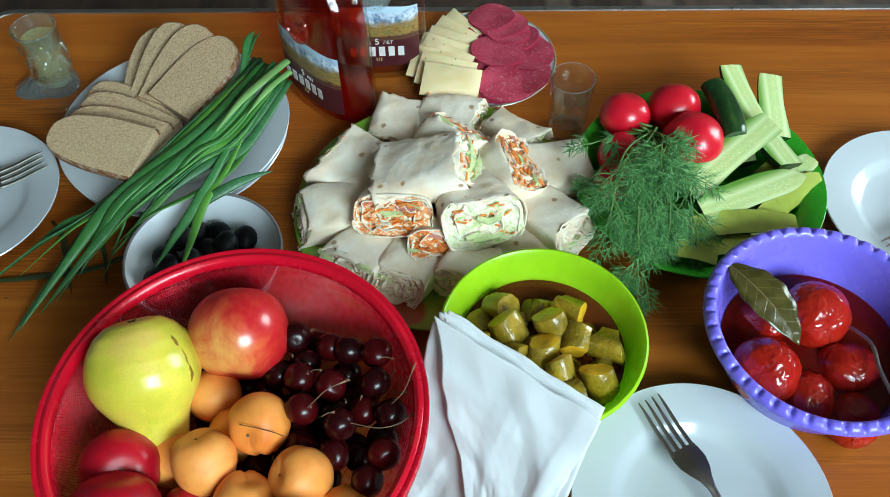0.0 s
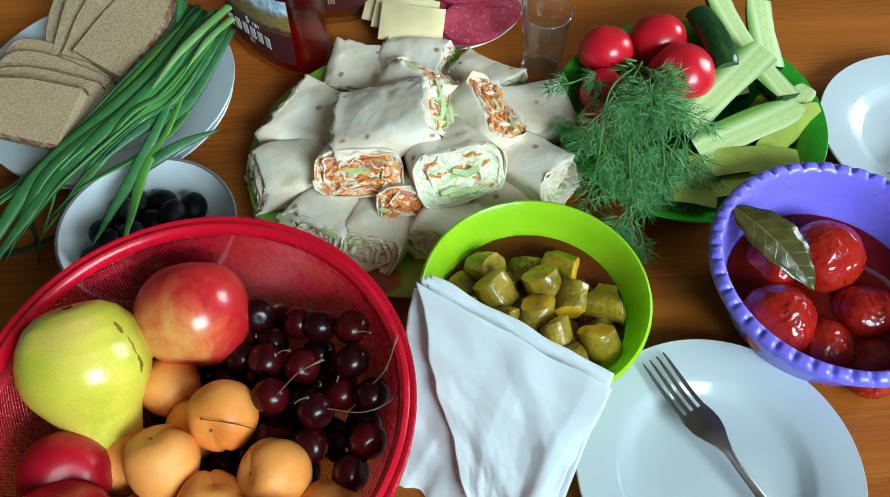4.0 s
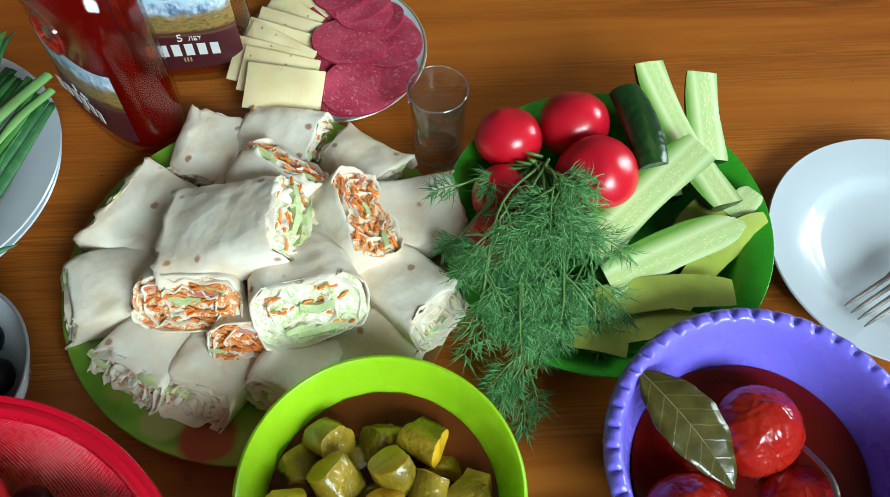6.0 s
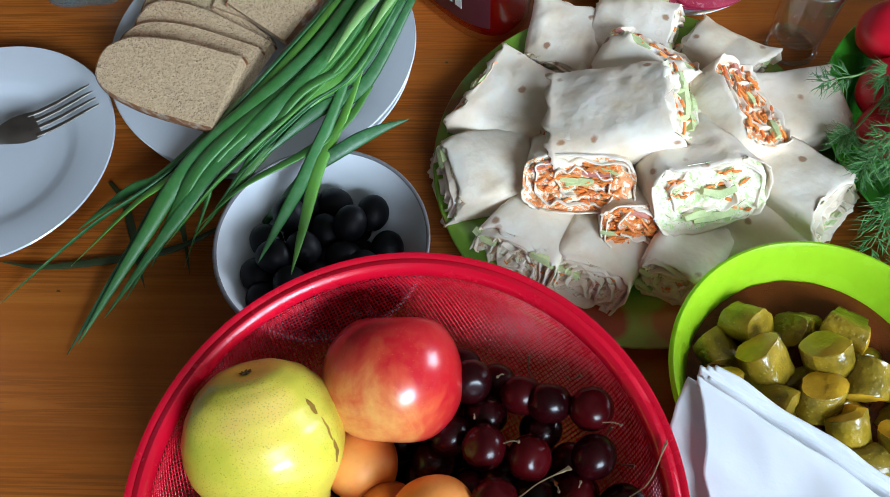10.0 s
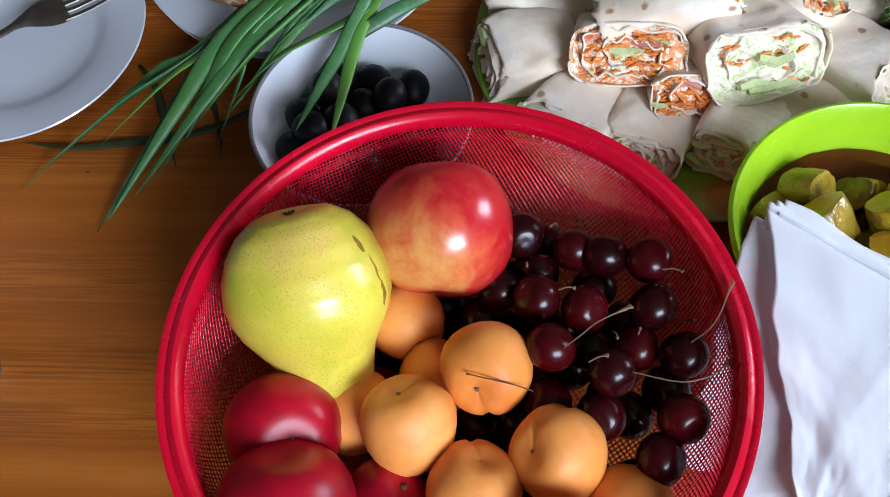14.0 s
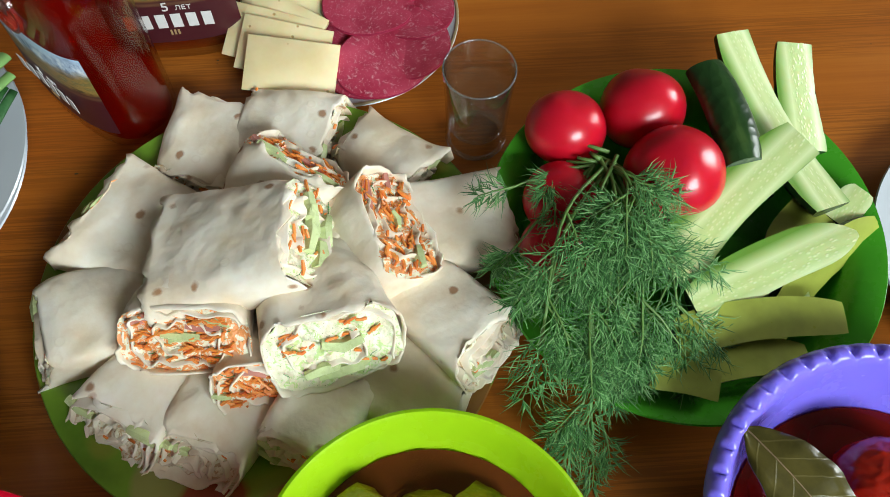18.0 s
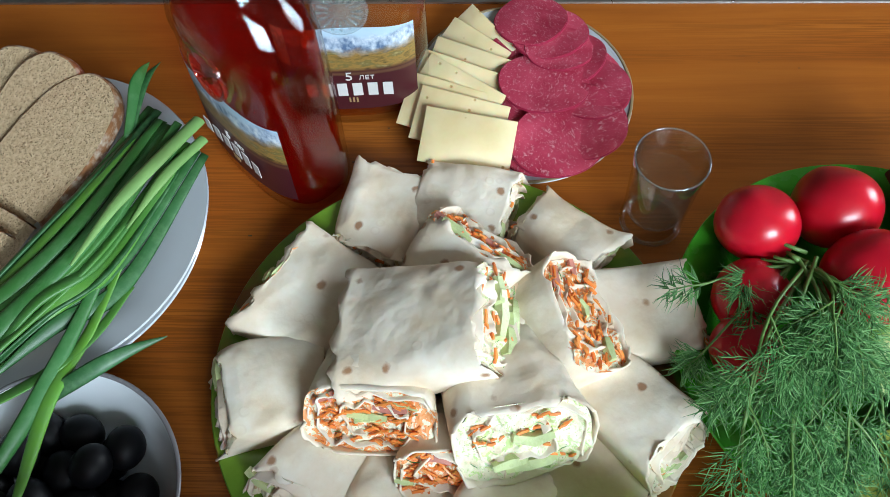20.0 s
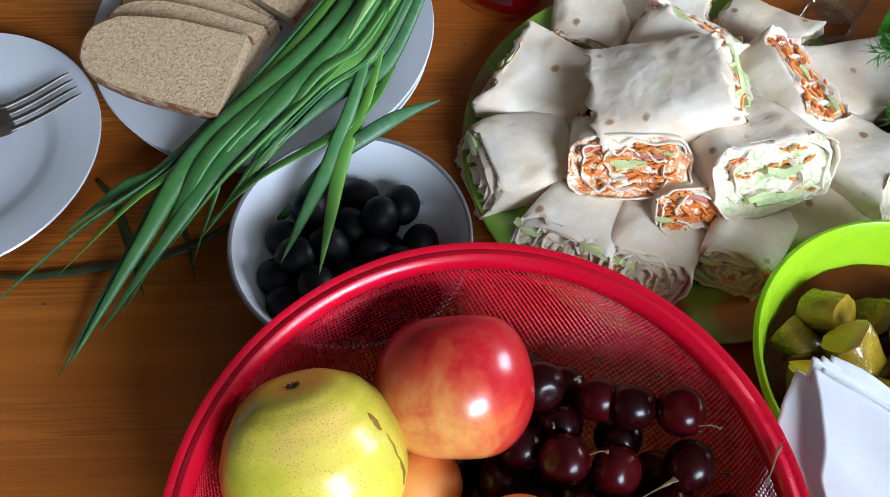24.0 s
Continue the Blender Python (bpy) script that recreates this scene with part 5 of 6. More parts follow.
for row in (
    # resting on the plate
    (-0.1170, 0.5100, 0.0195, 197, 4, 4, 0.060, 0.058, 0.030, FILL_CREAM, PALE_MIX, CUT_LAYERS, 0.25),
    (-0.0950, 0.5690, 0.0195, 154, 2, 4, 0.064, 0.076, 0.027, FILL_CARROT, RED_MIX, CUT_RED, 0.2),
    (-0.0570, 0.6280, 0.0150, 254, 5, 2, 0.062, 0.057, 0.024, FILL_CREAM, PALE_MIX, WHITE_TOP, 0.1),
    (-0.0030, 0.6360, 0.0160, -15, 4, -4, 0.060, 0.058, 0.024, FILL_CREAM, PALE_MIX, WHITE_TOP, 0.2),
    (0.0570, 0.6080, 0.0175, -44, 4, -6, 0.057, 0.048, 0.028, FILL_CREAM, PALE_MIX, WHITE_TOP, 0.0),
    (0.1010, 0.5560, 0.0290, 8, -1, 2, 0.060, 0.058, 0.024, FILL_CREAM, PALE_MIX, WHITE_TOP, 0.0),
    (0.0920, 0.4940, 0.0290, -47, 8, 2, 0.062, 0.050, 0.030, FILL_CREAM, PALE_MIX, CUT_LAYERS, 0.3),
    (0.0680, 0.4600, 0.0150, -20, 0, -4, 0.062, 0.052, 0.022, FILL_CREAM, PALE_MIX, WHITE_TOP, 0.0),
    (0.0130, 0.4420, 0.0210, -125, 10, 0, 0.048, 0.046, 0.030, FILL_CREAM, PALE_MIX, CUT_LAYERS, 0.1),
    (-0.0400, 0.4460, 0.0170, -122, 12, 0, 0.054, 0.056, 0.024, FILL_CREAM, PALE_MIX, CUT_LAYERS, 0.7),
    (-0.0850, 0.4610, 0.0175, -126, 10, 0, 0.048, 0.056, 0.024, FILL_CREAM, PALE_MIX, CUT_LAYERS, 0.7),
    (-0.0100, 0.4760, 0.0250, -98, 32, 0, 0.045, 0.062, 0.030, FILL_CARROT, RED_MIX, CUT_RED, 0.2),
    # leaning on those
    (-0.0060, 0.5840, 0.0325, 49, 33, 0, 0.046, 0.066, 0.026, FILL_CARROT, RED_MIX, CUT_RED, 0.35),
    (0.0480, 0.5430, 0.0350, 15, 44, 0, 0.048, 0.078, 0.036, FILL_CARROT, RED_MIX, CUT_RED, 0.35),
    (-0.0540, 0.5000, 0.0340, -93, 40, 0, 0.046, 0.068, 0.038, FILL_CARROT, RED_MIX, CUT_RED, 0.15),
    (0.0200, 0.5000, 0.0410, -76, 24, 2, 0.066, 0.071, 0.042, FILL_CUCUMBER, GREEN_MIX, CUT_GREEN, 0.3),
    (-0.0230, 0.5370, 0.0520, 3, 14, -9, 0.080, 0.077, 0.034, FILL_CUCUMBER, GREEN_MIX, CUT_GREEN, 0.5),
):
    wrap(*row, {CUT_RED: 3.6, CUT_GREEN: 3.6, CUT_LAYERS: 4.6, WHITE_TOP: 5.5}[row[-2]], {CUT_RED: 1.7, CUT_GREEN: 1.2, CUT_LAYERS: 3.6, WHITE_TOP: 2.5}[row[-2]])

# ---- vegetable plate ----
VP = (0.2326, 0.5383)
veg = thing("vegetable_plate", pose(*VP, 0), "bright green plastic plate of tomatoes, cucumbers and dill", "plate")
profile = [(0.0005, 0.005), (0.078, 0.005), (0.086, 0.008), (0.094, 0.022), (0.099, 0.031), (0.106, 0.036), (0.1155, 0.0395), (0.1173, 0.0400), (0.1180, 0.0388), (0.1165, 0.0375), (0.106, 0.0338), (0.0975, 0.029), (0.0925, 0.020), (0.085, 0.004), (0.078, 0.0), (0.074, 0.0), (0.072, 0.003), (0.0005, 0.003)]
part("dish", Mesh().lathe(profile, 112), GREEN_PLASTIC, veg, sharp=60)
for x, y, z, r, turn in ((0.1683, 0.6039, 0.0540, 0.0245, (160, 10, 0)), (0.2182, 0.6170, 0.0510, 0.0270, (150, 25, 40)), (0.2270, 0.5659, 0.0570, 0.0292, (190, -25, 10)), (0.1600, 0.5600, 0.0460, 0.0225, (170, -30, 70)), (0.1540, 0.5290, 0.0430, 0.0205, (175, 15, 120))):
    k = thing("tomato", pose(x, y, z, *turn), "ripe glossy red tomato on the green plate", "tomato", "tomatoes on the green plate")
    part("body", ball(r, r * 0.98, r * 0.94, 36, 24, 0.05, 40, x * 77, 0.004), TOMATO, k, sharp=0)
    part("stem_scar", Mesh().tube([(0, 0, r * 0.75), (0, 0, r * 0.86), (0, 0, r * 0.872)], [0.003, 0.0026, 0.001], 9), DILL_STEM, k)


def cucumber(a, b, width, roll, label, bow=0.0, taper=0.5, depth=0.8, bend=0.0):
    """A lengthwise cut cucumber piece from a to b: flat pale flesh and rounded dark skin."""
    a, b = Vector(a), Vector(b)
    d = b - a
    m = Matrix.Translation((a + b) / 2) @ d.to_track_quat("X", "Z").to_matrix().to_4x4() @ pose(0, 0, 0, roll, 0, 0)
    k = thing("cucumber_slice", m, label, "cucumber", "cucumber slices on the green plate")
    n, w, length = 22, width / 2, d.length
    flesh, skin = [], []
    for i in range(n + 1):
        t = -1 + 2 * i / n
        s = (1 - abs(t) ** 5 * (taper if t > 0 else 0.15)) * (1 - 0.06 * t)
        x, z0, y0 = t * length / 2, bow * (t * t - 0.4), bend * (1 - t * t)
        flesh.append([(x, y0 + w * s * q, z0 + 0.0006 * (1 - q * q) + 0.0004 * wave((x, q * w, 0), 240, length * 900)) for q in (-1, -0.97, -0.7, -0.35, 0, 0.35, 0.7, 0.97, 1)])
        skin.append([(x, y0 + w * s * math.cos(g), z0 - w * s * depth * math.sin(g)) for g in [math.pi * j / 14 for j in range(15)]])
    part("flesh", Mesh().grid(flesh), PEEL if "peel" in label else FLESH, k, "pale green seeded flesh", sharp=0)
    hull = Mesh().grid(skin)
    for row in (skin[0], skin[-1]):
        hull.add(row, [tuple(range(len(row)))])
    part("skin", hull, SKIN, k, "dark green skin")
    return k


PALE = "lengthwise cut cucumber with pale seeded flesh"
for a, b, w, roll, label, bow, taper in (
    ((0.316, 0.540, 0.052), (0.277, 0.658, 0.068), 0.031, 16, PALE, 0.004, 0.08),
    ((0.318, 0.585, 0.044), (0.320, 0.655, 0.060), 0.028, 14, PALE, 0.0, 0.06),
    ((0.266, 0.566, 0.062), (0.256, 0.634, 0.066), 0.026, 172, "cucumber half turned dark green skin up", 0.0, 0.05),
    ((0.214, 0.505, 0.052), (0.301, 0.578, 0.068), 0.032, 14, PALE, 0.008, 0.15),
    ((0.224, 0.482, 0.052), (0.321, 0.519, 0.060), 0.028, 16, "pale cut cucumber wedge tapering to a point", 0.004, 0.85),
    ((0.270, 0.472, 0.029), (0.345, 0.536, 0.039), 0.028, 50, "cut cucumber turned to show yellow-green peel", 0.006, 0.5),
    ((0.212, 0.468, 0.050), (0.308, 0.474, 0.048), 0.023, 14, "cucumber strip with smooth yellow-green peel", 0.0, 0.2),
    ((0.214, 0.450, 0.044), (0.285, 0.455, 0.042), 0.022, -4, "cucumber strip with yellow-green peel at the plate rim", 0.0, 0.3),
    ((0.196, 0.450, 0.046), (0.232, 0.440, 0.044), 0.018, 10, "short cucumber piece with yellow-green peel", 0.0, 0.1),
    ((0.286, 0.518, 0.040), (0.322, 0.552, 0.045), 0.028, 10, "cut cucumber piece with yellow-green peel", 0.0, 0.2),
    ((0.322, 0.535, 0.043), (0.341, 0.553, 0.048), 0.020, 6, PALE, 0.0, 0.3),
    ((0.246, 0.494, 0.030), (0.300, 0.500, 0.030), 0.026, 0, PALE, 0.0, 0.3),
    ((0.282, 0.560, 0.034), (0.286, 0.630, 0.046), 0.024, -30, PALE, 0.0, 0.2),
):
    cucumber(a, b, w, roll, label, bow, taper, bend=0.05 * (Vector(b) - Vector(a)).length)

# ---- dill ----
dill = thing("dill_bunch", pose(0.178, 0.581, 0.055), "fresh feathery green dill bunch draped over the plate", "dill")
stems, fronds = Mesh(), Mesh()


def near(p, q):
    return Vector(p) + Vector((rng.uniform(-q, q), rng.uniform(-q, q), rng.uniform(-q, q) * 0.6))


def needle(mesh, p, d, length, r):
    side = d.cross(Vector((0, 0, 1)))
    side = side.normalized() * r if side.length > 1e-4 else Vector((r, 0, 0))
    up = side.cross(d).normalized() * r
    q = p + d * length + near((0, 0, 0), length * 0.26)
    mid = p + d * length * 0.55 + up * 0.6
    mesh.add((p - side, p + side, p + up, mid - side * 0.7, mid + side * 0.7, mid + up * 0.8, q), ((0, 1, 4, 3), (1, 2, 5, 4), (2, 0, 3, 5), (3, 4, 6), (4, 5, 6), (5, 3, 6)))


def frond(p, d, length, droop, spread=0.5):
    """One feathery leaf: a drooping rib with pairs of branchlets that fork into fine needles."""
    d = d.normalized()
    pts, c = [], Vector(p)
    for i in range(11):
        pts.append(c.copy())
        d = (d + Vector((rng.uniform(-0.09, 0.09), rng.uniform(-0.09, 0.09), -droop))).normalized()
        c = c + d * length / 10
        c.z = max(c.z, 0.003)
    stems.tube(pts, [0.0008 - 0.00005 * i for i in range(11)], 5, cap=False)
    for i in range(2, 11, 1 if rng.random() < 0.35 else 2):
        ax = (pts[i] - pts[i - 1]).normalized()
        side = ax.cross(Vector((rng.uniform(-0.25, 0.25), rng.uniform(-0.25, 0.25), 1))).normalized()
        reach = length * spread * (1 - 0.068 * i) * rng.uniform(0.7, 1.15)
        for s in (-1, 1):
            bd = (ax * 0.9 + side * s + Vector((0, 0, rng.uniform(-0.2, 0.35)))).normalized()
            q = pts[i].copy()
            for j in range(4):
                needle(fronds, q, bd, reach / 4 * 1.15, 0.00040)
                q = q + bd * reach / 4
                q.z = max(q.z, 0.002)
                bd = (bd + Vector((rng.uniform(-0.15, 0.15), rng.uniform(-0.15, 0.15), rng.uniform(-0.2, 0.1)))).normalized()
                for u in (-1, 1):
                    nd = (bd * rng.uniform(0.9, 1.7) + bd.cross(Vector((rng.uniform(-0.8, 0.8), rng.uniform(-0.8, 0.8), 1))).normalized() * u * 0.7 + Vector((0, 0, rng.uniform(-0.25, 0.3)))).normalized()
                    needle(fronds, q, nd, rng.uniform(0.005, 0.0150), 0.00034)


def sprig(points, leaves, length, droop, spread=0.5):
    """A thin stem through points with fronds along its outer half."""
    line = spline(points, 12)
    stems.tube(line, [0.0013 - 0.00006 * i for i in range(12)], 5, cap=False)
    for k in range(leaves):
        i = min(10, 5 + int(6 * k / max(1, leaves - 1))) if leaves > 1 else 10
        ax = line[i + 1] - line[i]
        out = ax.cross(Vector((0, 0, 1))).normalized() * (ax.length * (0.8 if k % 2 else -0.8) * (k < leaves - 1))
        frond(line[i], ax + out + Vector((0, 0, ax.length * 0.3)), length * rng.uniform(0.8, 1.15), droop, spread)


for i in range(9):
    u = (i % 5) / 4 + rng.uniform(-0.05, 0.05)
    tip = Vector((0.140 + 0.072 * u, 0.455 + rng.uniform(-0.012, 0.022), rng.uniform(0.046, 0.064)))
    mid = Vector((0.182 + (u - 0.5) * 0.052, 0.522 + rng.uniform(-0.012, 0.012), rng.uniform(0.066, 0.082)))
    sprig([near((0.188, 0.570, 0.064), 0.006), mid, tip], 4, 0.036, 0.06)
for tip in ((0.205, 0.535, 0.074), (0.212, 0.512, 0.070), (0.198, 0.520, 0.080), (0.188, 0.530, 0.082), (0.176, 0.520, 0.078)):
    sprig([near((0.190, 0.568, 0.064), 0.004), near((0.196, 0.552, 0.076), 0.004), tip], 3, 0.030, 0.08)
for tip in ((0.128, 0.560, 0.060), (0.124, 0.520, 0.052), (0.132, 0.500, 0.046)):
    sprig([(0.180, 0.572, 0.062), (Vector((0.180, 0.572, 0.064)) + Vector(tip)) / 2 + Vector((0, 0.002, 0.002)), tip], 2, 0.022, 0.05, 0.5)
for tip in ((0.164, 0.412, 0.012), (0.152, 0.420, 0.022), (0.172, 0.420, 0.020)):
    sprig([(0.166, 0.495, 0.070), (0.164, 0.455, 0.048), tip], 3, 0.026, 0.05, 0.4)
for k in range(6):
    a = near((0.186, 0.574, 0.064), 0.006)
    stems.tube([a, a + Vector((rng.uniform(-0.022, -0.004), rng.uniform(0.004, 0.014), rng.uniform(-0.006, 0.002)))], [0.0013, 0.0010], 7)
inv = Matrix.Translation((-0.178, -0.581, -0.055))
tagged(part("stem_tangle", stems, DILL_STEM, dill, m=inv, sharp=0), kind="stuff")
tagged(part("fronds", fronds, DILL, dill, "fine feathery dill leaves", m=inv, sharp=0), kind="stuff")

# ---- bread plates ----
BP = (-0.285, 0.6191)
plate(*BP, 0.1130, 0.0205, "white plate under another, holding bread and onions", 0.074)
plate(BP[0] - 0.001, BP[1] + 0.003, 0.1165, 0.0265 - 0.0045, "white plate with sliced rye bread and green onions", 0.074, None, "bread_plate", 0.0062)


def bread_slice(m, length, width, thick, label):
    """A half slice of round-topped rye bread lying flat: local x from the cut to the rounded end."""
    k = thing("bread_slice", m, label, "bread", "rye bread slices on the plate")
    seed = rng.uniform(0, 60)
    outline = []
    for i in range(41):
        a = -math.pi / 2 + math.pi * i / 40
        c, s = math.cos(a), math.sin(a)
        r = 1 + 0.02 * wave((c, s, 0), 2.0, seed)
        outline.append((length * (0.30 + 0.70 * abs(c) ** 0.85) * r if 0 < i < 40 else length * 0.30, width / 2 * math.copysign(abs(s) ** 0.72, s) * r))
    outline = [(0.0, -width / 2)] + [(length * 0.15, -width / 2)] + outline + [(length * 0.15, width / 2)] + [(0.0, width / 2)]

    def ring(inset, z):
        cx = length * 0.45
        return [(cx + (x - cx) * (1 - inset), y * (1 - inset), z + 0.0006 * wave((cx + (x - cx) * (1 - inset), y * (1 - inset), z), 90, seed)) for x, y in outline]

    crumb = Mesh()
    for z, flip in ((thick / 2, False), (-thick / 2, True)):
        rows = [ring(q, z) for q in (0.035, 0.25, 0.5, 0.75, 0.995)]
        crumb.grid(rows[::-1] if flip else rows, True)
    a, b = ring(0.035, thick / 2), ring(0.035, -thick / 2)
    crumb.add([a[-1], a[0], b[0], b[-1]], [(0, 1, 2, 3)])
    part("crumb", crumb, CRUMB, k, "porous grey-brown crumb", sharp=35)
    rows = [ring(0.035, -thick / 2), ring(0.02, -thick / 2), ring(0.0, -thick * 0.36), ring(-0.004, 0), ring(0.0, thick * 0.36), ring(0.02, thick / 2), ring(0.035, thick / 2 + 0.0002)]
    part("crust", Mesh().grid(rows), CRUST, k, "floured brown crust")
    return k


def place_slice(cut, tip, edge, length, width):
    """A slice from the middle of its cut edge towards its rounded tip; edge: the way along the cut."""
    cut, tip = Vector(cut), Vector(tip)
    x = (tip - cut).normalized()
    z = x.cross(Vector(edge)).normalized()
    z = z if z.z > 0 else -z
    m = Matrix((x, z.cross(x), z)).transposed().to_4x4()
    m.translation = cut
    bread_slice(m, length, width, 0.0115, "half slice of grey rye bread with floured crust")


for cut, tip in (((-0.2925, 0.5505, 0.0565), (-0.394, 0.5820, 0.0580)), ((-0.2870, 0.5690, 0.0450), (-0.390, 0.6080, 0.0485)), ((-0.2850, 0.5830, 0.0365), (-0.381, 0.6360, 0.0460)), ((-0.2920, 0.5950, 0.0300), (-0.382, 0.6620, 0.0420))):
    place_slice(cut, tip, (0.010, 0.056, 0.010), 0.103, 0.058)
for cut, tip in (((-0.2850, 0.6200, 0.0480), (-0.2320, 0.6920, 0.0720)), ((-0.2950, 0.6300, 0.0420), (-0.2620, 0.7090, 0.0750)), ((-0.3060, 0.6360, 0.0370), (-0.2900, 0.7150, 0.0680)), ((-0.3150, 0.6400, 0.0300), (-0.3140, 0.7190, 0.0520))):
    place_slice(cut, tip, (0.052, -0.025, -0.004), 0.096, 0.058)

# ---- green onions ----
def onion(points, r, label="long green onion leaf from the bunch", material=ONION):
    line = spline(points, 30)
    radii = [r * (0.48 + 0.52 * min(1, 2.4 * i / 29)) * (1 - 0.95 * max(0, (i / 29 - 0.5) / 0.5) ** 1.6) for i in range(30)]
    k = thing("onion_leaf", Matrix.Translation(line[0]), label, "onion leaf", "green onion leaves")
    part("blade", Mesh().tube([p - line[0] for p in line], radii, 10, rng.uniform(0.22, 0.42), True, rng.uniform(-1.2, 1.2), rng.uniform(-0.6, 0.6)), material, k, sharp=0)
    return k


def jitter(q):
    return Vector((rng.uniform(-q, q), rng.uniform(-q, q), rng.uniform(-q, q) * 0.6))


# each: where along the cut ends it starts (0 to 1), where it crosses the plate rim, and its tip
for u, v, tip, r in (
    (0.00, 0.00, (-0.404, 0.471, 0.010), 0.0044), (0.05, 0.05, (-0.453, 0.411, 0.003), 0.0048), 
    (0.16, 0.10, (-0.391, 0.380, 0.004), 0.0052), (0.22, 0.25, (-0.344, 0.439, 0.012), 0.0046), (0.28, 0.20, (-0.385, 0.386, 0.010), 0.0056),
    (0.34, 0.35, (-0.360, 0.415, 0.012), 0.0058), (0.46, 0.45, (-0.372, 0.402, 0.008), 0.0060),
    (0.52, 0.42, (-0.322, 0.440, 0.010), 0.0052), (0.64, 0.52, (-0.300, 0.470, 0.036), 0.0056),
    (0.70, 0.66, (-0.315, 0.455, 0.026), 0.0060), (0.76, 0.64, (-0.285, 0.486, 0.050), 0.0052), 
    (0.88, 0.76, (-0.262, 0.500, 0.058), 0.0050),
    (0.13, 0.16, (-0.402, 0.440, 0.012), 0.0046), (0.60, 0.60, (-0.330, 0.445, 0.030), 0.0054),
    (0.72, 0.72, (-0.275, 0.492, 0.060), 0.0050), (0.50, 0.48, (-0.330, 0.460, 0.038), 0.0052)):
    start = Vector((-0.205, 0.684, 0.060)).lerp(Vector((-0.162, 0.640, 0.057)), u) + Vector((0, 0, 0.010 * math.sin(math.pi * u))) + jitter(0.004)
    cross = Vector((-0.253, 0.590, 0.062)).lerp(Vector((-0.190, 0.560, 0.050)), u) + Vector((0, 0, 0.014 * math.sin(math.pi * u))) + jitter(0.004)
    knee = Vector((-0.330, 0.505, 0.040)).lerp(Vector((-0.238, 0.500, 0.058)), v) + Vector((0, 0, 0.010 * math.sin(math.pi * v))) + jitter(0.003)
    tip = Vector(tip) + jitter(0.002)
    tip.z = max(tip.z, 0.003)
    low = (knee + tip) / 2 + Vector((0.004, 0.004, 0.006))
    onion([start, cross, knee, low, tip] if (tip - knee).length > 0.075 else [start, cross, (cross + knee) / 2 + Vector((0, 0, 0.004)), tip], r * rng.uniform(0.9, 1.35))
for points in (
    [(-0.200, 0.585, 0.060), (-0.212, 0.530, 0.060), (-0.224, 0.492, 0.062), (-0.232, 0.452, 0.054), (-0.238, 0.418, 0.048)],
    [(-0.206, 0.590, 0.062), (-0.218, 0.532, 0.064), (-0.232, 0.485, 0.062), (-0.246, 0.452, 0.058), (-0.259, 0.424, 0.052)],
    [(-0.268, 0.470, 0.020), (-0.234, 0.488, 0.054), (-0.205, 0.505, 0.064), (-0.186, 0.517, 0.064), (-0.167, 0.526, 0.063)],
    [(-0.196, 0.560, 0.055), (-0.210, 0.526, 0.060), (-0.235, 0.500, 0.062), (-0.275, 0.476, 0.058), (-0.310, 0.455, 0.036)],
    [(-0.214, 0.665, 0.060), (-0.213, 0.680, 0.064), (-0.211, 0.694, 0.067), (-0.207, 0.706, 0.068), (-0.202, 0.716, 0.067)],
    [(-0.216, 0.660, 0.060), (-0.214, 0.680, 0.066), (-0.213, 0.694, 0.070), (-0.211, 0.704, 0.071), (-0.208, 0.713, 0.070)],
):
    onion(points, 0.0048)
for points in (
    [(-0.300, 0.478, 0.004), (-0.335, 0.458, 0.004), (-0.380, 0.449, 0.004), (-0.425, 0.444, 0.004), (-0.462, 0.449, 0.003)],
    [(-0.392, 0.514, 0.003), (-0.378, 0.497, 0.004), (-0.366, 0.470, 0.004), (-0.358, 0.448, 0.004), (-0.350, 0.428, 0.003)],
    [(-0.352, 0.520, 0.003), (-0.347, 0.505, 0.004), (-0.338, 0.488, 0.004), (-0.330, 0.472, 0.004), (-0.320, 0.438, 0.003)],
):
    onion(points, 0.0030, "dark wilted onion leaf lying on the table", ONION_DARK)
for points, r in (
    ([(-0.169, 0.667, 0.070), (-0.185, 0.633, 0.078), (-0.205, 0.598, 0.080), (-0.222, 0.561, 0.079)], 0.0044),
    ([(-0.165, 0.655, 0.067), (-0.183, 0.625, 0.071), (-0.198, 0.588, 0.073)], 0.0036),
):
    line = spline(points, 16)
    k = thing("onion_stalk", Matrix.Translation(line[0]), "pale green cut onion stalk on the bunch", "onion stalk", "green onion leaves")
    part("stalk", Mesh().tube([v - line[0] for v in line], [r * (1 - 0.8 * max(0.0, i / 15 - 0.55) / 0.45) for i in range(16)], 10, 0.6), ONION_CUT, k, sharp=50)

# ---- bottles ----
def section(half_w, half_d, z, n=64, power=2.6, a0=0.0, a1=2 * math.pi, closed=True):
    out = []
    for i in range(n if closed else n + 1):
        x, y = superellipse(a0 + (a1 - a0) * i / n, half_w, half_d, power)
        out.append((x, y, z))
    return out


BODY = ((0.0, 0.90), (0.0015, 0.955), (0.006, 0.99), (0.02, 1.0), (0.10, 1.0), (0.118, 0.985), (0.132, 0.93), (0.146, 0.82), (0.158, 0.66), (0.168, 0.48), (0.177, 0.345), (0.19, 0.29), (0.225, 0.275), (0.226, 0.315), (0.236, 0.315), (0.238, 0.28))


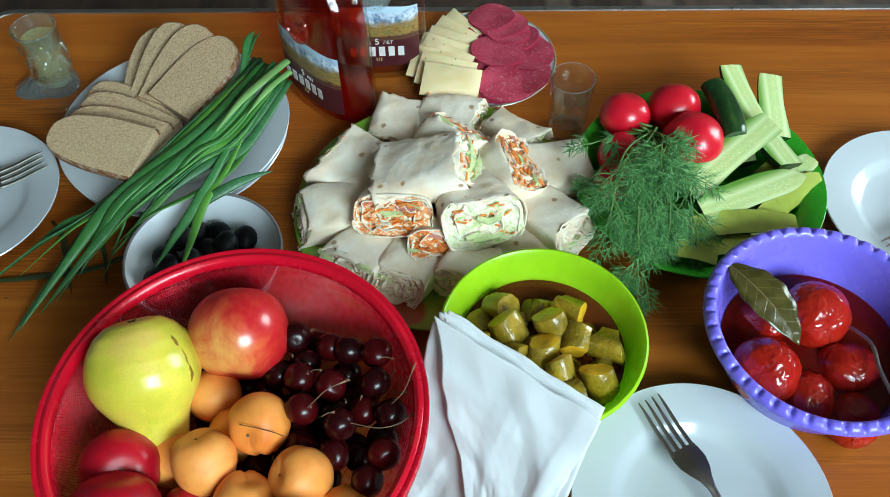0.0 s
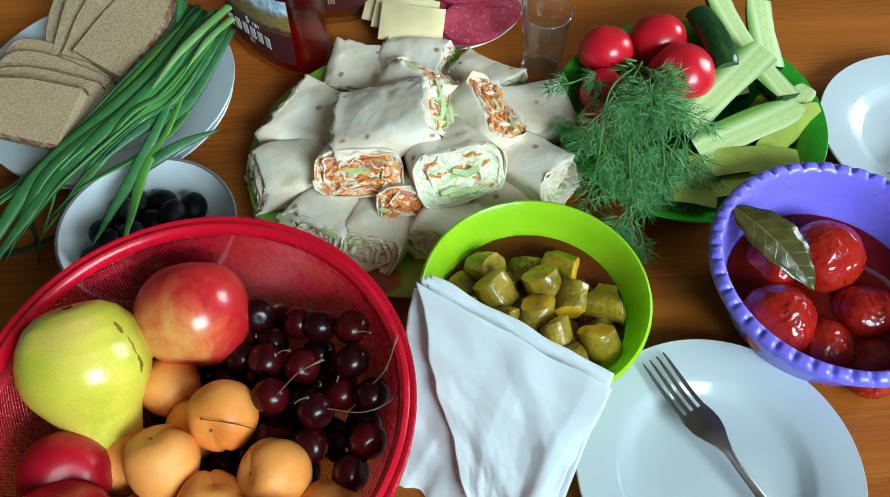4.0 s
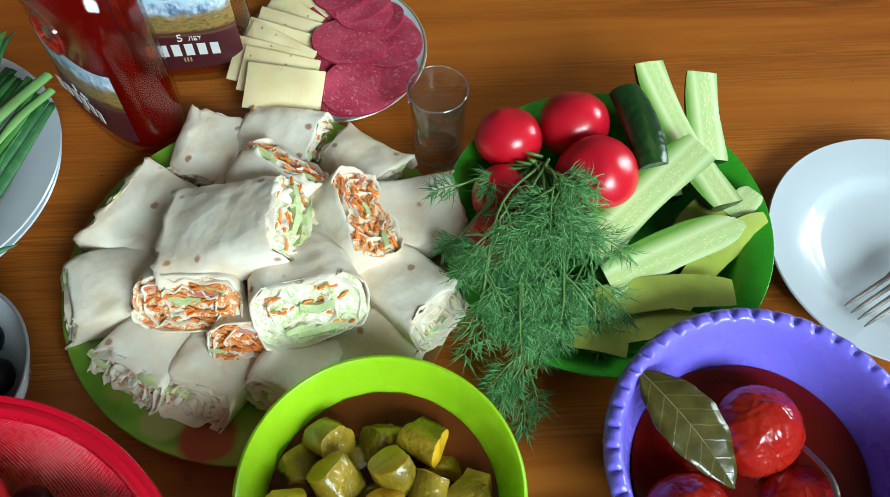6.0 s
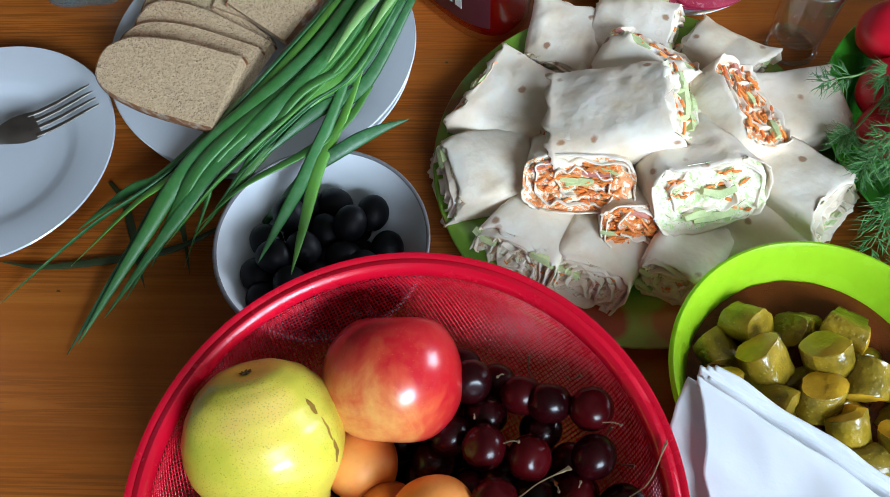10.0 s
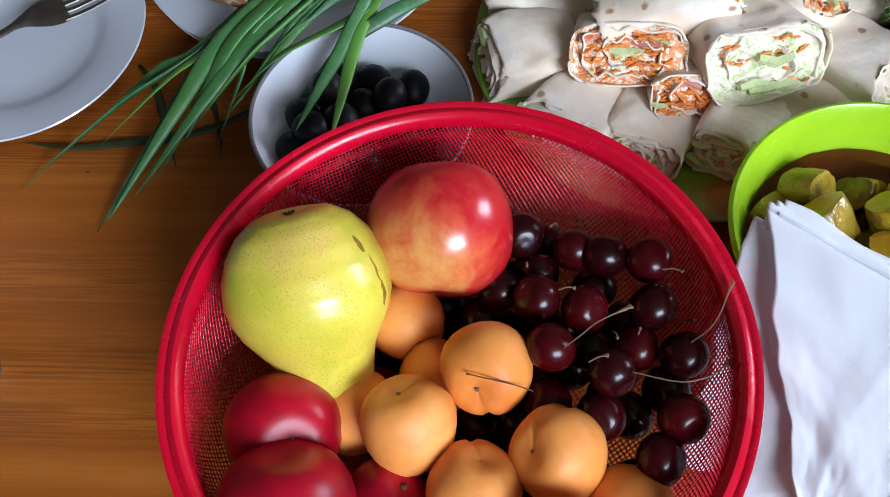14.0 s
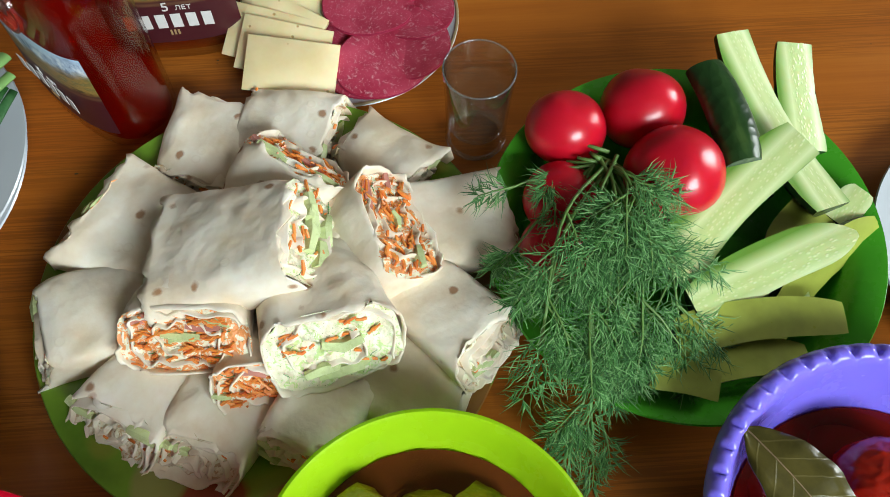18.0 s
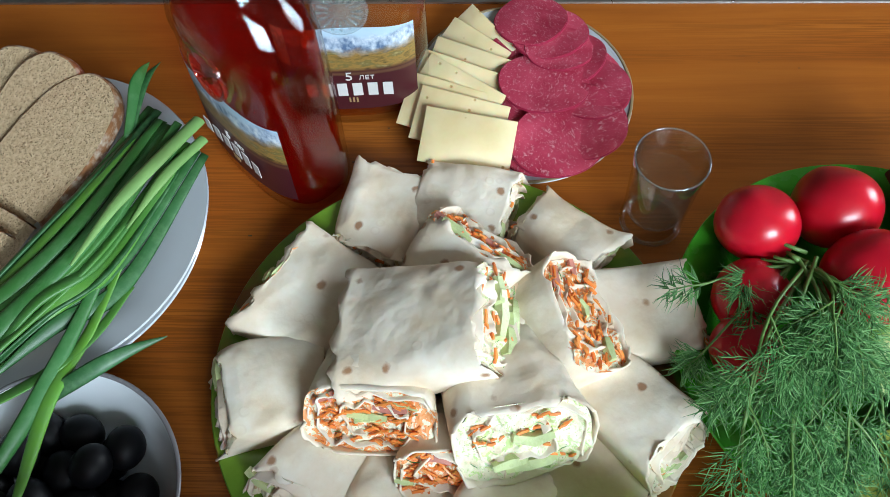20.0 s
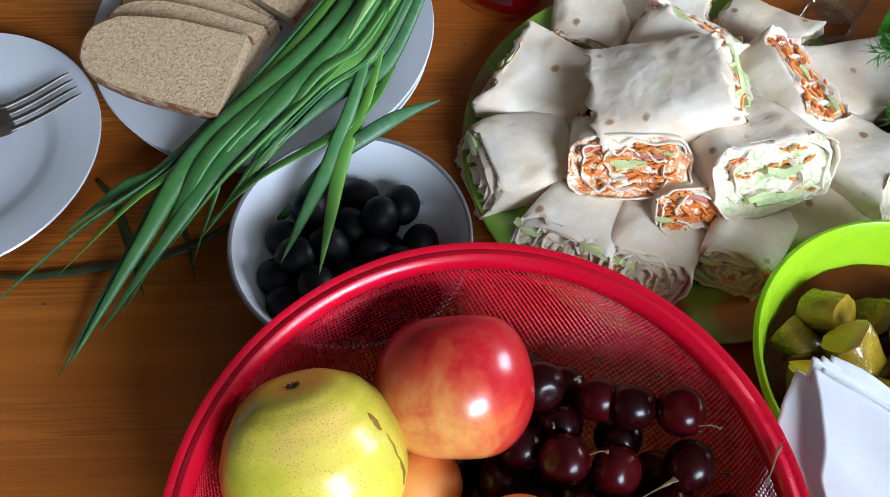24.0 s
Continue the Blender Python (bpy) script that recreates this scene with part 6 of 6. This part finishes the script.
def bottle(m, hw, hd, liquid, top, label, moulded):
    """A flat-sided spirit flask, its label on the side that faces local -y."""
    k = thing("liquor_bottle", m, label, "bottle", "bottles by the bread")

    def rings(inset, z_top, z_low):
        out = []
        for z, s in BODY:
            neck = max(0.0, min(1.0, (z - 0.12) / 0.06))
            w, d = hw * s - inset, (hd + (hw * 0.95 - hd) * neck) * s - inset
            if z_low <= z <= z_top:
                out.append(section(max(w, 0.002), max(d, 0.002), z, power=2.6 - 0.6 * neck))
        return out

    part("glass", Mesh().grid(rings(0, 1, 0), True, True), BOTTLE_GLASS, k, "clear moulded glass", sharp=50)
    low = [section((hw - 0.003) * s, (hd - 0.003) * s, z) for z, s in ((0.0035, 0.86), (0.006, 0.96), (0.02, 1.0))]
    if top > 0.03:
        low += [r for r in rings(0.0032, top, 0.021)]
    else:
        low[-1] = [(x, y, top) for x, y, z in low[-1]]
    part("drink", Mesh().grid(low, True, True), liquid, k, "amber spirit inside", sharp=50)
    a0, a1 = radians(212), radians(322)
    rows = []
    for z in (0.020, 0.0201, 0.03, 0.04, 0.05, 0.06, 0.07, 0.08, 0.088, 0.094):
        row = section(hw + 0.0006, hd + 0.0006, z, 40, 2.6, a0, a1, False)
        if z > 0.09:
            row = [(x, y, 0.094 + 0.006 * math.cos(x / hw * 1.5) ** 2) for x, y, _ in row]
        rows.append(row)
    paper = part("label", Mesh().grid(rows), LABEL, k, "maroon label with a mountain picture", sharp=0)
    front = -(hd + 0.0012)
    for i in range(6):
        x = -0.030 + 0.0102 * i
        part("name_bar", Mesh().box(x, x + 0.0066, front, front + 0.0004, 0.0350, 0.0475), WHITE_INK, paper, "plain white bar")
    for i in range(3):
        part("small_bar", Mesh().box(-0.003 + 0.0025 * i, -0.0018 + 0.0025 * i, front, front + 0.0004, 0.028, 0.0325), GOLD_INK, paper)
    for text, x, size, z in (("5", -0.0035, 0.011, 0.0595 - 0.0085), ("ЛЕТ", 0.0055, 0.0055, 0.0515)):
        curve = bpy.data.curves.new("lettering", "FONT")
        curve.body, curve.size, curve.extrude = text, size, 0.0002
        ob = new("lettering", curve)
        ob.parent = paper
        ob.matrix_basis = Matrix.Translation((x, front, z)) @ pose(0, 0, 0, 90, 0, 0)
        curve.materials.append(WHITE_INK)
    seal = Mesh().lathe([(0.0005, 0.0012), (0.006, 0.0014), (0.0065, 0.0008), (0.0150, 0.0008), (0.0155, 0.002), (0.0172, 0.002), (0.0178, 0.0), (0.0005, 0.0)], 48)
    disc = part("embossed_seal", seal, moulded, k, "round embossed glass seal", m=Matrix.Translation((0, -hd + 0.0016, 0.112)) @ pose(0, 0, 0, 84, 0, 0))
    for i in range(16):
        a = 2 * math.pi * i / 16
        part("ray", Mesh().tube([(0.0068 * math.cos(a), 0.0068 * math.sin(a), 0.0012), (0.0142 * math.cos(a), 0.0142 * math.sin(a), 0.0012)], [0.0006, 0.0012], 5), moulded, disc)
    part("cap", Mesh().lathe([(0.0005, 0.262), (0.014, 0.262), (0.0158, 0.260), (0.0162, 0.232), (0.0155, 0.2305), (0.0005, 0.2305)], 40), GOLD_INK, k)
    return k


bottle(pose(-0.1310, 0.6900, 0, 0, 0, -45), 0.0570, 0.0320, COGNAC, 0.165, "flat glass bottle full of red-amber cognac", RED_SEAL)
bottle(pose(-0.0820, 0.7440, 0, 0, 0, 3), 0.0520, 0.0290, COGNAC_THIN, 0.013, "nearly empty clear glass cognac bottle", PRESSED)

# ---- glasses ----
shot = thing("shot_glass", pose(0.1180, 0.6360, 0), "small clear shot glass with a clear drink", "glass")


def facets(r, z, a):
    k = max(0.0, 1 - abs(z - 0.014) / 0.016)
    return r * (1 - 0.07 * k * (1 - abs(math.cos(3 * a)))), z


outer = [(0.0005, 0.0), (0.0175, 0.0), (0.0194, 0.0015), (0.0205, 0.006), (0.0200, 0.020), (0.0203, 0.030), (0.0213, 0.055), (0.0226, 0.0735), (0.0225, 0.0745)]
inner = [(0.0217, 0.0745), (0.0213, 0.0730), (0.0200, 0.055), (0.0197, 0.0520)]  # below this the drink wets the wall
part("wall", Mesh().lathe(outer + inner, 96, facets), THIN_GLASS, shot, sharp=50)
part("drink", Mesh().lathe([(0.0005, 0.0143), (0.0150, 0.0152), (0.0178, 0.0186), (0.0184, 0.030), (0.0195, 0.0525), (0.0005, 0.0525)], 56), VODKA, shot, "clear drink", sharp=50)
part("lip", Mesh().lathe([(0.0221 + 0.0006 * math.cos(a), 0.0744 + 0.0006 * math.sin(a)) for a in [2 * math.pi * i / 10 for i in range(11)]], 72), LIP, shot, sharp=0)
part("foot", Mesh().lathe([(0.0185 + 0.0018 * math.cos(a), 0.0032 + 0.0018 * math.sin(a)) for a in [2 * math.pi * i / 10 for i in range(11)]], 72), LIP, shot, sharp=0)

boot = thing("boot_glass", pose(-0.4360, 0.7080, 0) @ Matrix.Diagonal((0.90, 0.90, 0.92, 1)), "boot-shaped pressed glass with pale lemon drink", "glass")
rows_out, rows_in = [], []
DIMPLES = [(0.034 + 0.0145 * r, 2 * math.pi * (c + 0.5 * (r % 2)) / 7) for r in range(3) for c in range(7)]
for i in range(61):
    z = 0.088 * i / 60
    r = 0.0205 + 0.0055 * (z / 0.088) ** 1.5
    foot_k = math.exp(-(z / 0.017) ** 2)
    row, row_in = [], []
    for j in range(112):
        a = 2 * math.pi * j / 112
        toe = max(0.0, math.cos(a - radians(190))) ** 5 * 0.033 * foot_k
        relief = 0.0
        for zc, ac in DIMPLES:
            da = (a - ac + math.pi) % (2 * math.pi) - math.pi
            q = math.hypot(da * r, z - zc) / 0.0058
            if q < 1.3:
                relief += 0.0027 * (math.exp(-((q - 0.85) / 0.18) ** 2) - 0.4 * math.exp(-(q / 0.5) ** 2))
        flute = 0.0014 * max(0.0, 1 - abs(z - 0.012) / 0.014) * math.sin(22 * a + z * 120)
        out = r + toe + relief + flute + 0.0028 * math.exp(-(z / 0.006) ** 2)
        row.append((out * math.cos(a), out * math.sin(a), z))
        row_in.append(((r - 0.0026 + toe * 0.4) * math.cos(a), (r - 0.0026 + toe * 0.4) * math.sin(a), z))
    rows_out.append(row)
    rows_in.append(row_in)
lip = [[(x * 0.975, y * 0.975, 0.0887) for x, y, z in rows_out[-1]]]
skin_rows = rows_out[15:] + lip + rows_in[::-1][:18]  # the inner wall down to the drink
part("wall", Mesh().grid(skin_rows, True), CAST, boot, sharp=50)
part("foot", Mesh().grid([[(0, 0, 0)] * 112] + rows_out[:16], True), FOOT_GLASS, boot, "fluted boot toe and heel", sharp=50)
part("drink", Mesh().grid([[(x * 0.985, y * 0.985, z) for x, y, z in r] for r in rows_in[8:50]], True, True), LEMON_DRINK, boot, "pale yellow drink", sharp=50)
part("lip", Mesh().lathe([(0.0252 + 0.0008 * math.cos(a), 0.0885 + 0.0007 * math.sin(a)) for a in [2 * math.pi * i / 10 for i in range(11)]], 72), LIP, boot, sharp=0)

copy_thing(boot, pose(-0.4535, 0.2810, 0, 0, 0, -20))

water_bottle = thing("water_bottle", pose(-0.5040, 0.3980, 0), "blue tinted ribbed plastic bottle at the table edge", "bottle")
shape = [(0.0005, 0.006), (0.018, 0.005), (0.026, 0.0), (0.036, 0.002), (0.041, 0.010)]
for i in range(24):
    z = 0.014 + 0.006 * i
    shape.append((0.0415 - 0.0012 * (i % 2), z))
shape += [(0.041, 0.160), (0.036, 0.178), (0.024, 0.198), (0.0145, 0.210), (0.0140, 0.226), (0.0005, 0.227)]


def crimped(r, z, a):
    return r * (1 - 0.10 * max(0.0, math.cos(5 * a)) ** 4 * max(0.0, 1 - z / 0.02)), z


part("body", Mesh().lathe(shape, 80, crimped), WATER_BOTTLE, water_bottle, "thin blue tinted plastic", sharp=50)
part("cap", Mesh().lathe([(0.0005, 0.236), (0.014, 0.236), (0.0152, 0.2345), (0.0155, 0.219), (0.0005, 0.2185)], 40), FRAME, water_bottle, "white screw cap")

# ---- cheese and salami plate ----
CP = (0.035, 0.7356)
plate(*CP, 0.0780, 0.0145, "small white plate with sliced cheese and salami", 0.056, GILT, "cold_cuts_plate")


def cheese_slice(a, b, c, label):
    """A thin rectangle of cheese: two corners of its far edge and one of its near edge."""
    a, b, c = Vector(a), Vector(b), Vector(c)
    x = (b - a).normalized()
    z = x.cross(a - c).normalized()
    z = z if z.z > 0 else -z
    y = z.cross(x)
    m = Matrix((x, y, z)).transposed().to_4x4()
    m.translation = c
    w, h = (b - a).length, abs((a - c).dot(y))
    k = Mesh()
    rows = []
    for t in (-0.0016, -0.0012, 0.0012, 0.0016):
        q = 0.0005 if abs(t) > 0.0014 else 0.0
        ring = [(q, q), (w * 0.33, q), (w * 0.66, q), (w - q, q), (w - q, h / 2), (w - q, h - q), (w * 0.66, h - q), (w * 0.33, h - q), (q, h - q), (q, h / 2)]
        rows.append([(px, py, t + 0.0009 * wave((px, py, 0), 35, w * 500 + a.x * 90)) for px, py in ring])
    k.grid(rows, True, True)
    return tagged(part("cheese_slice", k, CHEESE, m=m), label, "cheese", "cheese slices on the plate")


for i, (ax, ay, bx, by, z) in enumerate(((-0.0313, 0.7057, 0.0278, 0.6961, 0.0340), (-0.0345, 0.7255, 0.0185, 0.7115, 0.0320), (-0.0420, 0.7380, 0.0220, 0.7180, 0.0310), (-0.0290, 0.7530, 0.0260, 0.7170, 0.0325), (-0.0330, 0.7590, 0.0300, 0.7360, 0.0300), (-0.0250, 0.7730, 0.0260, 0.7540, 0.0280), (-0.0130, 0.7930, 0.0260, 0.7640, 0.0265), (0.0000, 0.8080, 0.0240, 0.7790, 0.0240))):
    d = Vector((bx - ax, by - ay, 0)).normalized()
    n = Vector((d.y, -d.x, 0))
    long = 0.062 if i < 6 else 0.050
    a = Vector((ax, ay, z))
    cheese_slice(a, a + d * long + Vector((0, 0, -0.004)), a + n * 0.034 + Vector((0, 0, -0.0155)), "thin rectangular slice of pale yellow cheese")

salami_slice = None
for i, (x, y, z, sx, sy, tip, yaw) in enumerate(((0.0430, 0.7930, 0.0225, 0.95, 0.95, 10, 200), (0.0560, 0.7790, 0.0235, 1.05, 0.95, 8, 190), (0.0700, 0.7580, 0.0220, 1.0, 0.9, 10, 220), (0.0620, 0.7640, 0.0245, 0.9, 0.8, 6, 170), (0.0820, 0.7300, 0.0230, 1.0, 1.05, 8, 250), (0.0500, 0.7320, 0.0265, 1.15, 1.05, 6, 160), (0.0750, 0.7020, 0.0225, 1.15, 1.05, 8, 300), (0.0440, 0.6850, 0.0175, 1.05, 0.85, 6, 345), (0.0590, 0.6880, 0.0215, 1.25, 1.05, 5, 20), (0.0400, 0.7080, 0.0185, 1.05, 0.95, 4, 60), (0.0350, 0.7580, 0.0185, 0.95, 0.95, 4, 120), (0.0830, 0.7450, 0.0200, 0.9, 0.9, 5, 80))):
    m = Matrix.Translation((x, y, z)) @ pose(0, 0, 0, 0, 0, yaw) @ pose(0, 0, 0, tip, 0, 0) @ Matrix.Diagonal((sx, sy, 1, 1))
    if salami_slice:
        copy_thing(salami_slice, m)
        continue
    salami_slice = thing("salami_slice", m, "round slice of dark pink salami with fat flecks", "salami", "salami slices on the plate")
    def ripple(r, z, a):
        return r * (1 + 0.03 * math.sin(2 * a)), z + 0.0010 * math.sin(3 * a + 1) * (r / 0.029) ** 2
    part("meat", Mesh().lathe([(0.0003, 0.001), (0.01, 0.001), (0.02, 0.001), (0.0284, 0.001), (0.0284, -0.001), (0.01, -0.001), (0.0003, -0.001)], 56, ripple), SALAMI, salami_slice, "pink meat with fat flecks")
    part("rind", Mesh().lathe([(0.0285, 0.0007), (0.0290, 0.0005), (0.0290, -0.0007), (0.0285, -0.001)], 56, ripple), SALAMI_SKIN, salami_slice, "dark red rind")

# ---- paper napkins leaning on the pickle bowl ----
U, N = Vector((0.826, -0.564, 0)), Vector((-0.564, -0.826, 0))
O = Vector((PB[0], PB[1], 0))


CREASES = ((0.5, 0.55, 0.0030), (2.2, -0.25, 0.0030), (1.2, 0.75, 0.0028), (2.5, -0.42, 0.0026), (0.9, 1.02, 0.0034), (0.35, 0.62, 0.0022), (1.75, 0.20, 0.0024), (0.15, 0.90, 0.0040), (0.25, 0.98, 0.0036), (2.0, 0.35, 0.0024))


def creased(u, v):
    """Sharp folds across a sheet: each a ridge along a straight line."""
    return sum(high * max(0.0, 1 - abs(u * math.cos(a) + v * math.sin(a) - at) / 0.11) for a, at, high in CREASES)


def napkin(corners, seed, label, sag=0.006, pleat=0.0025, frill=0.0):
    """One folded napkin: a soft sheet between four corners given as (along, out, up), its first edge wavy."""
    a, b, c, d = [O + U * p[0] + N * p[1] + Vector((0, 0, p[2])) for p in corners]
    n, rows = 64, []
    normal = (b - a).cross(c - a).normalized()
    edge = (a - d).normalized()
    for i in range(n + 1):
        v = i / n
        row = []
        for j in range(n + 1):
            u = j / n
            p = a.lerp(b, u).lerp(d.lerp(c, u), v)
            bulge = sag * math.sin(math.pi * v) + pleat * math.sin(u * 7 + seed * 3 + v * 2.5) * v + 0.006 * wave((u * 2, v * 2, seed), 1.6) + 0.0012 * wave((u, v, seed), 7) + (creased(u, v) if frill > 6 else 0.4 * creased(v, u)) + 0.0005 * wave((u, v, seed), 19)
            p = p - normal * bulge * (0.3 + 0.7 * v) + edge * 0.003 * wave((u * 5, frill, 0), 1.0) * (1 - v) ** 3
            p = p + U * (0.004 * wave((v * 4.5, frill, 5), 1.0) + 0.0022 * wave((v * 13, frill, 8), 1.0)) * ((1 - u) ** 5 + 0.6 * u ** 5) * (frill > 6)
            p = p - normal * 0.0012 * wave((v * 7, frill, 2), 1.0) * (1 - u) ** 8 * (frill > 6)
            p.z = max(p.z, 0.0008 + 0.0006 * frill)
            row.append(p)
        rows.append(row)
    ob = tagged(part("paper_napkin", Mesh().grid(rows), NAPKIN, sharp=0), label, "napkin", "napkins leaning on the bowl")
    mod = ob.modifiers.new("thick", "SOLIDIFY")
    mod.thickness = 0.0012
    return ob


for i in range(5):
    q = 0.0013 * i
    napkin(((-0.052 - 0.003 * (i % 3), 0.056 + q, 0.130 - 0.0018 * i), (0.078, 0.056 + q, 0.122 - 0.0020 * i), (0.082, 0.112 + q, 0.004), (-0.020, 0.116 + q, 0.004)), 0.4, "folded white paper napkin leaning in a stack", 0.008, 0.002, 1.0 + i)
napkin(((-0.060, 0.0640, 0.118), (0.070, 0.0640, 0.112), (0.060, 0.1420, 0.004), (-0.026, 0.1500, 0.004)), 6.5, "embossed white paper napkin under the top one", 0.012, 0.0015, 7.0)
napkin(((-0.057, 0.0665, 0.1320), (0.081, 0.0665, 0.1245), (0.074, 0.1500, 0.007), (0.046, 0.1530, 0.010)), 6.5, "large white paper napkin folded over the stack", 0.012, 0.0018, 8.0)
